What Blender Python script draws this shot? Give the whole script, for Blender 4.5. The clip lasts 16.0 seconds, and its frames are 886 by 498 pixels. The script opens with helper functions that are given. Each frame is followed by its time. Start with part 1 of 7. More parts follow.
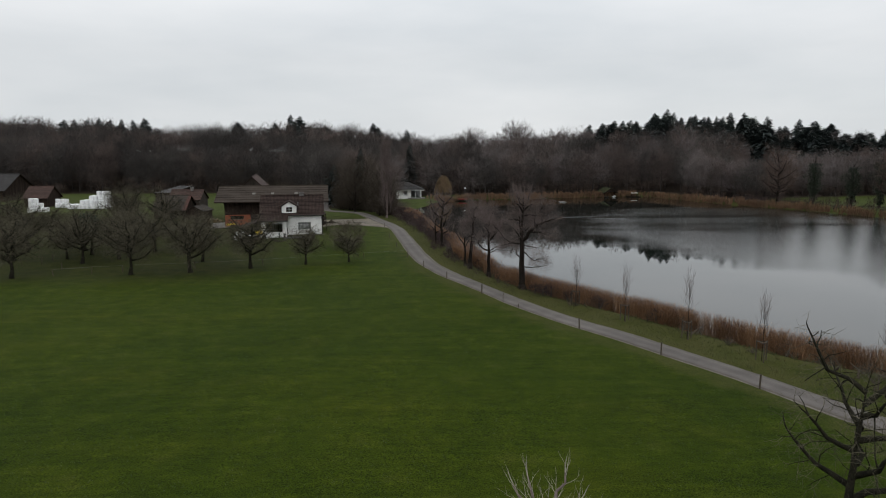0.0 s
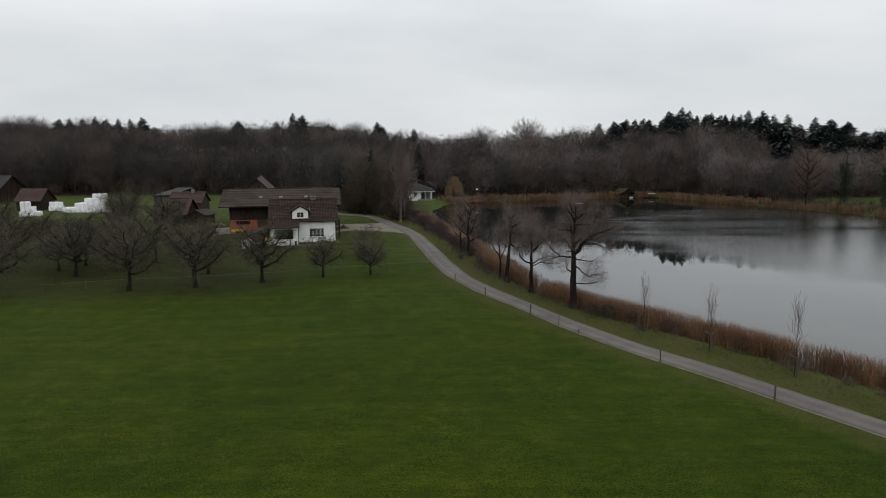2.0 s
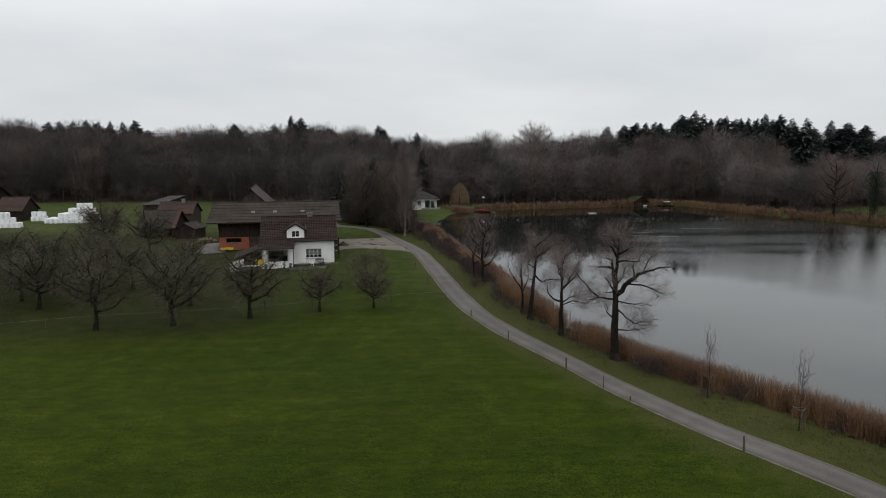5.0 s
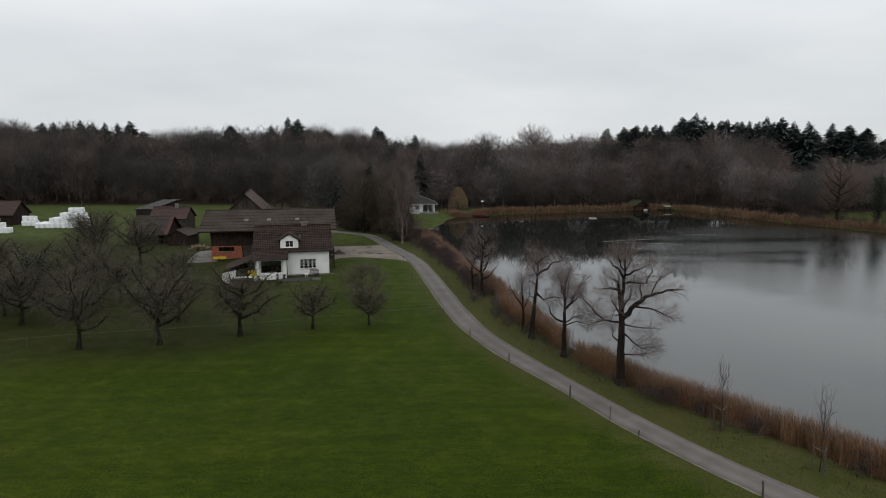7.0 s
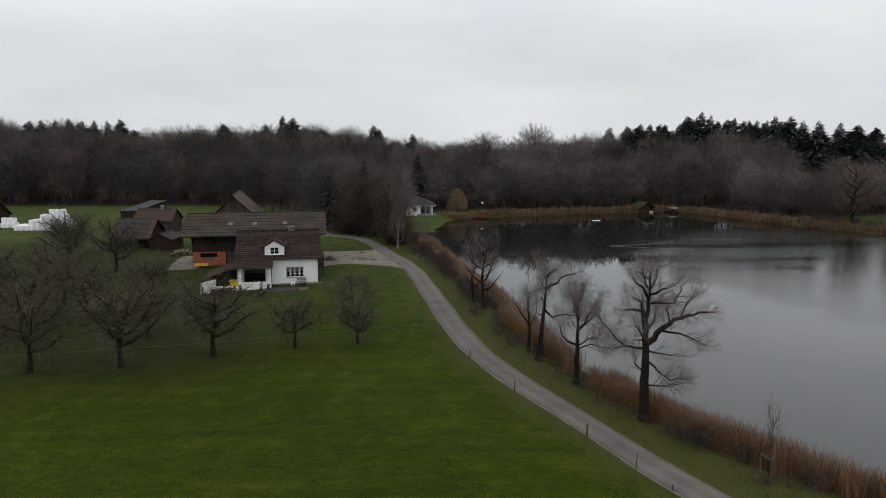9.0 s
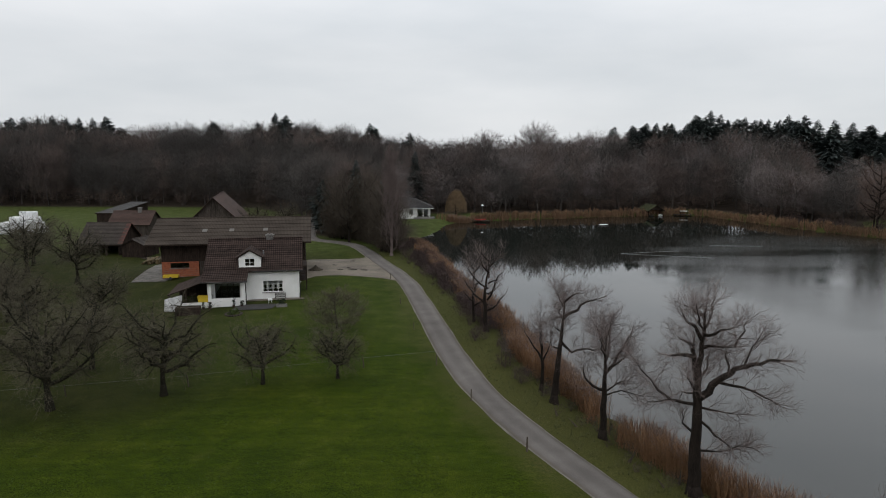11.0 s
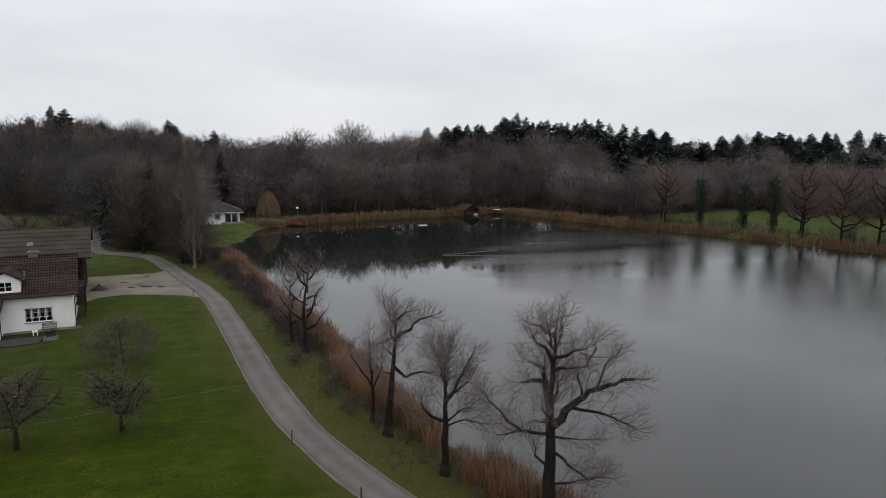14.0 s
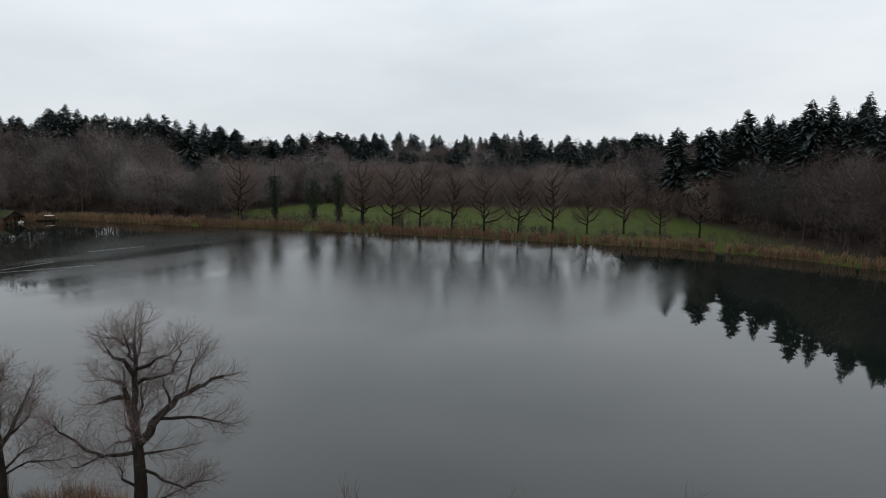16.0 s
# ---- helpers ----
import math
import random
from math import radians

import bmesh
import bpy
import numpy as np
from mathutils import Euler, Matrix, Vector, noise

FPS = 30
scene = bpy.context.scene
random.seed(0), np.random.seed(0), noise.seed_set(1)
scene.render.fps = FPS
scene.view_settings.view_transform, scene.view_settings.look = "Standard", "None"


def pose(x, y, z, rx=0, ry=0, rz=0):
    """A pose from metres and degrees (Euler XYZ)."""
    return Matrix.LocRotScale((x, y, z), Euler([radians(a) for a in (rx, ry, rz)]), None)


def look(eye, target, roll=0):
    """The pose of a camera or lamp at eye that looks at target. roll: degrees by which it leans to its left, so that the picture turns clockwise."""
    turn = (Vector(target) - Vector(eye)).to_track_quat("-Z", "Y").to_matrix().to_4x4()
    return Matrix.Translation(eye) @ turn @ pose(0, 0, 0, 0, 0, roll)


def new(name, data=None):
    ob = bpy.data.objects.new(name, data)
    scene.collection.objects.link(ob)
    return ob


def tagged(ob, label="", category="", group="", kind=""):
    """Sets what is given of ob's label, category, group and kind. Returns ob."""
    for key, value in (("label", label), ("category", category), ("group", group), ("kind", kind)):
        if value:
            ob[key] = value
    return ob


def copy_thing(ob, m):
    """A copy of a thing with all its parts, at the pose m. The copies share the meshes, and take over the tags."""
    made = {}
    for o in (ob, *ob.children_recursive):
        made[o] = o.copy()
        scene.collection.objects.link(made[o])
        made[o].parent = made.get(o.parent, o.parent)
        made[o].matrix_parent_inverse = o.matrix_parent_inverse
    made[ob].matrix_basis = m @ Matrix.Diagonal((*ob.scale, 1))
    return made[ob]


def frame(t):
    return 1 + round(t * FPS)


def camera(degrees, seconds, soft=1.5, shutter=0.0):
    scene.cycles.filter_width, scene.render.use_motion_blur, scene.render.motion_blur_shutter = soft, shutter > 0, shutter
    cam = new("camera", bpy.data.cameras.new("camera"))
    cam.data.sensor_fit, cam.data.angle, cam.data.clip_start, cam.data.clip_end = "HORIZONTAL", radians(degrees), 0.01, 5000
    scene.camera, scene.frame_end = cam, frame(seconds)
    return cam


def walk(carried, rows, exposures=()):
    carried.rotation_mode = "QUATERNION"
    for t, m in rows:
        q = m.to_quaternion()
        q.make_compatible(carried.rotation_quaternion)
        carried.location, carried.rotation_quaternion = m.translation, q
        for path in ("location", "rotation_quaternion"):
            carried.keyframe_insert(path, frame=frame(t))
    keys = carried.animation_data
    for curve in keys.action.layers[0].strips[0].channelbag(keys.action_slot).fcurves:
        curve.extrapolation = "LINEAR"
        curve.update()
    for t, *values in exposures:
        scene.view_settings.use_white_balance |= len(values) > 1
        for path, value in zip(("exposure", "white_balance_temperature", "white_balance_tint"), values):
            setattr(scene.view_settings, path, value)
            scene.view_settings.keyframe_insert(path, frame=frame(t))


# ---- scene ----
cam = camera(67.5, 16.0, 1.0)
PATH = [
    (0, (6.509, -3.097, 16.482), (6.461, -1.119, 16.186), -0.1),
    (0.5, (5.159, -1.203, 16.528), (5.109, 0.775, 16.232), -0.2),
    (1, (3.87, 0.929, 16.589), (3.818, 2.906, 16.292), -0.3),
    (1.5, (2.91, 3.187, 16.623), (2.869, 5.164, 16.326), -0.2),
    (2, (1.979, 5.787, 16.682), (1.938, 7.765, 16.383), -0.2),
    (2.5, (1.336, 8.367, 16.676), (1.295, 10.344, 16.377), -0.2),
    (3, (0.747, 11.06, 16.721), (0.707, 13.037, 16.422), -0.2),
    (3.5, (0.457, 13.254, 17.006), (0.416, 15.231, 16.706), -0.2),
    (4, (0.317, 14.793, 17.493), (0.275, 16.77, 17.195), -0.2),
    (6.5, (0.297, 18.175, 19.626), (0.259, 20.152, 19.324), -0.0),
    (7, (0.27, 19.299, 19.8), (0.234, 21.275, 19.498), -0.0),
    (7.5, (0.304, 20.686, 19.876), (0.268, 22.663, 19.573), -0.0),
    (8, (0.337, 22.337, 19.852), (0.303, 24.313, 19.55), 0.0),
    (8.5, (0.341, 24.281, 19.799), (0.307, 26.257, 19.495), 0.1),
    (9, (0.325, 26.543, 19.735), (0.292, 28.52, 19.432), 0.1),
    (11.5, (0.358, 39.077, 19.676), (0.329, 41.054, 19.371), 0.3),
    (12, (0.35, 41.0, 19.73), (0.321, 42.977, 19.425), 0.3),
    (12.5, (0.435, 42.192, 19.747), (0.449, 44.168, 19.442), 0.3),
    (13, (0.475, 42.747, 19.718), (0.616, 44.718, 19.413), 0.4),
    (13.5, (0.535, 43.0, 19.673), (0.819, 44.956, 19.369), 0.5),
    (14, (0.653, 43.104, 19.613), (1.165, 45.014, 19.312), 0.6),
    (14.5, (0.652, 43.249, 19.543), (1.426, 45.068, 19.245), 0.9),
    (15, (0.575, 43.259, 19.538), (1.615, 44.941, 19.243), 1.1),
    (15.5, (0.473, 43.005, 19.587), (1.776, 44.495, 19.295), 1.1),
    (16, (0.522, 42.66, 19.6), (2.049, 43.919, 19.308), 0.9),
]
walk(cam, [(t, look(eye, goal, lean)) for t, eye, goal, lean in PATH], [(0, 0.0, 6520, 10.5), (9, 0.0, 6500, 10.5), (12.5, 0.07, 6480, 12), (14.5, 0.11, 6450, 13), (16, 0.10, 6340, 9.5)])

# ---- world, sun, exposure ----
def nodes_of(tree):
    tree.nodes.clear()
    return tree.nodes, tree.links


world = bpy.data.worlds.new("overcast_sky")
scene.world = world
world.use_nodes = True
N, L = nodes_of(world.node_tree)
out = N.new("ShaderNodeOutputWorld")
sky = N.new("ShaderNodeTexSky")
sky.sky_type, sky.sun_disc = "NISHITA", False
sky.sun_elevation, sky.sun_rotation = radians(24), radians(200)
coord = N.new("ShaderNodeTexCoord")
flat = N.new("ShaderNodeMapping")
flat.inputs["Scale"].default_value = (1.5, 1.5, 5.5)
flat.inputs["Location"].default_value = (0.7, 0.2, 0.0)
L.new(coord.outputs["Generated"], flat.inputs["Vector"])
cloud = N.new("ShaderNodeTexNoise")
cloud.inputs["Scale"].default_value, cloud.inputs["Detail"].default_value = 1.5, 5.0
cloud.inputs["Roughness"].default_value = 0.5
L.new(flat.outputs["Vector"], cloud.inputs["Vector"])
ramp = N.new("ShaderNodeValToRGB")
ramp.color_ramp.elements[0].position, ramp.color_ramp.elements[0].color = 0.30, (0.64, 0.68, 0.71, 1)
ramp.color_ramp.elements[1].position, ramp.color_ramp.elements[1].color = 0.72, (0.82, 0.84, 0.855, 1)
L.new(cloud.outputs["Fac"], ramp.inputs["Fac"])
# an overcast sky is brighter overhead than at the horizon
split = N.new("ShaderNodeSeparateXYZ")
L.new(coord.outputs["Generated"], split.inputs[0])
rise = N.new("ShaderNodeMapRange")
rise.inputs[1].default_value, rise.inputs[2].default_value = 0.13, 0.52
rise.inputs[3].default_value, rise.inputs[4].default_value = 1.0, 1.65
L.new(split.outputs["Z"], rise.inputs[0])
layer = N.new("ShaderNodeBackground")
L.new(rise.outputs[0], layer.inputs["Strength"])
L.new(ramp.outputs["Color"], layer.inputs["Color"])
clear = N.new("ShaderNodeBackground")
clear.inputs["Strength"].default_value = 0.06
L.new(sky.outputs["Color"], clear.inputs["Color"])
both = N.new("ShaderNodeMixShader")
both.inputs["Fac"].default_value = 0.93
L.new(clear.outputs[0], both.inputs[1])
L.new(layer.outputs[0], both.inputs[2])
L.new(both.outputs[0], out.inputs["Surface"])

sun_data = bpy.data.lights.new("sun", "SUN")
sun_data.energy, sun_data.angle, sun_data.color = 0.35, radians(40), (1.0, 0.97, 0.92)
sun = new("sun", sun_data)
sun.matrix_world = look((0, -60, 80), (0, 40, 0))

# ---- materials ----
def surface(name, dark, light, scale=2.0, rough=0.85, bump=0.3, fine=12.0, stretch=(1, 1, 1), metal=0.0, vary=0.0, detail=6.0, spec=0.3, ribs=0.0, groove=0.74):
    """A surface of two colours mixed by a broad and a fine noise, with a fine relief."""
    m = bpy.data.materials.new(name)
    m.use_nodes = True
    n, l = nodes_of(m.node_tree)
    o = n.new("ShaderNodeOutputMaterial")
    b = n.new("ShaderNodeBsdfPrincipled")
    l.new(b.outputs[0], o.inputs["Surface"])
    c = n.new("ShaderNodeTexCoord")
    p = n.new("ShaderNodeMapping")
    p.inputs["Scale"].default_value = stretch
    l.new(c.outputs["Object"], p.inputs["Vector"])
    broad, tiny = n.new("ShaderNodeTexNoise"), n.new("ShaderNodeTexNoise")
    for tex, sc in ((broad, scale), (tiny, scale * fine)):
        tex.inputs["Scale"].default_value, tex.inputs["Detail"].default_value = sc, detail
        l.new(p.outputs["Vector"], tex.inputs["Vector"])
    mean = n.new("ShaderNodeMath")
    mean.operation = "MULTIPLY_ADD"
    mean.inputs[1].default_value = 0.5
    half = n.new("ShaderNodeMath")
    half.operation, half.inputs[1].default_value = "MULTIPLY", 0.5
    l.new(tiny.outputs["Fac"], half.inputs[0])
    l.new(broad.outputs["Fac"], mean.inputs[0])
    l.new(half.outputs[0], mean.inputs[2])
    value = mean.outputs[0]
    if vary:
        info = n.new("ShaderNodeObjectInfo")
        add = n.new("ShaderNodeMath")
        add.operation, add.inputs[1].default_value = "MULTIPLY_ADD", vary
        l.new(info.outputs["Random"], add.inputs[0])
        l.new(value, add.inputs[2])
        value = add.outputs[0]
    r = n.new("ShaderNodeValToRGB")
    r.color_ramp.elements[0].position, r.color_ramp.elements[1].position = 0.36, 0.64 + vary * 0.7
    r.color_ramp.elements[0].color, r.color_ramp.elements[1].color = (*dark, 1), (*light, 1)
    l.new(value, r.inputs["Fac"])
    col = r.outputs["Color"]
    if ribs:
        band = n.new("ShaderNodeTexWave")
        band.inputs["Scale"].default_value, band.inputs["Distortion"].default_value = 0.314 / ribs, 0.5
        l.new(c.outputs["Object"], band.inputs["Vector"])
        step = n.new("ShaderNodeMapRange")
        step.inputs[1].default_value, step.inputs[2].default_value = 0.0, 0.55
        step.inputs[3].default_value, step.inputs[4].default_value = groove, 1.08
        l.new(band.outputs["Fac"], step.inputs[0])
        seam = n.new("ShaderNodeVectorMath")
        seam.operation = "SCALE"
        l.new(col, seam.inputs[0])
        l.new(step.outputs[0], seam.inputs["Scale"])
        col = seam.outputs[0]
    l.new(col, b.inputs["Base Color"])
    b.inputs["Roughness"].default_value, b.inputs["Metallic"].default_value = rough, metal
    b.inputs["Specular IOR Level"].default_value = spec
    if bump:
        k = n.new("ShaderNodeBump")
        k.inputs["Strength"].default_value, k.inputs["Distance"].default_value = bump, 0.05
        l.new(tiny.outputs["Fac"], k.inputs["Height"])
        l.new(k.outputs["Normal"], b.inputs["Normal"])
    return m


M_BARK = surface("bark_dark", (0.007, 0.0055, 0.0045), (0.027, 0.021, 0.017), 3.0, 0.95, 0.8, 6, (1, 1, 0.25), spec=0.08)
M_BARK_ORCHARD = surface("bark_lichen", (0.006, 0.0055, 0.004), (0.028, 0.026, 0.017), 3.0, 0.95, 0.8, 6, spec=0.08)
M_TWIG_GREY = surface("twigs_grey", (0.066, 0.049, 0.045), (0.150, 0.116, 0.106), 0.8, 0.9, 0, 8)
M_TWIG_ORCHARD = surface("twigs_orchard", (0.032, 0.029, 0.019), (0.125, 0.110, 0.078), 0.8, 0.95, 0, 8, spec=0.1)
M_TWIG_WILLOW = surface("twigs_willow", (0.085, 0.058, 0.032), (0.19, 0.132, 0.078), 1.0, 0.9, 0, 8)
M_WOOD_TRUNK = surface("forest_bark", (0.022, 0.019, 0.018), (0.075, 0.066, 0.06), 0.4, 0.95, 0, 8, spec=0.05)
M_WOOD_TWIG = surface("forest_twigs", (0.082, 0.071, 0.068), (0.185, 0.160, 0.153), 0.03, 0.95, 0, 6, spec=0.05)
M_WOOD_TWIG_BROWN = surface("forest_twigs_brown", (0.060, 0.047, 0.043), (0.145, 0.115, 0.103), 0.03, 0.95, 0, 6, spec=0.05)
M_WOOD_TWIG_DARK = surface("forest_twigs_dark", (0.033, 0.030, 0.028), (0.082, 0.075, 0.070), 0.03, 0.95, 0, 6, spec=0.05)
M_WOOD_TWIG_RED = surface("forest_twigs_reddish", (0.062, 0.045, 0.038), (0.145, 0.106, 0.090), 0.05, 0.95, 0, 6, spec=0.05)
# needle colour lifted and greyed so that it includes the distance haze
M_CONIFER = surface("hazy_conifer_needles", (0.036, 0.046, 0.046), (0.098, 0.116, 0.110), 0.2, 0.9, 0, 10, spec=0.05)
M_IVY = surface("ivy_leaves", (0.006, 0.012, 0.006), (0.022, 0.035, 0.016), 1.0, 0.7, 0, 6)
M_REED = surface("dry_reed", (0.080, 0.040, 0.019), (0.245, 0.135, 0.066), 0.35, 0.9, 0, 14)
M_REED_PLUME = surface("reed_plumes", (0.060, 0.045, 0.042), (0.175, 0.135, 0.125), 0.5, 0.95, 0, 14)
M_REED_FAR = surface("far_reed", (0.074, 0.041, 0.023), (0.170, 0.100, 0.056), 0.15, 0.9, 0, 14)
M_GRASS_TUFT = surface("grass_blades", (0.016, 0.030, 0.003), (0.046, 0.066, 0.011), 0.3, 0.8, 0, 10)
M_DRY_TUFT = surface("dry_grass", (0.026, 0.034, 0.008), (0.080, 0.074, 0.026), 0.4, 0.9, 0, 8)
M_BUSH = surface("bush_twigs", (0.022, 0.018, 0.013), (0.068, 0.052, 0.036), 0.7, 0.9, 0, 8)
M_BRAMBLE = surface("bramble_stems", (0.020, 0.012, 0.012), (0.062, 0.040, 0.036), 0.8, 0.9, 0, 8)
M_GRAVEL = surface("gravel", (0.075, 0.063, 0.050), (0.19, 0.162, 0.128), 0.35, 0.95, 0.8, 30)
M_POST = surface("weathered_post", (0.03, 0.024, 0.018), (0.10, 0.08, 0.06), 4.0, 0.9, 0.5, 6, (1, 1, 0.2))


# ---- building helpers ----
class Geo:
    """Vertices and faces gathered by hand, for one mesh."""

    def __init__(self):
        self.v, self.f, self.m = [], [], []

    def tube(self, points, radii, sides=5, close=True, mat=0):
        ring0 = None
        rings = []
        for k, p in enumerate(points):
            a = points[max(k - 1, 0)]
            b = points[min(k + 1, len(points) - 1)]
            d = (b - a)
            d = d.normalized() if d.length > 1e-9 else Vector((0, 0, 1))
            side = d.cross(Vector((0.31, 0.87, 0.39)))
            if side.length < 1e-3:
                side = d.cross(Vector((1, 0, 0)))
            side.normalize()
            up = d.cross(side)
            r = radii[k]
            if k == len(points) - 1 and r < 1e-4:
                self.v.append(tuple(p))
                rings.append([len(self.v) - 1])
                continue
            idx = []
            for s in range(sides):
                an = 2 * math.pi * s / sides
                q = p + side * (r * math.cos(an)) + up * (r * math.sin(an))
                self.v.append(tuple(q))
                idx.append(len(self.v) - 1)
            rings.append(idx)
        for a, b in zip(rings, rings[1:]):
            for s in range(sides):
                t = (s + 1) % sides
                if len(b) == 1:
                    self.f.append((a[s], a[t], b[0]))
                else:
                    self.f.append((a[s], a[t], b[t], b[s]))
                self.m.append(mat)
        if close and len(rings[-1]) > 2:
            self.f.append(tuple(rings[-1]))
            self.m.append(mat)

    def box(self, x0, x1, y0, y1, z0, z1, mat=0):
        k = len(self.v)
        self.v += [(x0, y0, z0), (x1, y0, z0), (x1, y1, z0), (x0, y1, z0), (x0, y0, z1), (x1, y0, z1), (x1, y1, z1), (x0, y1, z1)]
        for q in ((3, 2, 1, 0), (4, 5, 6, 7), (0, 1, 5, 4), (1, 2, 6, 5), (2, 3, 7, 6), (3, 0, 4, 7)):
            self.f.append(tuple(k + i for i in q))
            self.m.append(mat)

    def prism(self, outline, axis, a, b, mat=0):
        """An outline of (u, v) pushed along an axis from a to b. axis x: (y, z); y: (x, z); z: (x, y)."""
        k, n = len(self.v), len(outline)
        for w in (a, b):
            for u, v in outline:
                self.v.append({"x": (w, u, v), "y": (u, w, v), "z": (u, v, w)}[axis])
        self.f.append(tuple(range(k, k + n)))
        self.f.append(tuple(range(k + 2 * n - 1, k + n - 1, -1)))
        for i in range(n):
            j = (i + 1) % n
            self.f.append((k + i, k + n + i, k + n + j, k + j))
        self.m += [mat] * (n + 2)

    def mesh(self, name, mats, smooth=False, tidy=True):
        me = bpy.data.meshes.new(name)
        me.from_pydata(self.v, [], self.f)
        for mm in mats:
            me.materials.append(mm)
        me.polygons.foreach_set("material_index", self.m)
        if smooth:
            me.polygons.foreach_set("use_smooth", [True] * len(self.f))
        if tidy:
            bm = bmesh.new()
            bm.from_mesh(me)
            bmesh.ops.recalc_face_normals(bm, faces=bm.faces)
            bm.to_mesh(me)
            bm.free()
        me.update()
        return me


JOINED = {"timber_front", "gable_boarding", "side_boards", "timber_gable", "front_boards", "back_boards", "barn_door", "plants", "leaves", "ivy", "mortar_joints"}


def part(name, geo, mat, parent=None, label="", smooth=False):
    """One mesh object, under a thing or a part."""
    ob = new(name, geo.mesh(name, mat if isinstance(mat, (list, tuple)) else [mat], smooth))
    if parent is not None:
        ob.parent = parent
    return tagged(ob, label, kind="stuff" if name in JOINED else "")


def thing(name, m, label, category, group="", kind=""):
    ob = new(name)
    ob.empty_display_size = 0.3
    ob.matrix_basis = m
    return tagged(ob, label, category, group, kind)


def raw_mesh(name, verts, tris, mats, index=None):
    """A large mesh from arrays."""
    me = bpy.data.meshes.new(name)
    verts, tris = np.asarray(verts, np.float32), np.asarray(tris, np.int32)
    w = tris.shape[1]
    me.vertices.add(len(verts))
    me.vertices.foreach_set("co", verts.ravel())
    me.loops.add(tris.size)
    me.loops.foreach_set("vertex_index", tris.ravel())
    me.polygons.add(len(tris))
    me.polygons.foreach_set("loop_start", np.arange(0, tris.size, w, dtype=np.int32))
    me.polygons.foreach_set("loop_total", np.full(len(tris), w, np.int32))
    for mm in mats:
        me.materials.append(mm)
    if index is not None:
        me.polygons.foreach_set("material_index", np.asarray(index, np.int32))
    me.update(calc_edges=True)
    me.validate()
    return me


# ---- the plan ----
ROAD = [(72, -42), (58, -14), (45, 9), (36.5, 23.5), (30.6, 33), (28.4, 37), (25.6, 42), (21.4, 48.8), (16.6, 56.0), (12.8, 62.6), (9.9, 69.0), (6.5, 76.2), (3.1, 84.6),
        (0.6, 94), (-1.4, 104.5), (-3.6, 116), (-6.4, 128.5), (-10.8, 141.8), (-14.8, 154.5), (-18.3, 163.2), (-21.8, 168.0), (-25.2, 170.4), (-28.6, 173.6), (-31.2, 181), (-33.5, 195), (-39, 225), (-43, 262)]
SHORE = [(92, -22), (74, 6), (60, 23), (47, 36), (38.4, 44.0), (33.2, 48.6), (29.4, 54), (24.8, 60.6), (18.0, 69.6), (15.2, 74.4), (13.2, 79.5), (10.8, 86), (8.2, 99), (5.8, 110), (2.0, 127),
         (-1.4, 142), (-5, 162), (-8.3, 174), (-6.4, 181), (-3.5, 192), (-1.0, 206), (4, 212), (18, 218), (36, 224), (56, 230.5), (71, 233.5), (79, 218), (87.5, 198), (98, 180.5),
         (110, 158), (119, 137), (130.5, 112.5), (138.5, 93), (141, 75), (138.5, 55), (131, 30), (118, 2), (104, -22)]
OPEN = [(-360, -160), (-360, 236), (-150, 246), (-62, 246), (-47, 226), (-46, 240), (-41, 240), (-38, 202), (-33, 186), (-25, 180), (-15, 175), (-11, 182), (-13, 198), (-24, 208), (-24, 224), (2, 227), (20, 227), (52, 236), (73, 242), (87, 222), (96, 201), (108, 212),
        (150, 222), (172, 180), (192, 152), (205, 130), (197, 116), (182, 101), (168, 84), (157, 74), (151, 65), (149, 50), (142, 24), (130, -6), (120, -40), (110, -160)]


def smooth_line(points, step=1.0, closed=False):
    """A Catmull-Rom line through the points, at even steps."""
    p = np.array(points, float)
    if closed:
        p = np.vstack([p[-1], p, p[0], p[1]])
    else:
        p = np.vstack([2 * p[0] - p[1], p, 2 * p[-1] - p[-2]])
    res = []
    for a, b, c, d in zip(p, p[1:], p[2:], p[3:]):
        for t in np.linspace(0, 1, max(2, int(np.linalg.norm(c - b) / step) + 1))[:-1]:
            res.append(0.5 * (2 * b + (c - a) * t + (2 * a - 5 * b + 4 * c - d) * t * t + (3 * b - a - 3 * c + d) * t**3))
    if not closed:
        res.append(p[-2])
    return np.array(res)


ROAD_LINE = smooth_line(ROAD, 1.0)
SHORE_LINE = smooth_line(SHORE, 1.5, True)
OPEN_LINE = np.array(OPEN, float)


def inside(poly, x, y):
    """Whether points lie in a polygon."""
    x, y = np.asarray(x, float), np.asarray(y, float)
    res = np.zeros(x.shape, bool)
    for (ax, ay), (bx, by) in zip(poly, np.roll(poly, -1, 0)):
        if ay == by:
            continue
        cross = ((ay > y) != (by > y)) & (x < (bx - ax) * (y - ay) / (by - ay) + ax)
        res ^= cross
    return res


def away(line, x, y):
    """The distance of points from a line of points."""
    x, y = np.asarray(x, float).ravel(), np.asarray(y, float).ravel()
    best = np.full(x.shape, 1e9)
    for k in range(0, len(x), 4000):
        d = (x[k:k + 4000, None] - line[None, :, 0]) ** 2 + (y[k:k + 4000, None] - line[None, :, 1]) ** 2
        best[k:k + 4000] = np.sqrt(d.min(1))
    return best


def step_up(a, b, v):
    t = np.clip((v - a) / (b - a), 0, 1)
    return t * t * (3 - 2 * t)


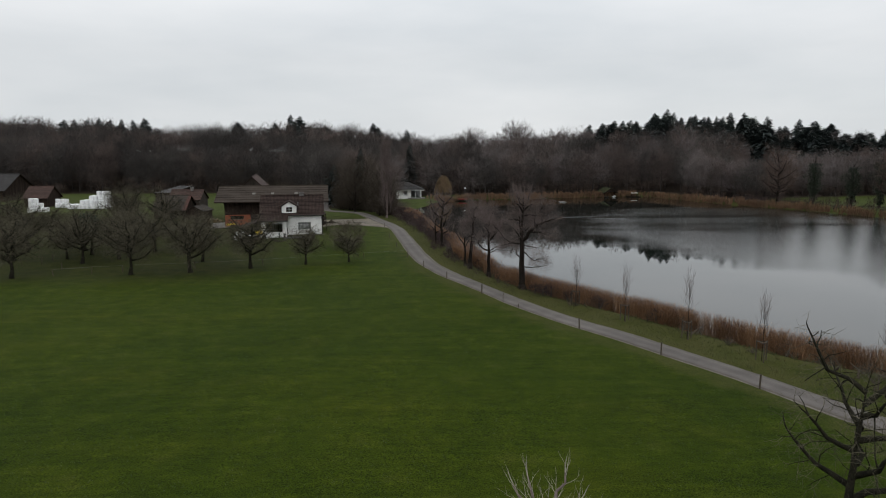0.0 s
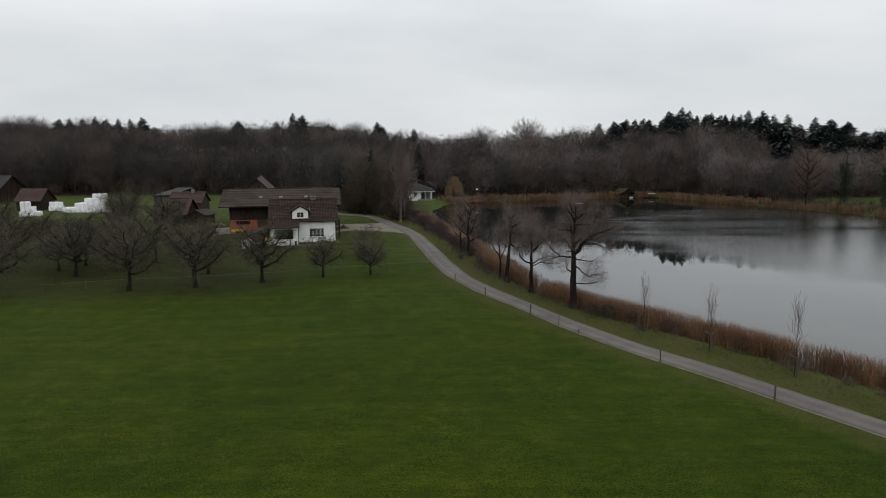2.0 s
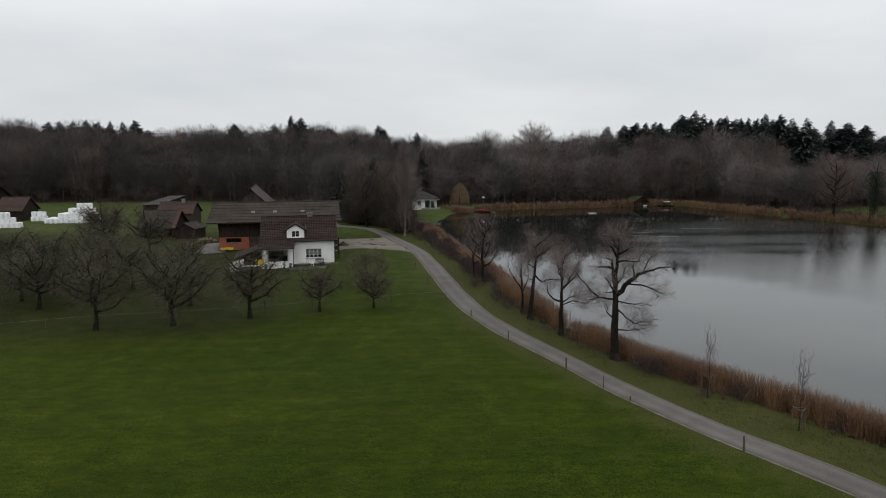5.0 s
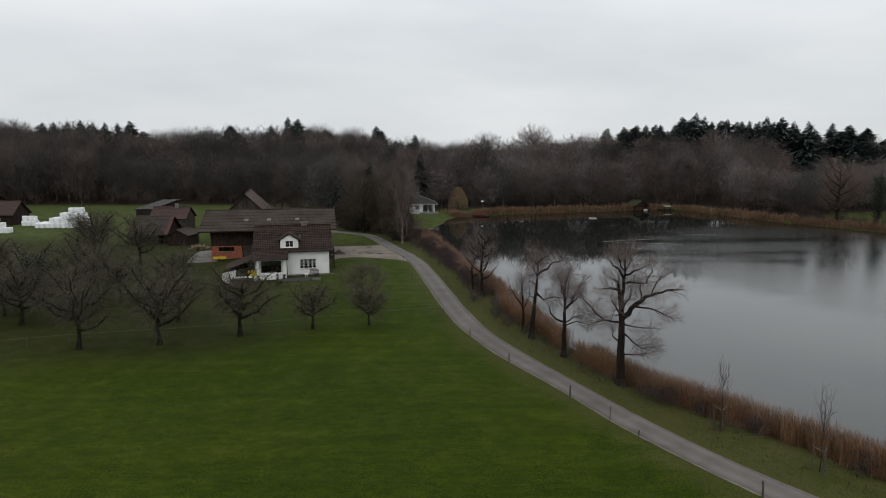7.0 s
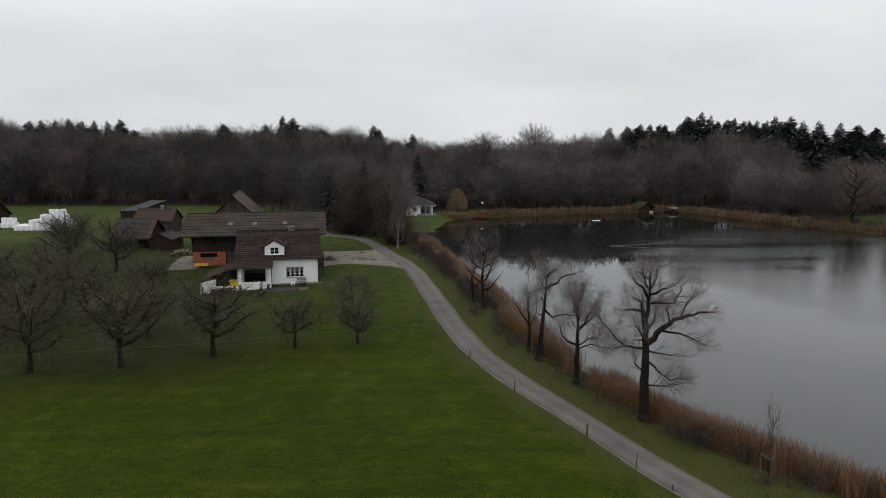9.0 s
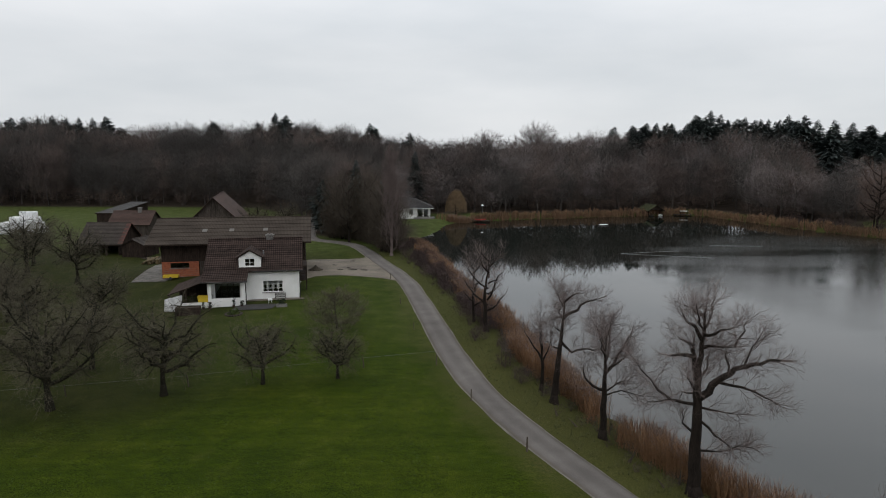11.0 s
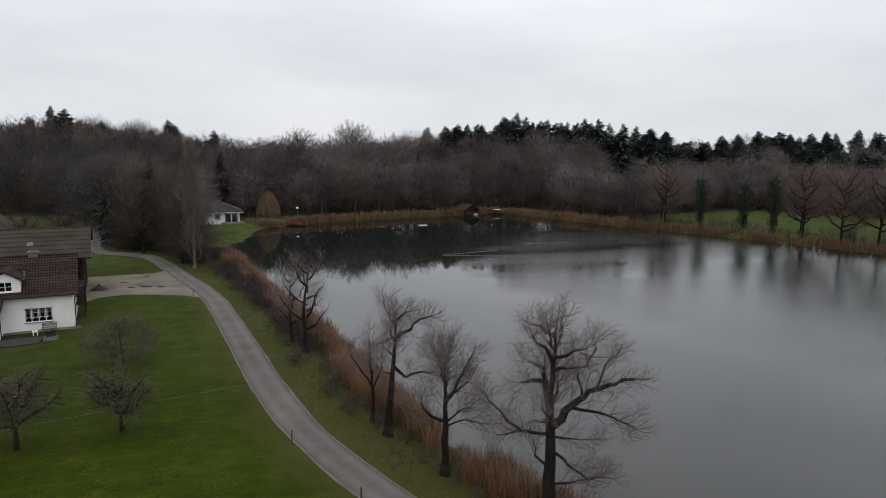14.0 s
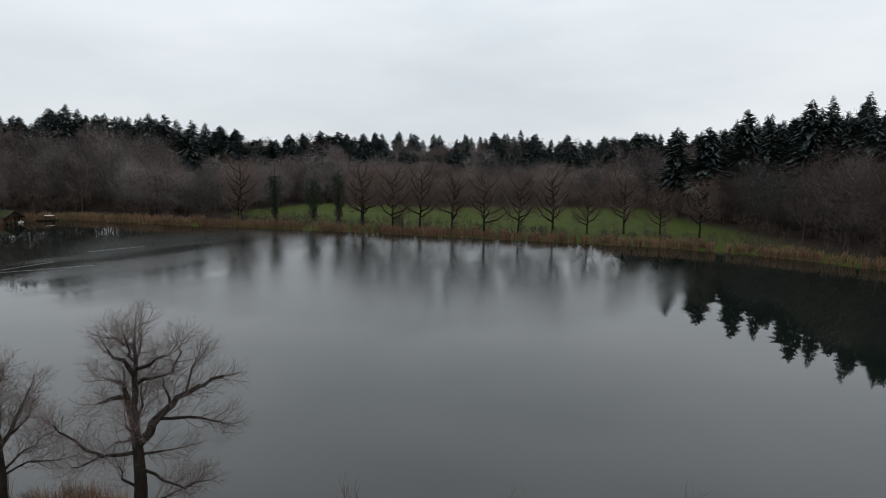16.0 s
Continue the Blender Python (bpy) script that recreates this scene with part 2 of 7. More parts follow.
def wave(x, y):
    return np.sin(x * 0.071 + 1.3) * np.sin(y * 0.053 + 0.4) + 0.5 * np.sin(x * 0.19 + y * 0.11) + 0.25 * np.sin(x * 0.41 - y * 0.37)


def ground_z(x, y):
    """The height of the ground."""
    x, y = np.asarray(x, float), np.asarray(y, float)
    shape = x.shape
    x, y = x.ravel(), y.ravel()
    d = away(SHORE_LINE, x, y)
    wet = inside(SHORE_LINE, x, y)
    land = 0.35 + 0.75 * step_up(-34, 8, x) + 0.08 * wave(x, y)
    # the rise past y 246 is unseen, added to block sky behind the trunks
    land = land + 0.6 * step_up(17, 6, np.hypot(x + 41, y - 131)) + 0.98 * step_up(24, 7, np.hypot(x + 26, (y - 124) * 0.75)) + 1.2 * step_up(150, 210, x) + 11.0 * step_up(246, 315, y) + 4.0 * step_up(215, 300, x)
    z = 0.05 + (land - 0.05) * step_up(0, 4.2, d)
    z = np.where(wet, -0.9 * step_up(0, 4, d) + 0.05, z)
    return z.reshape(shape)


def ground_at(x, y):
    return float(ground_z(np.array([x]), np.array([y]))[0])


# ---- ground ----
def build_ground():
    xs = np.concatenate([np.linspace(-2600, -260, 14), np.arange(-250, -70, 6.0), np.arange(-70, 46, 1.25), np.arange(46, 160, 3.0), np.arange(160, 300, 8.0), np.linspace(310, 2600, 14)])
    ys = np.concatenate([np.linspace(-2600, -90, 14), np.arange(-80, 0, 5.0), np.arange(0, 130, 1.25), np.arange(130, 260, 2.5), np.arange(260, 400, 10.0), np.linspace(410, 2600, 14)])
    gx, gy = np.meshgrid(xs, ys)
    z = ground_z(gx, gy)
    verts = np.stack([gx.ravel(), gy.ravel(), z.ravel()], 1)
    w, h = len(xs), len(ys)
    i = (np.arange(h - 1)[:, None] * w + np.arange(w - 1)[None]).ravel()
    quads = np.stack([i, i + 1, i + 1 + w, i + w], 1)
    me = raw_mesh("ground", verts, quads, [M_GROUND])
    me.polygons.foreach_set("use_smooth", [True] * len(quads))
    fx, fy = gx.ravel(), gy.ravel()
    d = away(SHORE_LINE, fx, fy)
    wet = inside(SHORE_LINE, fx, fy)
    open_ = inside(OPEN_LINE, fx, fy)
    road = away(ROAD_LINE, fx, fy)
    cover = me.color_attributes.new("cover", "FLOAT_COLOR", "POINT")
    wood = np.where(open_, step_up(5, 0, away(smooth_line(OPEN, 2.0, True), fx, fy)), 1.0)
    dry = np.clip(0.9 * step_up(6.5, 2.0, d) + 0.5 * step_up(5.0, 1.4, road) + 0.34 * step_up(9.5, 7.5, d) * step_up(9, 6, road) + np.where(wet, 1.0, 0), 0, 1)
    # covers the orchard's rough grass and carries the painted falloff on the left
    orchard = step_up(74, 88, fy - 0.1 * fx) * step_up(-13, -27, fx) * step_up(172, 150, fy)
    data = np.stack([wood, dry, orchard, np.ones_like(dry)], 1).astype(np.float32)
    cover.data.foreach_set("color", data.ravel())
    pasture = me.attributes.new("pasture", "FLOAT", "POINT")
    lush = np.clip(step_up(150, 168, fy) * step_up(30, 10, fx) + 0.72 * step_up(90, 104, fx) + 0.24 * step_up(94, 106, fy) * step_up(-32, -22, fx) * step_up(8, 2, fx), 0, 1)
    pasture.data.foreach_set("value", lush.astype(np.float32))
    ob = new("ground", me)
    return tagged(ob, "wide green meadow of short winter grass beside a lake", "ground", kind="structure")


def ground_material():
    m = bpy.data.materials.new("meadow_grass")
    m.use_nodes = True
    n, l = nodes_of(m.node_tree)
    o, b = n.new("ShaderNodeOutputMaterial"), n.new("ShaderNodeBsdfPrincipled")
    l.new(b.outputs[0], o.inputs["Surface"])
    c = n.new("ShaderNodeTexCoord")

    def tex(scale, detail=5.0, stretch=None, turn=0.0):
        t = n.new("ShaderNodeTexNoise")
        t.inputs["Scale"].default_value, t.inputs["Detail"].default_value = scale, detail
        if stretch:
            p = n.new("ShaderNodeMapping")
            p.inputs["Scale"].default_value = stretch
            p.inputs["Rotation"].default_value = (0, 0, turn)
            l.new(c.outputs["Object"], p.inputs["Vector"])
            l.new(p.outputs["Vector"], t.inputs["Vector"])
        else:
            l.new(c.outputs["Object"], t.inputs["Vector"])
        return t.outputs["Fac"]

    def ramp_of(value, stops):
        r = n.new("ShaderNodeValToRGB")
        r.color_ramp.elements[0].position, r.color_ramp.elements[0].color = stops[0][0], (*stops[0][1], 1)
        r.color_ramp.elements[1].position, r.color_ramp.elements[1].color = stops[-1][0], (*stops[-1][1], 1)
        for pos, col in stops[1:-1]:
            e = r.color_ramp.elements.new(pos)
            e.color = (*col, 1)
        l.new(value, r.inputs["Fac"])
        return r.outputs["Color"]

    def mix(fac, a, bb, kind="MIX"):
        x = n.new("ShaderNodeMix")
        x.data_type, x.blend_type = "RGBA", kind
        if isinstance(fac, float):
            x.inputs[0].default_value = fac
        else:
            l.new(fac, x.inputs[0])
        for sock, val in ((x.inputs[6], a), (x.inputs[7], bb)):
            if isinstance(val, tuple):
                sock.default_value = (*val, 1)
            else:
                l.new(val, sock)
        return x.outputs[2]

    broad = tex(0.045, 4)
    mid = tex(0.55, 6)
    fine = tex(13.0, 8)
    rows = tex(0.8, 4, (0.06, 1.0, 1.0), radians(-7))
    green = ramp_of(mid, [(0.3, (0.0185, 0.0310, 0.0014)), (0.5, (0.0230, 0.0366, 0.0018)), (0.72, (0.0295, 0.0430, 0.0028))])
    blade = ramp_of(fine, [(0.3, (0.36, 0.36, 0.36)), (0.7, (1.6, 1.6, 1.55))])
    green = mix(1.0, green, blade, "MULTIPLY")
    tuft = ramp_of(tex(2.6, 7, (0.4, 1.0, 1.0), radians(-7)), [(0.38, (0.66, 0.68, 0.66)), (0.64, (1.38, 1.32, 1.3))])
    green = mix(0.4, green, tuft, "MULTIPLY")
    patch = ramp_of(broad, [(0.35, (0.84, 0.88, 0.86)), (0.65, (1.18, 1.09, 1.05))])
    green = mix(1.0, green, patch, "MULTIPLY")
    stripe = ramp_of(rows, [(0.4, (0.78, 0.80, 0.78)), (0.62, (1.32, 1.24, 1.2))])
    green = mix(0.36, green, stripe, "MULTIPLY")
    # faded straw-coloured patches
    worn = ramp_of(tex(0.16, 6, (0.5, 1.0, 1.0), radians(-7)), [(0.52, (1.0, 1.0, 1.0)), (0.74, (1.7, 1.28, 1.35))])
    green = mix(0.3, green, worn, "MULTIPLY")
    a = n.new("ShaderNodeAttribute")
    a.attribute_name = "cover"
    s = n.new("ShaderNodeSeparateColor")
    l.new(a.outputs["Color"], s.inputs[0])
    # rough dry grass along the shore and the road
    ragged = n.new("ShaderNodeMath")
    ragged.operation = "MULTIPLY_ADD"
    ragged.inputs[1].default_value, ragged.inputs[2].default_value = 0.9, -0.2
    l.new(mid, ragged.inputs[0])
    edge = n.new("ShaderNodeMath")
    edge.operation = "ADD"
    l.new(s.outputs[1], edge.inputs[0])
    l.new(ragged.outputs[0], edge.inputs[1])
    sharp = n.new("ShaderNodeMapRange")
    sharp.inputs[1].default_value, sharp.inputs[2].default_value = 0.36, 0.95
    l.new(edge.outputs[0], sharp.inputs[0])
    dry = ramp_of(fine, [(0.3, (0.023, 0.028, 0.0055)), (0.5, (0.043, 0.046, 0.012)), (0.7, (0.079, 0.068, 0.026))])
    col = mix(sharp.outputs[0], green, dry)
    # rough olive-brown orchard grass, with the left-hand light falloff painted in as well
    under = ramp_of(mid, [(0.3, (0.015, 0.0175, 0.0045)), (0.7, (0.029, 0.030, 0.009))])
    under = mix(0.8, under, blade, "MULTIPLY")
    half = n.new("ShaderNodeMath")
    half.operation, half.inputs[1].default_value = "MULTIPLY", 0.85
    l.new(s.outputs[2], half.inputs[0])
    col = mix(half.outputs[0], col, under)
    p = n.new("ShaderNodeAttribute")
    p.attribute_name = "pasture"
    lush = ramp_of(mid, [(0.3, (0.030, 0.042, 0.009)), (0.5, (0.043, 0.056, 0.014)), (0.72, (0.062, 0.071, 0.023))])
    lush = mix(0.6, lush, blade, "MULTIPLY")
    col = mix(p.outputs["Fac"], col, lush)
    litter = ramp_of(mid, [(0.3, (0.018, 0.014, 0.011)), (0.7, (0.045, 0.034, 0.025))])
    col = mix(s.outputs[0], col, litter)
    l.new(col, b.inputs["Base Color"])
    b.inputs["Roughness"].default_value, b.inputs["Specular IOR Level"].default_value = 0.9, 0.05
    k = n.new("ShaderNodeBump")
    k.inputs["Strength"].default_value, k.inputs["Distance"].default_value = 0.5, 0.06
    l.new(fine, k.inputs["Height"])
    l.new(k.outputs["Normal"], b.inputs["Normal"])
    return m


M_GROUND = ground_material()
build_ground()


def water_material():
    m = bpy.data.materials.new("lake_water")
    m.use_nodes = True
    n, l = nodes_of(m.node_tree)
    o, b = n.new("ShaderNodeOutputMaterial"), n.new("ShaderNodeBsdfPrincipled")
    l.new(b.outputs[0], o.inputs["Surface"])
    b.inputs["Base Color"].default_value = (0.0055, 0.0080, 0.0062, 1)
    b.inputs["IOR"].default_value = 1.42
    c = n.new("ShaderNodeTexCoord")
    area = n.new("ShaderNodeTexNoise")
    area.inputs["Scale"].default_value, area.inputs["Detail"].default_value = 0.03, 7
    drift = n.new("ShaderNodeMapping")
    drift.inputs["Scale"].default_value, drift.inputs["Rotation"].default_value = (0.55, 2.1, 1.0), (0, 0, radians(-12))
    l.new(c.outputs["Object"], drift.inputs["Vector"])
    l.new(drift.outputs["Vector"], area.inputs["Vector"])
    # a breeze ruffles the middle of the far side; the sheltered edges stay calm
    off = n.new("ShaderNodeVectorMath")
    off.operation = "DISTANCE"
    off.inputs[1].default_value = (84, 108, 0)
    flat = n.new("ShaderNodeVectorMath")
    flat.operation, flat.inputs[1].default_value = "MULTIPLY", (1.0, 0.8, 0.0)
    l.new(c.outputs["Object"], flat.inputs[0])
    l.new(flat.outputs[0], off.inputs[0])
    near = n.new("ShaderNodeMapRange")
    near.inputs[1].default_value, near.inputs[2].default_value = 57, 42
    near.inputs[3].default_value, near.inputs[4].default_value = -0.16, 0.18
    l.new(off.outputs["Value"], near.inputs[0])
    total = n.new("ShaderNodeMath")
    total.operation = "ADD"
    l.new(area.outputs["Fac"], total.inputs[0])
    l.new(near.outputs[0], total.inputs[1])
    calm = n.new("ShaderNodeMapRange")
    calm.inputs[1].default_value, calm.inputs[2].default_value = 0.42, 0.68
    calm.inputs[3].default_value, calm.inputs[4].default_value = 0.008, 0.11
    l.new(total.outputs[0], calm.inputs[0])
    ripple = n.new("ShaderNodeTexNoise")
    ripple.inputs["Scale"].default_value, ripple.inputs["Detail"].default_value = 1.6, 3
    l.new(c.outputs["Object"], ripple.inputs["Vector"])
    k = n.new("ShaderNodeBump")
    k.inputs["Distance"].default_value = 0.10
    l.new(calm.outputs[0], k.inputs["Strength"])
    l.new(ripple.outputs["Fac"], k.inputs["Height"])
    l.new(k.outputs["Normal"], b.inputs["Normal"])
    blur = n.new("ShaderNodeMapRange")
    blur.inputs[1].default_value, blur.inputs[2].default_value = 0.40, 0.68
    blur.inputs[3].default_value, blur.inputs[4].default_value = 0.015, 0.19
    l.new(total.outputs[0], blur.inputs[0])
    l.new(blur.outputs[0], b.inputs["Roughness"])
    return m


def build_water():
    ring = SHORE_LINE
    mid = ring.mean(0)
    out_ = ring + (ring - mid) / np.linalg.norm(ring - mid, axis=1)[:, None] * 2.0
    bm = bmesh.new()
    vs = [bm.verts.new((x, y, 0.0)) for x, y in out_]
    bm.faces.new(vs)
    bmesh.ops.triangulate(bm, faces=bm.faces[:])
    me = bpy.data.meshes.new("water")
    bm.to_mesh(me)
    bm.free()
    me.materials.append(water_material())
    me.update()
    ob = new("water", me)
    if me.polygons[0].normal.z < 0:
        me.flip_normals()
    return tagged(ob, "calm grey lake water mirroring the woods and sky", "lake", kind="structure")


build_water()


def ribbon(line, width, lift, mat, name, label, category, rough_edge=0.06, cols=9):
    """A strip laid on the ground along a line."""
    n = len(line)
    d = np.gradient(line, axis=0)
    d /= np.linalg.norm(d, axis=1)[:, None]
    side = np.stack([d[:, 1], -d[:, 0]], 1)
    rng = np.random.default_rng(4)
    verts = []
    edge_a, edge_b = (np.convolve(rng.normal(0, rough_edge, n + 8), np.ones(5) / 5, "same")[4:-4] for _ in range(2))
    base = ground_z(line[:, 0], line[:, 1])
    for k in range(cols):
        u = -0.5 + k / (cols - 1)
        off = u * width - (0.5 + u) * 0.22 * step_up(96, 82, line[:, 1]) + (edge_a if k == 0 else edge_b if k == cols - 1 else 0)
        p = line + side * np.reshape(off, (-1, 1))
        crown = 0.05 * (1 - (2 * u) ** 2)
        zz = np.maximum(ground_z(p[:, 0], p[:, 1]), base - 0.05) + lift + crown
        verts.append(np.column_stack([p, zz]))
    verts = np.stack(verts, 1).reshape(-1, 3)
    i = (np.arange(n - 1)[:, None] * cols + np.arange(cols - 1)[None]).ravel()
    quads = np.stack([i, i + 1, i + 1 + cols, i + cols], 1)
    # a skirt that closes the edges down into the ground
    low = len(verts)
    rim = np.concatenate([verts.reshape(n, cols, 3)[:, 0], verts.reshape(n, cols, 3)[:, -1]])
    rim = rim - (0, 0, 0.25)
    verts = np.vstack([verts, rim])
    j = np.arange(n - 1)
    q1 = np.stack([j * cols, (j + 1) * cols, low + j + 1, low + j], 1)
    q2 = np.stack([(j + 1) * cols + cols - 1, j * cols + cols - 1, low + n + j, low + n + j + 1], 1)
    me = raw_mesh(name, verts, np.vstack([quads, q1, q2]), [mat])
    across = me.attributes.new("across", "FLOAT", "POINT")
    u = np.tile(np.linspace(-1, 1, cols), n)
    across.data.foreach_set("value", np.concatenate([u, -np.ones(n), np.ones(n)]).astype(np.float32))
    return tagged(new(name, me), label, category, kind="structure")


def lane_material():
    """Worn asphalt: paler wheel tracks, a darker crown, dusty edges and patched spots."""
    m = surface("worn_asphalt", (0.078, 0.070, 0.065), (0.128, 0.116, 0.107), 0.5, 0.95, 0.35, 40, spec=0.12)
    n, l = m.node_tree.nodes, m.node_tree.links
    b = next(k for k in n if k.type == "BSDF_PRINCIPLED")
    col = b.inputs["Base Color"].links[0].from_socket
    a = n.new("ShaderNodeAttribute")
    a.attribute_name = "across"
    wob = n.new("ShaderNodeTexNoise")
    wob.inputs["Scale"].default_value, wob.inputs["Detail"].default_value = 0.35, 4
    add = n.new("ShaderNodeMath")
    add.operation, add.inputs[1].default_value, add.inputs[2].default_value = "MULTIPLY_ADD", 0.5, -0.25
    l.new(wob.outputs["Fac"], add.inputs[0])
    total = n.new("ShaderNodeMath")
    total.operation = "ADD"
    l.new(a.outputs["Fac"], total.inputs[0])
    l.new(add.outputs[0], total.inputs[1])
    side = n.new("ShaderNodeMath")
    side.operation = "ABSOLUTE"
    l.new(total.outputs[0], side.inputs[0])
    r = n.new("ShaderNodeValToRGB")
    r.color_ramp.elements[0].position, r.color_ramp.elements[0].color = 0.0, (0.95, 0.95, 0.95, 1)
    r.color_ramp.elements[1].position, r.color_ramp.elements[1].color = 0.98, (0.92, 0.90, 0.84, 1)
    for pos, v in ((0.22, 0.99), (0.52, 1.16), (0.74, 1.05)):
        e = r.color_ramp.elements.new(pos)
        e.color = (v, v, v, 1)
    l.new(side.outputs[0], r.inputs["Fac"])
    spot = n.new("ShaderNodeTexNoise")
    spot.inputs["Scale"].default_value, spot.inputs["Detail"].default_value = 0.16, 7
    sr = n.new("ShaderNodeMapRange")
    sr.inputs[1].default_value, sr.inputs[2].default_value = 0.35, 0.65
    sr.inputs[3].default_value, sr.inputs[4].default_value = 0.95, 1.14
    l.new(spot.outputs["Fac"], sr.inputs[0])
    x = n.new("ShaderNodeMix")
    x.data_type, x.blend_type = "RGBA", "MULTIPLY"
    x.inputs[0].default_value = 1.0
    l.new(col, x.inputs[6])
    l.new(r.outputs["Color"], x.inputs[7])
    k = n.new("ShaderNodeVectorMath")
    k.operation = "SCALE"
    l.new(x.outputs[2], k.inputs[0])
    l.new(sr.outputs[0], k.inputs["Scale"])
    l.new(k.outputs[0], b.inputs["Base Color"])
    return m


M_ASPHALT = lane_material()
ribbon(ROAD_LINE, 2.68, 0.026, surface("gravel_edge", (0.075, 0.066, 0.056), (0.20, 0.18, 0.155), 0.7, 0.95, 0.4, 20), "road_shoulder", "pale gravel edge of the lane", "road", 0.1)
ribbon(ROAD_LINE, 2.46, 0.045, M_ASPHALT, "road", "narrow worn grey asphalt lane with crumbling edges", "road")

SKYLINE_FIRS = [(-92.5, 295.4, 29.3), (-83.5, 324.3, 30.0), (-72.5, 311.7, 33.4), (-69.7, 317.3, 32.7), (-66.4, 323.2, 28.9), (-59.2, 324.9, 29.0), (-43.6, 337.7, 26.2), (-38.6, 350, 30.6), (-36.4, 352, 28.8),
                (-167.0, 289.0, 30.1), (-165.0, 293.6, 30.8), (-159.0, 293.1, 30.6), (-153.7, 293.4, 31.3), (-152.6, 300.6, 30.5), (-145.7, 297.7, 30.8), (-142.6, 302.0, 30.7), (-137.5, 302.0, 31.2), (-133.0, 304.1, 27.0)]
SKYLINE_FIRS += [(72.8, 342.6, 29.4), (73.1, 311.7, 28.9), (78.3, 310.4, 29.8), (82.0, 309.3, 29.8), (87.6, 307.7, 29.3), (92.3, 304.1, 29.8), (95.9, 289.2, 33.9), (99.7, 282.4, 30.1), (104.9, 280.4, 31.1), (109.7, 278.4, 30.2),
                 (114.0, 276.6, 29.3), (115.3, 270.5, 31.5), (120.0, 268.3, 31.2), (123.6, 266.5, 29.7), (125.3, 260.0, 29.4), (129.2, 257.9, 28.4), (133.7, 255.4, 27.5), (138.0, 252.9, 26.6)]
SKYLINE_FIRS += [(162.8, 246.1, 25.9), (164.6, 238.2, 26.7), (169.5, 233.9, 26.4), (193.6, 217.0, 26.2), (201.5, 211.0, 26.0), (202.2, 198.9, 26.8), (205.7, 194.3, 25.8), (204.6, 187.4, 27.2), (207.4, 183.3, 26.9), (206.0, 176.4, 28.1),
                 (208.5, 172.5, 26.4), (238.8, 146.7, 28.1), (189.1, 113, 27.8), (183, 102, 27.3), (195, 96, 32.5), (191, 89, 31), (187, 79, 34), (189, 75, 35), (181, 66, 35), (182, 60, 35)]

# ---- woods ----
CANOPY = [(-45, -31, -26, -22, -18, -12, -9, -6.5, -3.5, -0.5, 3, 5.4, 10, 13.4, 16, 21, 26.6, 33.5, 35, 39, 45, 52, 60, 67, 72, 78, 84, 92),
          (0.030, 0.027, 0.017, 0.024, 0.022, 0.025, 0.020, 0.004, 0.005, 0.010, 0.010, 0.009, 0.015, 0.024, 0.030, 0.040, 0.038, 0.021, 0.012, 0.027, 0.027, 0.026, 0.027, 0.026, 0.035, 0.050, 0.068, 0.074)]


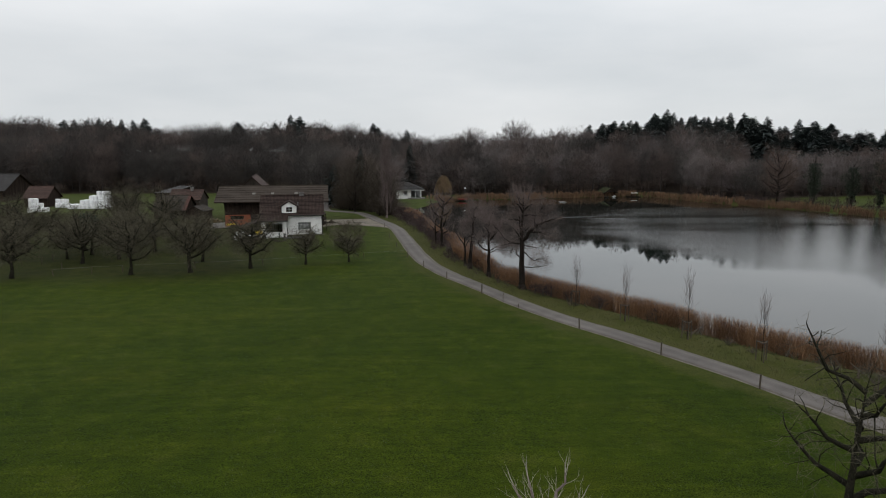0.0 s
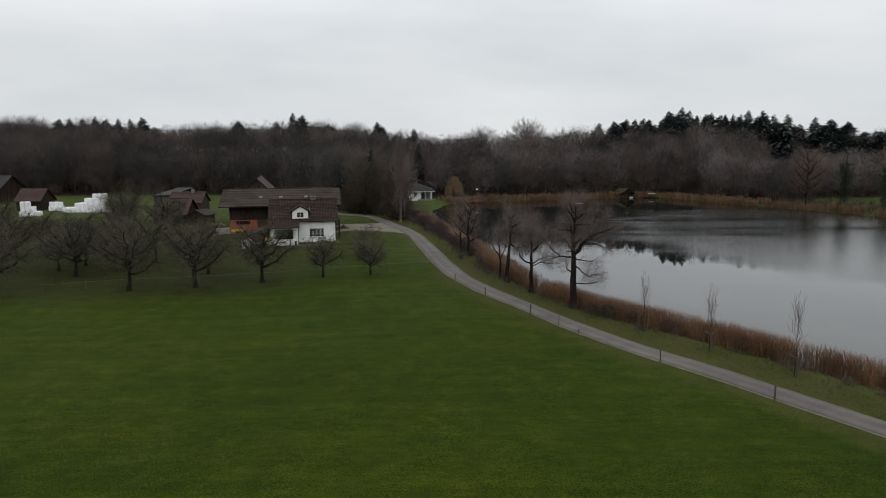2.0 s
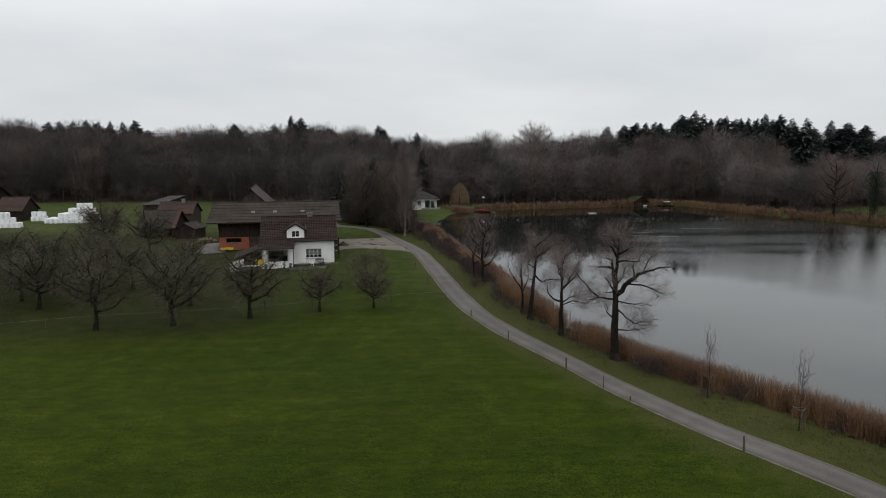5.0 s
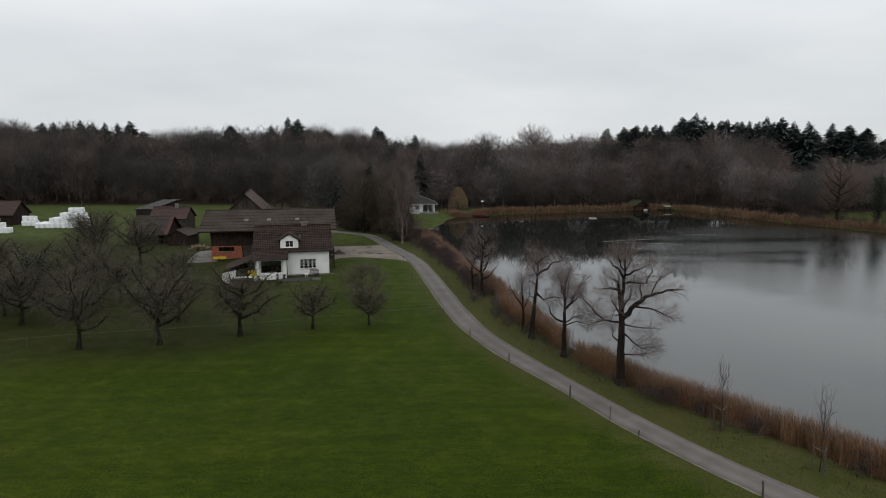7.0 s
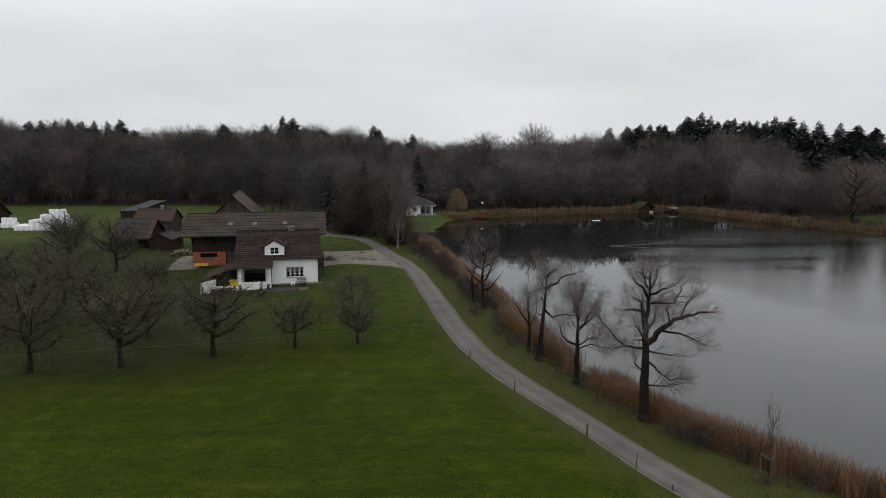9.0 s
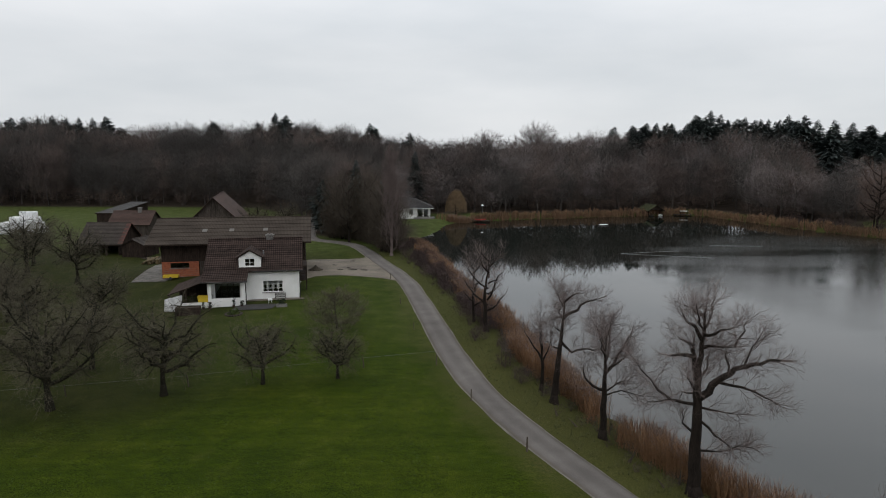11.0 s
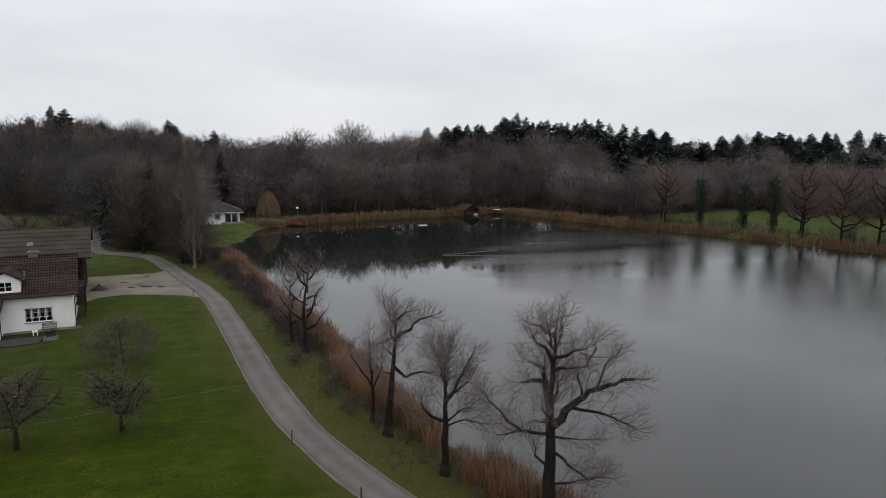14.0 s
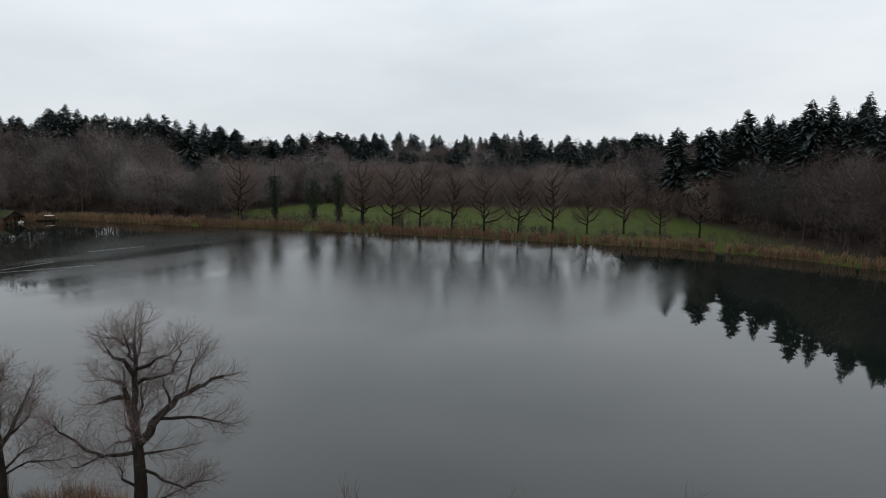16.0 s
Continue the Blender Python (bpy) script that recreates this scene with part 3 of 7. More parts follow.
def bare_template(rng, height, spread, twigs, thick=0.06, fork=0.32, long=2.0):
    """A bare broadleaved tree of the far woods: a trunk, limbs and slim twigs, as triangles."""
    v, f, m = [], [], []

    def spike(p, q, r, mat):
        p, q = np.array(p, float), np.array(q, float)
        d = q - p
        d /= np.linalg.norm(d) + 1e-9
        s = np.cross(d, (0.3, 0.8, 0.5))
        s /= np.linalg.norm(s) + 1e-9
        u = np.cross(d, s)
        k = len(v)
        for an in (0, 2.094, 4.189):
            v.append(p + r * (math.cos(an) * s + math.sin(an) * u))
        v.append(q)
        f.extend([(k, k + 1, k + 3), (k + 1, k + 2, k + 3), (k + 2, k, k + 3)])
        m.extend([mat] * 3)

    def twig(p, q, r):
        d = q - p
        s = np.cross(d, rng.normal(0, 1, 3))
        s *= r / (np.linalg.norm(s) + 1e-9)
        k = len(v)
        v.extend([p - s, p + s, q])
        f.append((k, k + 1, k + 2))
        m.append(1)

    spike((0, 0, -0.4), (rng.normal(0, 0.4), rng.normal(0, 0.4), height * 0.8), 0.16 + height * 0.004, 0)
    ends = []
    for _ in range(13):
        a, h = rng.uniform(0, 6.283), height * rng.uniform(fork, 0.8)
        reach = spread * rng.uniform(0.5, 1.0) * (1.1 - 0.5 * h / height)
        p = np.array([0, 0, h])
        q = p + (math.cos(a) * reach, math.sin(a) * reach, min(height * rng.uniform(0.10, 0.26), 0.9 * height - h))
        spike(p, q, 0.004 * height + 0.01, 0)
        ends.append((p, q))
    mid, tall = height * (0.5 + 0.5 * fork), height * (0.5 - 0.42 * fork)
    for k in range(twigs):
        if k % 4 == 0:
            p, q = ends[rng.integers(len(ends))]
            s = p + (q - p) * rng.uniform(0.15, 1.0) + rng.normal(0, 0.02 * height, 3)
            d = np.array([rng.normal(0, 0.7), rng.normal(0, 0.7), rng.uniform(0.2, 1.4)])
        else:
            d = rng.normal(0, 1, 3)
            d /= np.linalg.norm(d)
            r = rng.uniform(0.12, 1.0) ** 0.4
            lump = 1 + 0.17 * math.sin(3 * math.atan2(d[1], d[0]) + height) + 0.13 * math.sin(7 * d[2] + 2 * d[0])
            s = np.array([d[0] * spread * 0.85 * r * lump, d[1] * spread * 0.85 * r * lump, mid + d[2] * tall * r * lump])
            # shoots fan out and up from the middle of the crown
            d = np.array([d[0] * 0.7 + rng.normal(0, 0.45), d[1] * 0.7 + rng.normal(0, 0.45), 0.75 + 0.3 * d[2] + rng.normal(0, 0.4)])
        twig(s, s + d / np.linalg.norm(d) * rng.uniform(0.55, 1.25) * min(long, 0.1 * height + 0.2), thick * rng.uniform(0.6, 1.3))
    v = np.array(v)
    v[:, 2] *= height / v[:, 2].max()
    return np.array(v, np.float32), np.array(f, np.int32), np.array(m, np.int32)


def conifer_template(rng, height, radius, layers=40, arms=10, base=0.32):
    """A spruce or fir: a trunk with drooping tiers of needled boughs and ragged gaps."""
    v, f, m = [], [], []
    for an in (0, 2.094, 4.189):
        v.append((0.25 * math.cos(an), 0.25 * math.sin(an), -0.4))
    v.append((0, 0, height * 0.99))
    f += [(0, 1, 3), (1, 2, 3), (2, 0, 3)]
    m += [0] * 3
    lean = rng.uniform(0, 6.283)
    for i in range(layers * arms):
        t = (i + rng.random()) / (layers * arms)
        a = rng.uniform(0, 6.283)
        bulge = 1 + 0.22 * math.sin(9 * t + lean) * math.cos(a - lean) + 0.15 * math.sin(21 * t + a)
        rr = radius * min(1.0, 1.3 * (1 - t) ** 0.66) * bulge * rng.uniform(0.35, 1.15) ** 0.8 + 0.12
        w = max(0.12, rr * rng.uniform(0.10, 0.20)) * (1 if t < 0.95 else 0.6)
        zz = height * (base + (0.99 - base) * t)
        tip = np.array([math.cos(a) * rr, math.sin(a) * rr, zz - rr * rng.uniform(-0.45, 0.35)])
        root = np.array([0, 0, zz + rr * 0.15])
        side = np.array([-math.sin(a), math.cos(a), 0]) * w
        mid = root * 0.45 + tip * 0.55 + np.array([0, 0, 0.12 * rr])
        k = len(v)
        v += [root, mid + side - (0, 0, 0.3 * w), tip, mid - side - (0, 0, 0.3 * w)]
        f += [(k, k + 1, k + 2), (k, k + 2, k + 3)]
        m += [1] * 2
    return np.array(v, np.float32), np.array(f, np.int32), np.array(m, np.int32)


def scatter(name, templates, rows, mats, label, category):
    """One joined mesh of many plants: rows of x, y, z, turn, scale, height scale, template."""
    vs, fs, ms, base = [], [], [], 0
    for x, y, z, turn, sc, sh, k in rows:
        v, f, m = templates[int(k)]
        c, s = math.cos(turn) * sc, math.sin(turn) * sc
        q = np.empty_like(v)
        q[:, 0], q[:, 1], q[:, 2] = v[:, 0] * c - v[:, 1] * s + x, v[:, 0] * s + v[:, 1] * c + y, v[:, 2] * sh + z
        vs.append(q)
        fs.append(f + base)
        ms.append(m)
        base += len(v)
    me = raw_mesh(name, np.concatenate(vs), np.concatenate(fs), mats, np.concatenate(ms))
    return tagged(new(name, me), label, category, kind="stuff")


def build_woods():
    rng = np.random.default_rng(11)
    front = [bare_template(rng, h, sp, 2500, 0.034, 0.15, 1.7) for h, sp in ((20, 6), (22, 7), (18, 6.5), (21, 5.5), (16, 6))]
    back = [bare_template(rng, h, sp, 1100, 0.062, 0.40, 1.7) for h, sp in ((21, 6), (23, 6.5), (20, 6))]
    low = [bare_template(rng, h, sp, 380, 0.040, 0.1) for h, sp in ((5, 3.2), (7, 3.5), (4, 2.6))]
    fir = [conifer_template(rng, 26, 4.6, 64, 14), conifer_template(rng, 28, 4.0, 64, 14), conifer_template(rng, 24, 5.4, 64, 14)]
    edge = smooth_line(OPEN, 2.0, True)
    n = 16000
    x, y = rng.uniform(-250, 330, n), rng.uniform(-60, 370, n)
    keep = ~inside(OPEN_LINE, x, y)
    x, y = x[keep], y[keep]
    d = away(edge, x, y)
    angle, span = np.degrees(np.arctan2(x - 0.5, y - 43)), np.hypot(x - 0.5, y - 43)
    valley = (angle > 27) & (angle < 67)
    ok = (d > 0.5) & np.where(valley, span < 352, d < 70)
    x, y, d = x[ok], y[ok], d[ok]
    cell, rows_a, rows_b, rows_c, rows_l = {}, [], [], [], []
    z = ground_z(x, y)
    for px, py, pz, pd in zip(x, y, z, d):
        heading = math.degrees(math.atan2(px - 0.5, py - 42))
        span = math.dist((px, py), (0.5, 43))
        deep = min(step_up(26, 29, heading), 1 - step_up(63, 68, heading))
        gap = 4.2 if pd < 25 else 5.2 + 2.3 * deep
        key = (int(px // gap), int(py // gap))
        if any((key[0] + i, key[1] + j) in cell and math.dist(cell[(key[0] + i, key[1] + j)], (px, py)) < gap for i in (-1, 0, 1) for j in (-1, 0, 1)):
            continue
        cell[key] = (px, py)
        if abs(heading + 2) > 45 and not (0 < heading < 92):
            continue
        firs = 0.008 if pd < 24 else 0.04
        if px > 66 and pd > 32 and py > 120:
            firs = 0.75
        if px > 135 and py < 115:
            firs = 0.85 if pd > 15 else 0.05
        if -5 < px < 66 and pd < 30:
            firs = 0.008
        sc = rng.uniform(0.85, 1.2)
        # the canopy's top rises gently away from the lake
        top = 19.6 + np.interp(heading, CANOPY[0], CANOPY[1]) * math.dist((px, py), (0.5, 43)) + (4.4 if heading < -2 else 2.4 if heading < 12 else 2.8) - 4.6 * rng.random() ** 1.2
        spruce = rng.random() < firs
        if not spruce and (14 < heading < 33 or heading > 36):
            top -= 2.5
        if deep > 0:
            # behind the far meadow the woods start low and climb a long slope
            slope_top = 15.0 + 14.8 * max(0.0, min(1.0, (span - 200) / 128)) ** 1.6 - 2.0 * rng.random()
            top = top * (1 - deep) + min(top, slope_top) * deep
        tall = (top - pz) * (0.70 + 0.30 * max(deep, step_up(0, 30, pd)))
        row = (px, py, pz, rng.uniform(0, 6.28), sc)
        if spruce:
            k = rng.integers(3)
            rows_c.append((*row, (tall + rng.uniform(-3.0, 0.8)) / (26, 28, 24)[k], k))
        elif pd < 24:
            k = rng.integers(5)
            rows_a.append((*row, tall / (20, 22, 18, 21, 16)[k], k))
        else:
            k = rng.integers(3)
            rows_b.append((*row, tall / (21, 23, 20)[k], k))
        # deep far-side shrubs are added only to block sky glints between the trunks
        if pd < 14 or (pd < 44 and py > 200):
            for _ in range(1):
                lx, ly = px + rng.normal(0, 2), py + rng.normal(0, 2)
                rows_l.append((lx, ly, pz, rng.uniform(0, 6.28), 1 + 0.5 * step_up(10, 20, pd), rng.uniform(0.6, 1.1) * (1 + 0.9 * step_up(8, 20, pd)), rng.integers(3)))
    for fx, fy, top in SKYLINE_FIRS:
        heading = math.degrees(math.atan2(fx - 0.5, fy - 43))
        if 30 < heading < 62:
            far = 335 / math.dist((fx, fy), (0.5, 43))
            fx, fy, top = 0.5 + (fx - 0.5) * far, 43 + (fy - 43) * far, 19.6 + (top - 19.6) * far
        fz = ground_at(fx, fy)
        kind = rng.integers(3)
        rows_c.append((fx, fy, fz, rng.uniform(0, 6.28), rng.uniform(0.8, 1.25), (top - fz) / (26, 28, 24)[kind], kind))
    every = rows_a + [(*r[:6], r[6] + 5) for r in rows_b]
    tone = rng.integers(0, 3, len(every))
    for k, (mat, say) in enumerate(((M_WOOD_TWIG, "grey leafless beech woods in winter behind the lake"), (M_WOOD_TWIG_BROWN, "dense leafless broadleaved woods in winter brown behind the lake"), (M_WOOD_TWIG_DARK, "dark leafless trees deep in the winter woods"))):
        scatter("far_woods", front + back, [r for r, t in zip(every, tone) if (t if -22 < r[0] < 130 or r[1] > 120 and r[0] > 0 else (2 if t != 1 else 1) if r[0] < 0 else 1 + t % 2) == k], [M_WOOD_TRUNK, mat], say, "forest")
    scatter("conifer_woods", fir, rows_c, [M_WOOD_TRUNK, M_CONIFER], "dark green spruces and firs among the bare woods", "forest")
    low_ok = [r for r in rows_l if not inside(OPEN_LINE, np.array([r[0]]), np.array([r[1]]))[0]]
    scatter("woodland_undergrowth", low, low_ok, [M_WOOD_TRUNK, M_WOOD_TWIG_RED], "low leafless undergrowth along the edge of the woods", "undergrowth")
    print("woods", len(rows_a), len(rows_b), len(rows_c), len(low_ok))


build_woods()


# ---- reeds ----
def reed_field(name, places, height, blades, width, mats, label):
    """Upright dry reed stems, each a slim three-sided spike, some with plumes."""
    rng = np.random.default_rng(5)
    n = len(places)
    k = blades
    px = np.repeat(places, k, 0) + rng.normal(0, 0.22, (n * k, 2))
    z0 = np.maximum(ground_z(px[:, 0], px[:, 1]), -0.5)
    h = height * rng.uniform(0.6, 1.12, n * k)
    lean = rng.normal(0, 0.16, (n * k, 2)) * h[:, None]
    an = rng.uniform(0, 6.28, n * k)
    w = width * rng.uniform(0.6, 1.3, n * k)
    v = np.empty((n * k, 7, 3), np.float32)
    for i in range(3):
        a = an + 2.094 * i
        v[:, i, 0], v[:, i, 1], v[:, i, 2] = px[:, 0] + w * np.cos(a), px[:, 1] + w * np.sin(a), z0
        v[:, 3 + i, 0] = px[:, 0] + lean[:, 0] * 0.75 + w * 0.8 * np.cos(a)
        v[:, 3 + i, 1] = px[:, 1] + lean[:, 1] * 0.75 + w * 0.8 * np.sin(a)
        v[:, 3 + i, 2] = z0 + h * 0.82
    v[:, 6, 0], v[:, 6, 1], v[:, 6, 2] = px[:, 0] + lean[:, 0] * 1.25, px[:, 1] + lean[:, 1] * 1.25, z0 + h
    tri = np.array([(0, 1, 4), (0, 4, 3), (1, 2, 5), (1, 5, 4), (2, 0, 3), (2, 3, 5), (3, 4, 6), (4, 5, 6), (5, 3, 6)])
    f = (np.arange(n * k)[:, None, None] * 7 + tri[None]).reshape(-1, 3)
    plume = rng.random(n * k) < 0.5
    idx = np.zeros((n * k, 9), np.int32)
    idx[plume, 6:] = 1
    me = raw_mesh(name, v.reshape(-1, 3), f, mats, idx.ravel())
    return tagged(new(name, me), label, "reeds", kind="stuff")


def strip_points(line, inner, outer, density, seed, keep=None):
    """Random points in a strip beside the shore: inner metres on land, outer metres out in the water."""
    rng = np.random.default_rng(seed)
    d = np.gradient(line, axis=0)
    ln = np.linalg.norm(d, axis=1)
    side = np.stack([d[:, 1], -d[:, 0]], 1) / ln[:, None]
    n = int(ln.sum() * (inner + outer) * density)
    k = rng.choice(len(line), n, p=ln / ln.sum())
    u = rng.uniform(-outer, inner, n)
    p = line[k] + d[k] * rng.uniform(-0.5, 0.5, (n, 1))
    # land lies on the side away from the lake
    q = p + side[k] * 0.5
    sign = np.where(inside(SHORE_LINE, q[:, 0], q[:, 1]), -1, 1)
    p = p + side[k] * (sign * u)[:, None]
    ragged = 0.75 + 0.35 * wave(p[:, 0] * 6, p[:, 1] * 6)
    ok = np.abs(u) < np.where(u > 0, inner, outer) * np.clip(ragged, 0.35, 1)
    return p[ok]


def clear_of_bank(p):
    """Reeds leave a gap of open water beside the second lakeside tree."""
    gap = ((p[:, 0] - 12.0) / 1.7) ** 2 + ((p[:, 1] - 80.6) / 2.9) ** 2
    return p[gap > 1]


near_shore = SHORE_LINE[(SHORE_LINE[:, 1] < 168) & (SHORE_LINE[:, 0] < 62) & (SHORE_LINE[:, 1] > 18)]
close_shore = near_shore[near_shore[:, 1] < 100]
later_shore = near_shore[near_shore[:, 1] >= 99]
reed_field("reed_bed", clear_of_bank(strip_points(close_shore, 3.0, 0.5, 20.0, 1)), 2.1, 6, 0.014, [M_REED, M_REED_PLUME], "rust-brown dry reeds with pale plumes along the shore")
reed_field("reed_bed", strip_points(later_shore, 2.6, 1.4, 6.0, 2), 1.9, 6, 0.024, [M_REED, M_REED_PLUME], "rust-brown dry reeds along the lane-side shore")
far_shore = SHORE_LINE[((SHORE_LINE[:, 1] > 200) & (SHORE_LINE[:, 0] > 6) | (SHORE_LINE[:, 0] > 75)) & (SHORE_LINE[:, 1] > 20)]
reed_field("reed_bed", strip_points(far_shore, 2.6, 1.2, 1.6, 3), 2.0, 6, 0.07, [M_REED_FAR, M_REED_FAR], "pale brown reed belt along the far shore")

rng = np.random.default_rng(8)
reed_field("reed_bed", np.array([(1.5, 211.0)]) + rng.normal(0, 1, (120, 2)) * (1.6, 0.9), 1.7, 6, 0.05, [M_REED_FAR, M_REED_PLUME], "pale dry reed clump at the foot of the lawn")



# ---- broadleaved trees seen near ----
def sprout(limbs, twigs, rng, p, d, length, radius, level, spec):
    """A branch with its side branches; the last levels are slim twigs."""
    steps = 4 if level < 2 else 3
    pts, rad = [p.copy()], [radius]
    cur, way = p.copy(), d.normalized()
    for k in range(steps):
        b = spec["bend"]
        way = (way + Vector((rng.normal(0, b), rng.normal(0, b), rng.normal(0, b * 0.6) + spec["lift"]))).normalized()
        cur = cur + way * (length / steps)
        pts.append(cur.copy())
        rad.append(radius * (1 - 0.6 * (k + 1) / steps))
    last = level >= spec["levels"]
    if level <= spec["limb_levels"]:
        limbs.tube(pts, rad, 5 if level == 1 else 4)
    elif last:
        twigs.tube([pts[0], pts[2], pts[-1]], [rad[0], rad[2], 0.0], 3, False)
    else:
        rad[-1] = 0.0
        twigs.tube(pts, rad, 3, False)
    if last:
        return
    side_shoots(limbs, twigs, rng, pts, length, radius, level, spec, 0.15)


def side_shoots(limbs, twigs, rng, pts, length, radius, level, spec, first):
    """Branches off a line of points."""
    count = max(2, int(round(spec["per_metre"][level] * length)))
    steps = len(pts) - 1
    for k in range(count):
        t = first + (1 - first) * (k + rng.uniform(0.1, 0.9)) / count
        seg = min(int(t * steps), steps - 1)
        f = t * steps - seg
        q = pts[seg] * (1 - f) + pts[seg + 1] * f
        axis = (pts[seg + 1] - pts[seg]).normalized()
        side = axis.cross(Vector((0.3, 0.5, 0.8))).normalized()
        side = Matrix.Rotation(k * 2.4 + rng.uniform(-0.7, 0.7), 3, axis) @ side
        ang = radians(spec["angle"] + rng.uniform(-14, 14))
        nd = axis * math.cos(ang) + side * math.sin(ang)
        ln = spec["length"][level] * rng.uniform(0.6, 1.2) * (1.1 - 0.35 * t)
        rr = max(min(radius * 0.5, spec["radius"][level]) * rng.uniform(0.75, 1.15), spec["least"])
        sprout(limbs, twigs, rng, q, nd, ln, rr, level + 1, spec)


def soft_points(points, rng, rough):
    """A limb's line with extra, slightly uneven points."""
    res = []
    for a, b in zip(points, points[1:]):
        a, b = Vector(a), Vector(b)
        n = max(2, int((b - a).length / 0.55))
        for k in range(n):
            w = rough if (res or k) else 0
            res.append(a.lerp(b, k / n) + Vector((rng.normal(0, w), rng.normal(0, w), rng.normal(0, w * 0.5))))
    res.append(Vector(points[-1]))
    return res


def limbed_tree(name, x, y, trunk, radius, boughs, spec, seed, mats, label, group="", turn=0.0):
    """A tree of which the trunk and main limbs follow known lines; twigs grow from them."""
    rng = np.random.default_rng(seed)
    limbs, twigs = Geo(), Geo()
    pts = soft_points(trunk, rng, 0.03)
    n = len(pts) - 1
    limbs.tube(pts, [radius * (1 - 0.90 * (k / n) ** 1.2) for k in range(n + 1)], 9)
    sprout(limbs, twigs, rng, pts[-1], pts[-1] - pts[-2], spec["length"][1], radius * 0.1, 2, spec)
    limbs.tube([Vector((0, 0, -0.3)), Vector((0, 0, 0.15)), pts[1]], [radius * 1.7, radius * 1.3, radius * 0.98], 9)
    side_shoots(limbs, twigs, rng, pts[n // 2:], (pts[-1] - pts[n // 2]).length, radius * 0.5, 1, spec, 0.1)
    for line, r in boughs:
        p = soft_points(line, rng, 0.08)
        k = len(p) - 1
        limbs.tube(p, [1.2 * r * (1 - 0.72 * i / k) for i in range(k + 1)], 6)
        side_shoots(limbs, twigs, rng, p, sum((b - a).length for a, b in zip(p, p[1:])), r, 1, spec, 0.2)
        sprout(limbs, twigs, rng, p[-1], p[-1] - p[-2], spec["length"][1] * 0.6, r * 0.33, 2, spec)
    ob = thing(name, pose(x, y, ground_at(x, y), 0, 0, turn), label, "tree", group)
    part("trunk", limbs, mats[0], ob, smooth=True)
    part("crown", twigs, mats[1], ob)
    return ob


def auto_boughs(rng, trunk, height, spread, count, low, rise):
    """Main limbs spread round a trunk."""
    res = []
    top = Vector(trunk[-1])
    for k in range(count):
        t = low + (1 - low) * (k + 0.5) / count
        start = Vector((0, 0, 0)).lerp(top, t)
        a = k * 2.4 + rng.uniform(-0.4, 0.4)
        reach = spread * 0.5 * rng.uniform(0.55, 0.85) * (1.15 - 0.5 * t)
        up = height * rise * rng.uniform(0.6, 1.2)
        mid = start + Vector((math.cos(a) * reach * 0.55, math.sin(a) * reach * 0.55, up * 0.35))
        end = start + Vector((math.cos(a) * reach, math.sin(a) * reach, up))
        res.append(([start, mid, end], 0.035 + 0.012 * spread * (1 - 0.4 * t)))
    return res


LAKE_SPEC = dict(levels=4, limb_levels=1, bend=0.17, lift=0.12, per_metre=(0, 5.0, 8.0, 8.0), angle=46, length=(0, 1.3, 0.85, 0.55), radius=(0, 0.020, 0.008, 0.0045), least=0.004)
FRUIT_SPEC = dict(levels=4, limb_levels=2, bend=0.30, lift=-0.07, per_metre=(0, 4.2, 5.0, 5.0), angle=58, length=(0, 1.25, 0.9, 0.8), radius=(0, 0.030, 0.011, 0.006), least=0.005)
FAR_SPEC = dict(levels=3, limb_levels=1, bend=0.18, lift=0.06, per_metre=(0, 1.7, 2.3, 2.4), angle=46, length=(0, 2.6, 1.7, 0.9), radius=(0, 0.09, 0.05, 0.03), least=0.022)
MEADOW_SPEC = dict(FAR_SPEC, per_metre=(0, 2.2, 3.2, 3.4), radius=(0, 0.06, 0.03, 0.018), least=0.014, bend=0.22)
HERO_SPEC = dict(LAKE_SPEC, per_metre=(0, 4.4, 7.5, 8.0))
LIGHT_SPEC = dict(LAKE_SPEC, per_metre=(0, 3.4, 5.0, 5.5), bend=0.22)
LAKE_LABEL = "leafless lakeside tree with dark trunk and fine grey twigs"
LAKE_MATS = (M_BARK, M_TWIG_GREY)
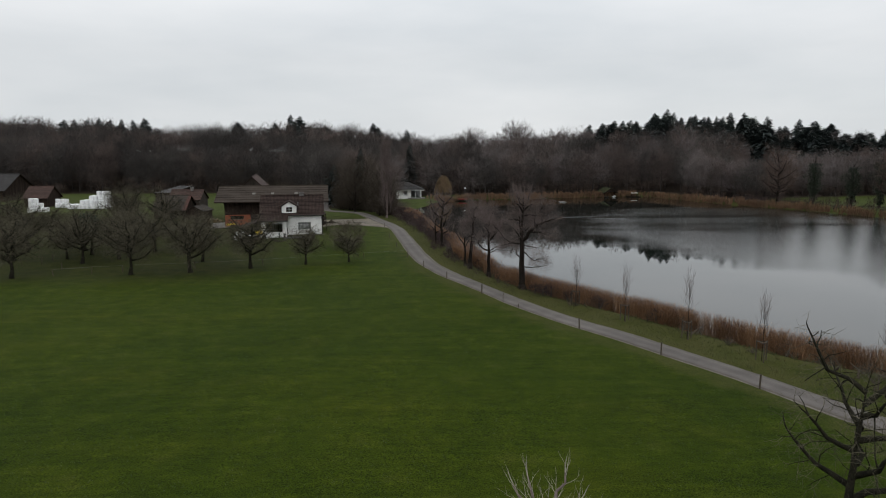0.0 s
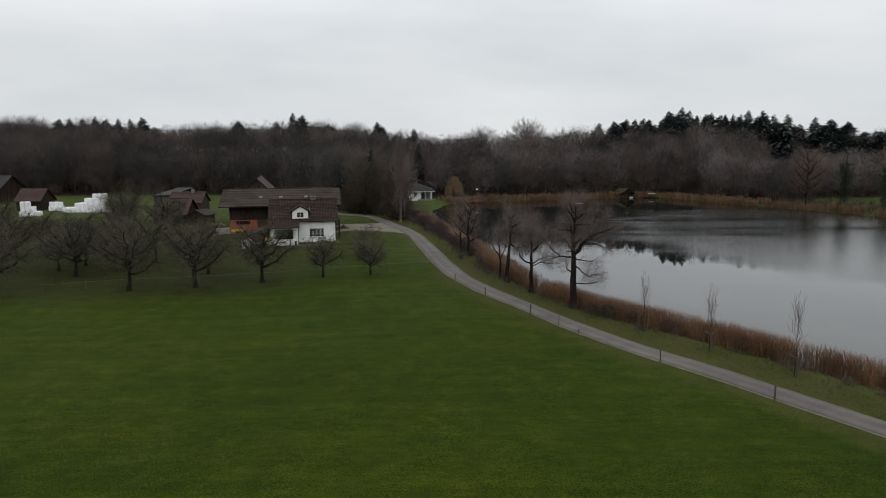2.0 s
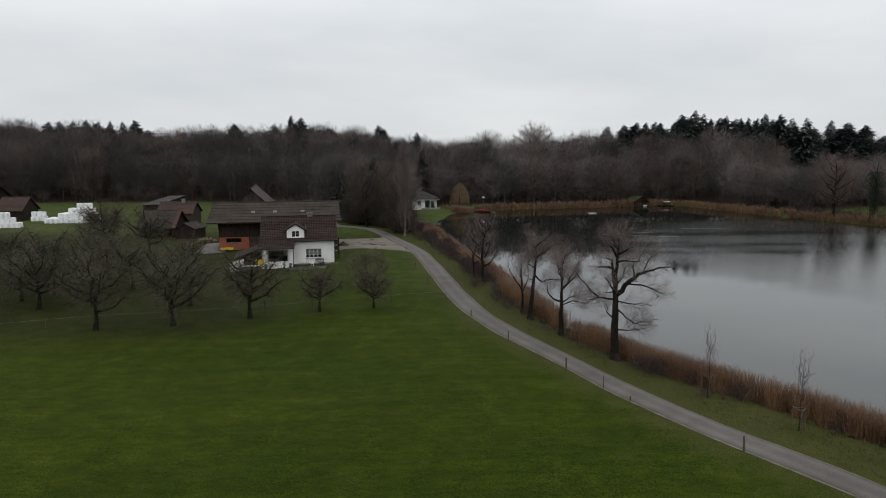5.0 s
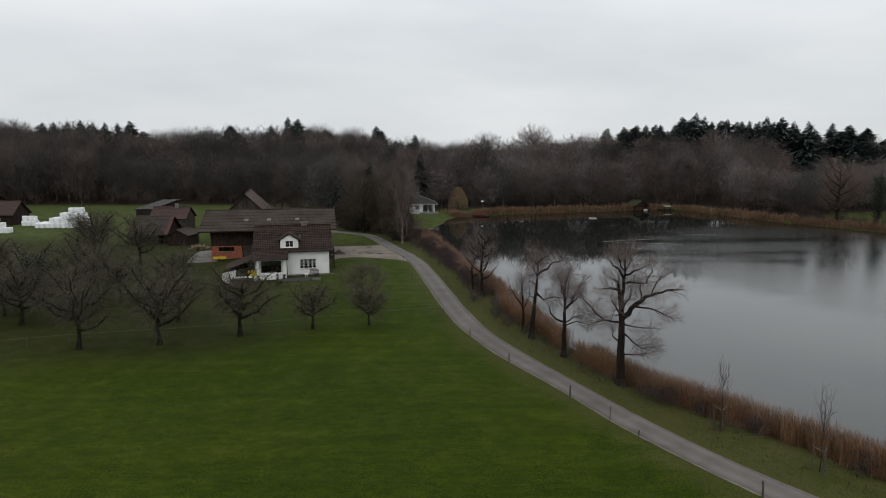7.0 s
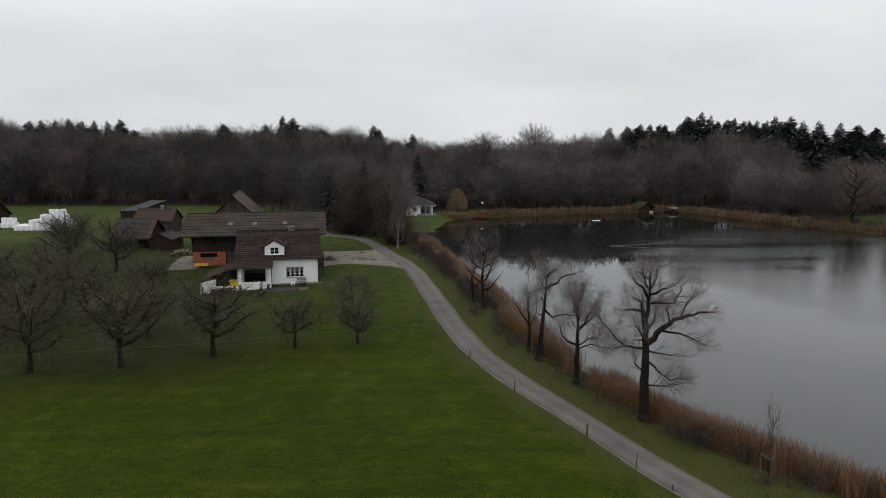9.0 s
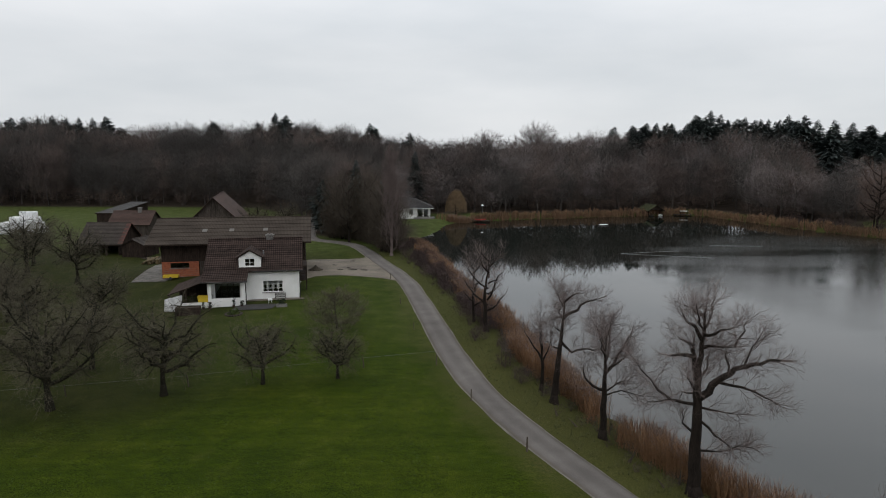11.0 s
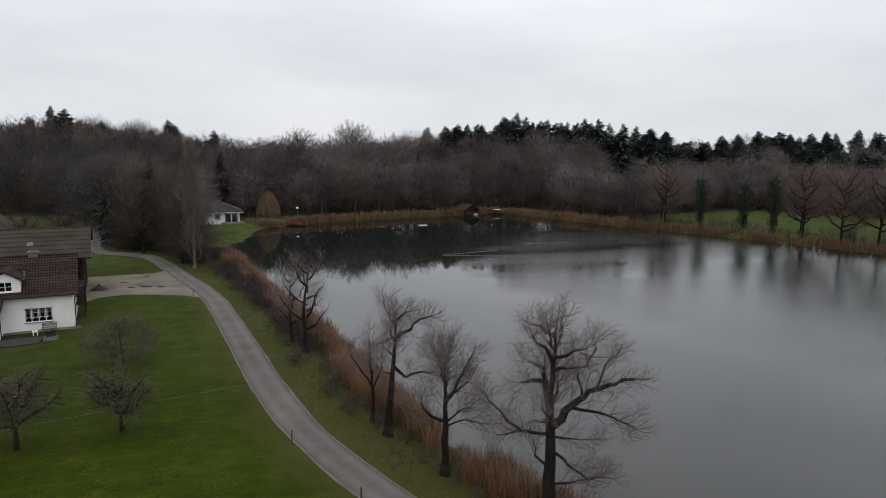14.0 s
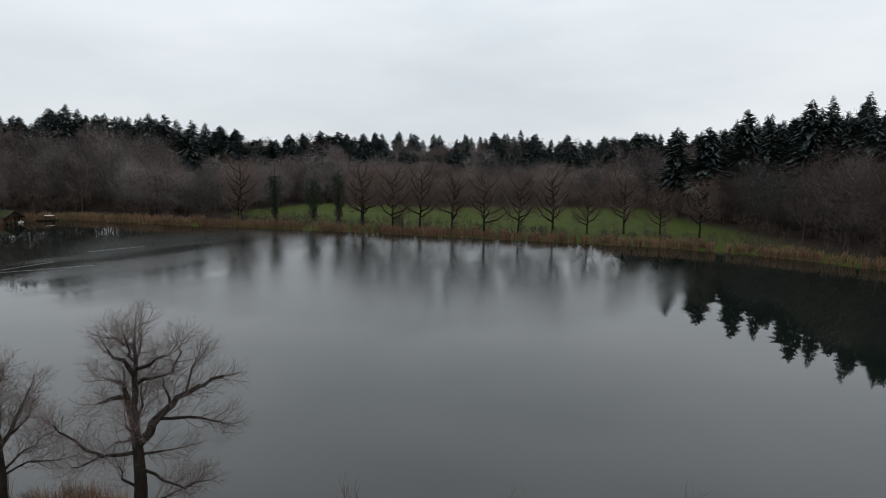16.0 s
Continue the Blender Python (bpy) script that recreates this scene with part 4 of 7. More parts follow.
limbed_tree("lakeside_tree", 13.72, 71.0, [(0, 0, 0), (-0.06, 0, 1.7), (-0.1, 0, 5.2), (-0.2, 0, 6.4), (-0.15, 0.1, 7.3), (-0.08, 0.1, 8.6), (-0.03, 0, 9.8), (0, 0, 10.6)], 0.37, [
    ([(-0.2, 0, 6.6), (-0.42, 0.1, 7.7), (-0.53, 0.1, 8.5)], 0.19),
    ([(-0.05, 0, 5.6), (0.61, 0.1, 6.4), (1.29, 0.1, 7.15), (2.06, 0.2, 7.65), (2.69, 0.1, 7.95), (3.7, 0.2, 8.2)], 0.19),
    ([(0.79, 0.1, 6.6), (1.97, -0.5, 6.75), (3.15, -0.9, 6.5), (3.6, -1.0, 6.3)], 0.075),
    ([(1.29, 0.1, 7.15), (1.13, 0.6, 8.0), (0.95, 0.9, 8.4)], 0.065),
    ([(2.0, 0.2, 7.6), (2.3, 0.6, 8.6), (2.7, 0.8, 9.3)], 0.05),
    ([(-0.12, 0.1, 8.8), (-0.64, -0.2, 9.55), (-1.12, -0.3, 10.2)], 0.11),
    ([(-0.05, 0, 10.05), (-0.53, 0.3, 10.25), (-1.15, 0.6, 10.45)], 0.09),
    ([(-0.04, 0.1, 9.05), (0.42, -0.3, 9.35), (1.31, -0.8, 9.8)], 0.095),
    ([(-0.1, 0.1, 8.35), (0.45, 0.4, 8.5), (1.5, 0.9, 8.4)], 0.095),
    ([(1.5, 0.9, 8.4), (1.85, 1.0, 9.3), (1.96, 1.0, 9.85)], 0.05),
    ([(-0.35, 0, 7.8), (-0.99, -0.4, 8.0), (-1.59, -0.7, 7.95)], 0.105),
    ([(-0.45, 0.1, 8.45), (-0.88, 0.3, 8.5), (-1.25, 0.6, 8.55)], 0.06),
    ([(-0.2, 0, 5.85), (-0.65, 0.2, 5.7), (-1.11, 0.5, 5.55)], 0.06),
    ([(-0.1, 0, 5.2), (-1.32, 0.1, 5.2), (-2.0, 0.3, 5.0), (-2.82, 0.5, 4.75)], 0.08),
    ([(-1.5, 0.1, 5.2), (-2.02, -0.3, 5.75), (-3.01, -0.7, 6.95), (-3.4, -0.8, 7.45)], 0.06),
    ([(-0.08, 0, 3.2), (-0.73, 0.2, 4.0), (-0.94, 0.3, 4.55)], 0.07),
    ([(-0.05, 0, 5.1), (0.59, 0.4, 4.85), (1.93, 0.9, 4.7)], 0.065),
    ([(-0.05, 0, 4.4), (0.89, -0.5, 3.85), (1.71, -1.0, 3.5), (2.75, -1.3, 3.9)], 0.065),
    ([(-0.05, 0, 2.6), (0.95, 0.6, 2.45), (2.2, 1.1, 2.7)], 0.06),
    ([(-0.1, 0.1, 6.2), (0.1, 1.3, 6.9), (0.2, 2.4, 7.7)], 0.08),
    ([(-0.1, -0.1, 5.9), (-0.3, -1.2, 6.6), (-0.5, -2.3, 7.4)], 0.08),
    ([(-0.05, 0.1, 9.3), (0.2, 0.9, 10.1), (0.3, 1.3, 10.9)], 0.06),
    ([(-0.05, 0, 9.4), (-0.2, -0.9, 10.2), (-0.4, -1.2, 11.0)], 0.06)], HERO_SPEC, 31, LAKE_MATS, LAKE_LABEL, "lakeside trees", -25.6)
limbed_tree("lakeside_tree", 10.2, 77.8, [(0, 0, 0), (-0.03, 0, 2.7), (0.01, 0, 4.7), (-0.07, 0, 6.0), (-0.11, 0, 7.2)], 0.24, [
    ([(0.01, 0, 4.45), (0.52, 0.2, 5.05), (0.99, 0.3, 6.05), (1.45, 0.3, 7.05)], 0.11), ([(0.36, 0.1, 4.85), (0.84, -0.3, 5.3), (1.37, -0.5, 6.1)], 0.08), ([(-0.1, 0, 3.3), (-0.75, 0.1, 3.4), (-1.17, 0.1, 4.0), (-1.4, 0.2, 4.6)], 0.09),
    ([(0.05, 0, 3.2), (0.7, 0.4, 3.7), (1.34, 0.7, 3.9), (2.5, 1.1, 4.3)], 0.06), ([(0.05, 0, 2.95), (1.03, -0.4, 3.45), (3.1, -0.9, 3.55)], 0.055), ([(-0.05, 0, 5.8), (-0.5, 0.6, 6.6), (-0.8, 0.9, 7.3)], 0.055),
    ([(0, 0, 5.2), (0.1, 1.0, 6.1), (0.2, 1.6, 7.0)], 0.06), ([(0, 0, 5.4), (-0.2, -0.9, 6.3), (-0.4, -1.4, 7.1)], 0.06), ([(-0.08, 0, 6.6), (0.3, 0.2, 7.4), (0.4, 0.2, 8.0)], 0.05), ([(-0.1, 0, 6.4), (-0.5, -0.3, 7.2), (-0.7, -0.4, 7.9)], 0.05)], LAKE_SPEC, 32, LAKE_MATS, LAKE_LABEL, "lakeside trees", -15.4)
limbed_tree("lakeside_tree", 7.95, 83.9, [(0, 0, 0), (0.12, 0, 2.0), (0.3, 0, 4.3), (0.43, 0, 5.8), (0.52, 0, 7.0), (0.52, 0, 7.8)], 0.27, [
    ([(0.52, 0, 6.5), (1.37, 0.2, 7.1), (2.09, 0.3, 7.75), (2.99, 0.3, 8.0)], 0.115), ([(0.54, 0, 7.7), (1.01, -0.2, 8.2), (1.44, -0.3, 8.4)], 0.08), ([(0.42, 0, 5.4), (0.04, 0.2, 5.65), (-0.31, 0.4, 5.7)], 0.06),
    ([(0.4, 0, 4.7), (1.2, -0.2, 4.1), (2.11, -0.3, 4.35), (3.1, -0.4, 4.45)], 0.105), ([(0.5, 0, 6.75), (-0.06, -0.3, 6.55), (-0.53, -0.5, 6.4)], 0.06), ([(0.52, 0, 7.3), (0.1, 0.4, 8.1), (-0.2, 0.6, 8.8)], 0.06),
    ([(0.5, 0, 6.2), (0.5, 1.1, 7.0), (0.5, 1.8, 7.9)], 0.06), ([(0.5, 0, 6.0), (0.3, -1.1, 6.8), (0.2, -1.7, 7.6)], 0.06), ([(0.3, 0, 4.2), (-0.2, 0.2, 4.3), (-0.7, 0.3, 4.6)], 0.05)], LAKE_SPEC, 33, LAKE_MATS, LAKE_LABEL, "lakeside trees", -10.2)
limbed_tree("lakeside_tree", 7.3, 86.2, [(0, 0, 0), (0.1, 0, 1.9), (0.0, 0, 2.8), (-0.1, 0.1, 4.6), (-0.2, 0.1, 6.2)], 0.15, [
    ([(-0.03, 0, 2.6), (-0.63, 0.1, 3.5), (-1.5, 0.2, 5.1)], 0.075), ([(0.05, 0, 2.4), (0.45, 0.2, 3.3), (0.6, 0.3, 4.6)], 0.06), ([(-0.05, 0, 3.4), (-0.2, 0.8, 4.5), (-0.3, 1.2, 5.8)], 0.05),
    ([(-0.05, 0, 3.2), (-0.1, -0.8, 4.3), (-0.2, -1.2, 5.4)], 0.05)], LIGHT_SPEC, 34, LAKE_MATS, LAKE_LABEL, "lakeside trees", -10)
for x, y, h, spread, r, seed in ((3.8, 102.9, 9.2, 6.6, 0.24, 35), (2.7, 106.5, 7.4, 4.2, 0.15, 36)):
    rng = np.random.default_rng(seed)
    trunk = [(0, 0, 0), (rng.normal(0, 0.15), rng.normal(0, 0.15), h * 0.4), (rng.normal(0, 0.3), rng.normal(0, 0.3), h * 0.82)]
    limbed_tree("lakeside_tree", x, y, trunk, r, auto_boughs(rng, trunk, h, spread, 10, 0.25, 0.22), LIGHT_SPEC, seed, LAKE_MATS, LAKE_LABEL, "lakeside trees")

# two great bare crowns and a dark pine that stand out of the far woods
CROWN_SPEC = dict(levels=3, limb_levels=1, bend=0.2, lift=0.08, per_metre=(0, 2.2, 3.2, 3.4), angle=42, length=(0, 2.6, 1.6, 1.0), radius=(0, 0.07, 0.04, 0.026), least=0.02)
for x, y, h, half, seed in ((12.1, 270.0, 26.6, 8.6, 55), (30.6, 280.0, 29.8, 10.2, 56)):
    rng = np.random.default_rng(seed)
    base = ground_at(x, y)
    tall_ = h - base
    trunk = [(0, 0, 0), (0.2, 0.1, tall_ * 0.4), (0, 0, tall_ * 0.66)]
    top = tall_
    boughs = []
    for k in range(34):
        a, lift = k * 2.4, (k + 0.5) / 34
        reach = half * 0.82 * math.sqrt(max(0.05, 1 - lift * lift * 0.95))
        z0 = trunk[2][2] * (0.55 + 0.42 * lift)
        z1 = top - 2.2 - (1 - lift) * (top * 0.42)
        boughs.append(([(0, 0, z0), (math.cos(a) * reach * 0.5, math.sin(a) * reach * 0.5, z0 + (z1 - z0) * 0.62), (math.cos(a) * reach, math.sin(a) * reach, z1)], 0.12))
    limbed_tree("beech_tree", x, y, trunk, 0.45, boughs, CROWN_SPEC, seed, (M_WOOD_TRUNK, M_WOOD_TWIG), "great leafless beech with a rounded crown above the woods", "great beeches")

# old fruit trees: four shapes, each planted several times
fruit = []
for seed, h, spread in ((41, 5.4, 6.8), (42, 5.8, 7.4), (43, 4.6, 5.6), (44, 5.8, 6.8)):
    rng = np.random.default_rng(seed)
    trunk = [(0, 0, 0), (rng.normal(0, 0.08), rng.normal(0, 0.08), 1.5), (rng.normal(0, 0.25), rng.normal(0, 0.25), h * 0.62)]
    fruit.append((seed, h, spread, trunk, auto_boughs(rng, trunk, h, spread, 13, 0.36, 0.30)))
FRUIT_LABEL = "old leafless fruit tree with a dense spreading crown"
ORCHARD = [(-9.0, 88.8, 2, 1.0), (-14.9, 87.8, 2, 1.2), (-22.0, 85.6, 1, 1.36), (-29.1, 82.6, 0, 1.5), (-36.2, 80.8, 3, 1.36), (-50.4, 78.5, 1, 1.4), (-52.2, 93.6, 2, 1.3), (-54.2, 102.0, 1, 1.4),
           (-64.6, 103.6, 0, 1.45), (-67.8, 114.6, 2, 1.4), (-54.0, 112.8, 3, 1.25), (-51.8, 126.3, 3, 1.5), (-40.0, 172.0, 1, 1.35), (-36.5, 181.0, 0, 1.25), (-63.0, 133.0, 0, 1.7), (-68.3, 142.8, 1, 1.4), (-31.0, 91.8, 1, 1.15), (-37.4, 105.8, 2, 1.3),
           (-44.0, 93.0, 0, 1.3), (-47.5, 89.5, 3, 1.3), (-42.0, 100.5, 1, 1.25), (-48.5, 107.0, 0, 1.3), (-59.5, 92.5, 1, 1.3), (-80.0, 100.0, 3, 1.3), (-84.0, 128.0, 1, 1.4)]
first_of = {}
for k, (x, y, shape, size) in enumerate(ORCHARD):
    if shape not in first_of:
        seed, h, spread, trunk, boughs = fruit[shape]
        first_of[shape] = limbed_tree("orchard_tree", x, y, trunk, 0.17 if shape != 2 else 0.12, boughs, FRUIT_SPEC, seed, (M_BARK_ORCHARD, M_TWIG_ORCHARD), FRUIT_LABEL, "orchard trees")
        first_of[shape].scale = (size, size, size)
    else:
        ob = copy_thing(first_of[shape], Matrix.Translation((x, y, ground_at(x, y))) @ Matrix.Rotation(k * 1.7, 4, "Z"))
        ob.scale = (size, size, size)

# trees round the far meadow, near the water
rng = np.random.default_rng(50)
far_shapes = []
for seed in (51, 52, 53):
    r2 = np.random.default_rng(seed)
    trunk = [(0, 0, 0), (r2.normal(0, 0.2), r2.normal(0, 0.2), 5.5), (r2.normal(0, 0.5), r2.normal(0, 0.5), 12)]
    far_shapes.append((trunk, auto_boughs(r2, trunk, 15, 13, 16, 0.2, 0.24), seed))
FAR_ROW = [(113.8, 161.7), (114.8, 152.6), (119.5, 148.1), (122.6, 140.6), (123.7, 132.0), (129.5, 126.5), (133.5, 119.8), (139.4, 114.1), (145.9, 108.0), (150.1, 101.0), (151.7, 92.5), (121, 170), (101, 196), (98, 190)]
made = {}
for k, (x, y) in enumerate(FAR_ROW):
    shape = k % 3
    if shape not in made:
        trunk, boughs, seed = far_shapes[shape]
        made[shape] = limbed_tree("meadow_tree", x, y, trunk, 0.27, boughs, MEADOW_SPEC, seed, (M_BARK, M_WOOD_TWIG_RED), "leafless tree with spreading limbs at the edge of the far meadow", "meadow trees")
    else:
        ob = copy_thing(made[shape], Matrix.Translation((x, y, ground_at(x, y))) @ Matrix.Rotation(k * 1.3, 4, "Z"))
        s = rng.uniform(0.68, 1.06)
        ob.scale = (s, s, s)


def leafy(geo, rng, count, place, size):
    """Small leaf clumps, each a bent pair of triangles round a point."""
    for _ in range(count):
        p = Vector(place(rng))
        a = Vector(rng.normal(0, 1, 3)).normalized() * size * rng.uniform(0.6, 1.3)
        b = a.cross(Vector(rng.normal(0, 1, 3))).normalized() * size * rng.uniform(0.5, 1.0)
        c = a.cross(b).normalized() * size * 0.4
        k = len(geo.v)
        geo.v += [tuple(p - a), tuple(p + b), tuple(p + a + c), tuple(p - b), tuple(p + c)]
        geo.f += [(k, k + 1, k + 4), (k + 1, k + 2, k + 4), (k + 2, k + 3, k + 4), (k + 3, k, k + 4)]
        geo.m += [0] * 4


# ivy-clad trunks by the far meadow
for k, (x, y, h) in enumerate([(107.8, 189.3, 12), (113.4, 180.3, 11), (118.3, 175.8, 12.5)]):
    rng = np.random.default_rng(60 + k)
    trunk = [(0, 0, 0), (0.2, 0.1, h * 0.5), (0.1, 0.2, h)]
    ob = limbed_tree("ivy_clad_tree", x, y, trunk, 0.35, auto_boughs(rng, trunk, h, 7, 8, 0.5, 0.25), FAR_SPEC, 61 + k, (M_BARK, M_WOOD_TWIG), "leafless tree with its trunk wrapped in dark ivy by the water", "ivy-clad trees")
    g = Geo()

    def around(r, h=h):
        z = h * r.uniform(0.06, 0.95)
        a = r.uniform(0, 6.28)
        lobe = 1 + 0.45 * math.sin(2 * a + 5.0 * z / h * (1 + 0.3 * h)) + 0.3 * math.sin(9 * z / h + 3 * a)
        w = (0.55 + 1.25 * math.sin(3.1 * min(1.0, (z / h) ** 1.5)) + 0.3 * (z / h)) * lobe * r.uniform(0.3, 1.05)
        return (math.cos(a) * w, math.sin(a) * w, z)

    leafy(g, rng, 2000, around, 0.19)
    part("ivy", g, M_IVY, ob, "dark evergreen ivy")

# an old orchard tree smothered in ivy
rng = np.random.default_rng(66)
trunk = [(0, 0, 0), (0.1, 0.1, 2.2), (0.2, 0, 4.4)]
ob = limbed_tree("ivy_clad_tree", -50.6, 97.5, trunk, 0.2, auto_boughs(rng, trunk, 6.4, 6.0, 11, 0.4, 0.3), FRUIT_SPEC, 67, (M_BARK_ORCHARD, M_TWIG_ORCHARD), "old orchard tree smothered in dark evergreen ivy", "ivy-clad trees")
g = Geo()


def over_crown(r):
    d = Vector(r.normal(0, 1, 3)).normalized()
    k = r.uniform(0.3, 1.0) ** 0.5 * (1 + 0.3 * math.sin(4 * d.x + 3 * d.z))
    return (d.x * 2.0 * k, d.y * 2.0 * k, 4.2 + d.z * 2.1 * k)


leafy(g, rng, 2200, over_crown, 0.17)
part("ivy", g, M_IVY, ob, "dark evergreen ivy")

# tall poplar and its neighbours at the bend of the lane
POPLAR = dict(levels=4, limb_levels=1, bend=0.10, lift=0.16, per_metre=(0, 2.8, 3.2, 3.2), angle=26, length=(0, 1.8, 1.2, 0.8), radius=(0, 0.04, 0.022, 0.014), least=0.012)
for x, y, h, w, seed in ((-10.3, 150.5, 18.0, 3.6, 71),):
    rng = np.random.default_rng(seed)
    trunk = [(0, 0, 0), (0.15, 0.1, h * 0.5), (0, 0, h * 0.92)]
    boughs = []
    for k in range(30):
        t = 0.02 + 0.83 * (k + 0.5) / 30
        a = k * 2.4
        r = w * 0.5 * rng.uniform(0.5, 1.0) * (1 - 0.6 * t)
        boughs.append(([(0, 0, h * t), (math.cos(a) * r * 0.8, math.sin(a) * r * 0.8, h * t + 1.0), (math.cos(a) * r, math.sin(a) * r, h * t + 3.2)], 0.05))
    limbed_tree("poplar_tree", x, y, trunk, 0.24, boughs, POPLAR, seed, (M_TWIG_GREY, M_TWIG_GREY), "slim leafless poplar with upright pale branches beside the lane", "poplars")

# bare trees of the grove
for x, y, h, w, seed in ((-13.6, 160.5, 13.0, 5.5, 72), (-16.2, 168.0, 14.5, 6.5, 73), (-24.5, 177.5, 13.5, 8.5, 74), (-18.0, 174.5, 13.0, 8.0, 77), (-12.6, 155.5, 12.0, 4.5, 76), (-20.5, 168.5, 13.0, 7.0, 78)):
    rng = np.random.default_rng(seed)
    trunk = [(0, 0, 0), (0.15, 0.1, h * 0.4), (0, 0, h * 0.8)]
    limbed_tree("grove_tree", x, y, trunk, 0.22, auto_boughs(rng, trunk, h, w, 14, 0.12, 0.2), dict(FAR_SPEC, per_metre=(0, 2.6, 3.4, 3.4)), seed, (M_BARK, M_BUSH), "leafless brown tree in the dense grove beside the lane", "grove trees")

# golden weeping willow on the lawn by the water
rng = np.random.default_rng(75)
limbs, twigs = Geo(), Geo()
limbs.tube([Vector((0, 0, -0.2)), Vector((0.1, 0, 1.4)), Vector((0, 0.1, 3.6))], [0.32, 0.24, 0.14], 7)
for k in range(900):
    a, r = rng.uniform(0, 6.28), 3.1 * math.sqrt(rng.uniform(0.02, 1))
    top = 6.6 - 0.36 * r * r + rng.normal(0, 0.35)
    base = Vector((math.cos(a) * r * 0.35, math.sin(a) * r * 0.35, top - 0.7))
    tip = Vector((math.cos(a) * r * 1.06, math.sin(a) * r * 1.06, max(0.3, top - rng.uniform(1.5, 4.6))))
    twigs.tube([base, Vector((math.cos(a) * r * 0.9, math.sin(a) * r * 0.9, top)), Vector((math.cos(a) * r, math.sin(a) * r, (top + tip.z) / 2)), tip], [0.03, 0.03, 0.028, 0.0], 3, False)
willow = thing("weeping_willow", Matrix.Translation((1.2, 221.5, ground_at(1.2, 221.5))), "small weeping willow with golden bare hanging twigs on a lawn", "tree")
part("trunk", limbs, M_BARK, willow, smooth=True)
part("crown", twigs, M_TWIG_WILLOW, willow)

# conifers of the grove at the bend
for x, y, h, w, seed in ((-19.8, 174.5, 16.6, 2.7, 81), (-15.0, 178.0, 12.0, 3.0, 83), (-10.6, 229.0, 18.0, 3.2, 84), (-29.0, 185.0, 12.0, 2.9, 85)):
    rng = np.random.default_rng(seed)
    v, f, m = conifer_template(rng, h, w, 70, 20, 0.06)
    ob = thing("conifer", Matrix.Translation((x, y, ground_at(x, y))), "tall dark evergreen conifer in the grove by the lane", "tree", "grove conifers")
    tr = Geo()
    tr.tube([Vector((0, 0, -0.3)), Vector((0, 0, h * 0.9))], [0.24, 0.04], 7)
    part("trunk", tr, M_BARK, ob)
    cr = new("crown", raw_mesh("crown", v, f[3:], [M_CONIFER]))
    cr.parent = ob

def on_soil(x, y):
    return Matrix.Translation((x, y, ground_at(x, y)))


# bare shrubs of the grove between the lane and the water
rng = np.random.default_rng(90)
shrub = [bare_template(rng, h, sp, 900, 0.035, 0.06) for h, sp in ((3.2, 2.2), (6.0, 3.0), (9.5, 3.8))]
rows = []
for k in range(190):
    t = rng.random()
    x, y = -8.0 - 19 * t + rng.normal(0, 3.0), 150 + 29 * t + rng.normal(0, 3.0)
    q = ROAD_LINE[np.argmin(((ROAD_LINE - (x, y)) ** 2).sum(1))]
    if x > 0.4 - 0.094 * (y - 42) or (x - q[0]) + 0.6 * (y - q[1]) < 0 or away(ROAD_LINE, [x], [y])[0] < 3.0 or inside(SHORE_LINE, [x], [y])[0]:
        continue
    rows.append((x, y, ground_at(x, y), rng.uniform(0, 6.28), 1, rng.uniform(0.8, 1.3), rng.integers(3)))
scatter("grove_thicket", shrub, rows, [M_BARK, M_BUSH], "tangled leafless thicket between the lane and the lake", "shrubs")
verge = [bare_template(np.random.default_rng(91 + k), h, sp, 120, 0.012, 0.03) for k, (h, sp) in enumerate(((0.7, 0.5), (1.1, 0.6), (1.5, 0.8)))]
rows = []
d = np.gradient(SHORE_LINE, axis=0)
for k in range(150):
    i = rng.integers(len(near_shore))
    p = near_shore[i] + rng.normal(0, 0.4, 2)
    q = ROAD_LINE[np.argmin(((ROAD_LINE - p) ** 2).sum(1))]
    t = rng.uniform(0.25, 0.62)
    x, y = p * (1 - t) + q * t
    rows.append((x, y, ground_at(x, y), rng.uniform(0, 6.28), rng.uniform(0.7, 1.2), rng.uniform(0.5, 1.1), rng.integers(3)))
for k, (x, y) in enumerate([(14.8, 67.7), (15.6, 66.9), (16.3, 66.3), (18.1, 64.7), (11.8, 79.7), (9.2, 86.8), (4.9, 91.8), (6.0, 87.7), (2.8, 99.4), (5.2, 97.0), (3.9, 104.5), (3.0, 110.0), (1.6, 115.5), (0.6, 121.0), (-1.0, 126.5), (-2.2, 132.0), (-3.4, 138.0), (-4.6, 144.0), (-5.6, 149.5), (20.4, 61.6), (24.6, 56.4)]):
    bush = thing("bramble_bush", on_soil(x, y), "dark purplish leafless bramble bush against the reeds", "bush", "bramble bushes")
    v, f, m = bare_template(np.random.default_rng(130 + k), 1.5 + 0.15 * (k % 3), 1.0, 700, 0.011, 0.03)
    stems = new("crown", raw_mesh("crown", v, f, [M_BUSH, M_BRAMBLE], m))
    stems.parent = bush
rows2 = []
low_shrub = [bare_template(np.random.default_rng(170 + k), h, sp, 700, 0.014, 0.04) for k, (h, sp) in enumerate(((1.6, 1.1), (2.2, 1.3), (2.9, 1.5)))]
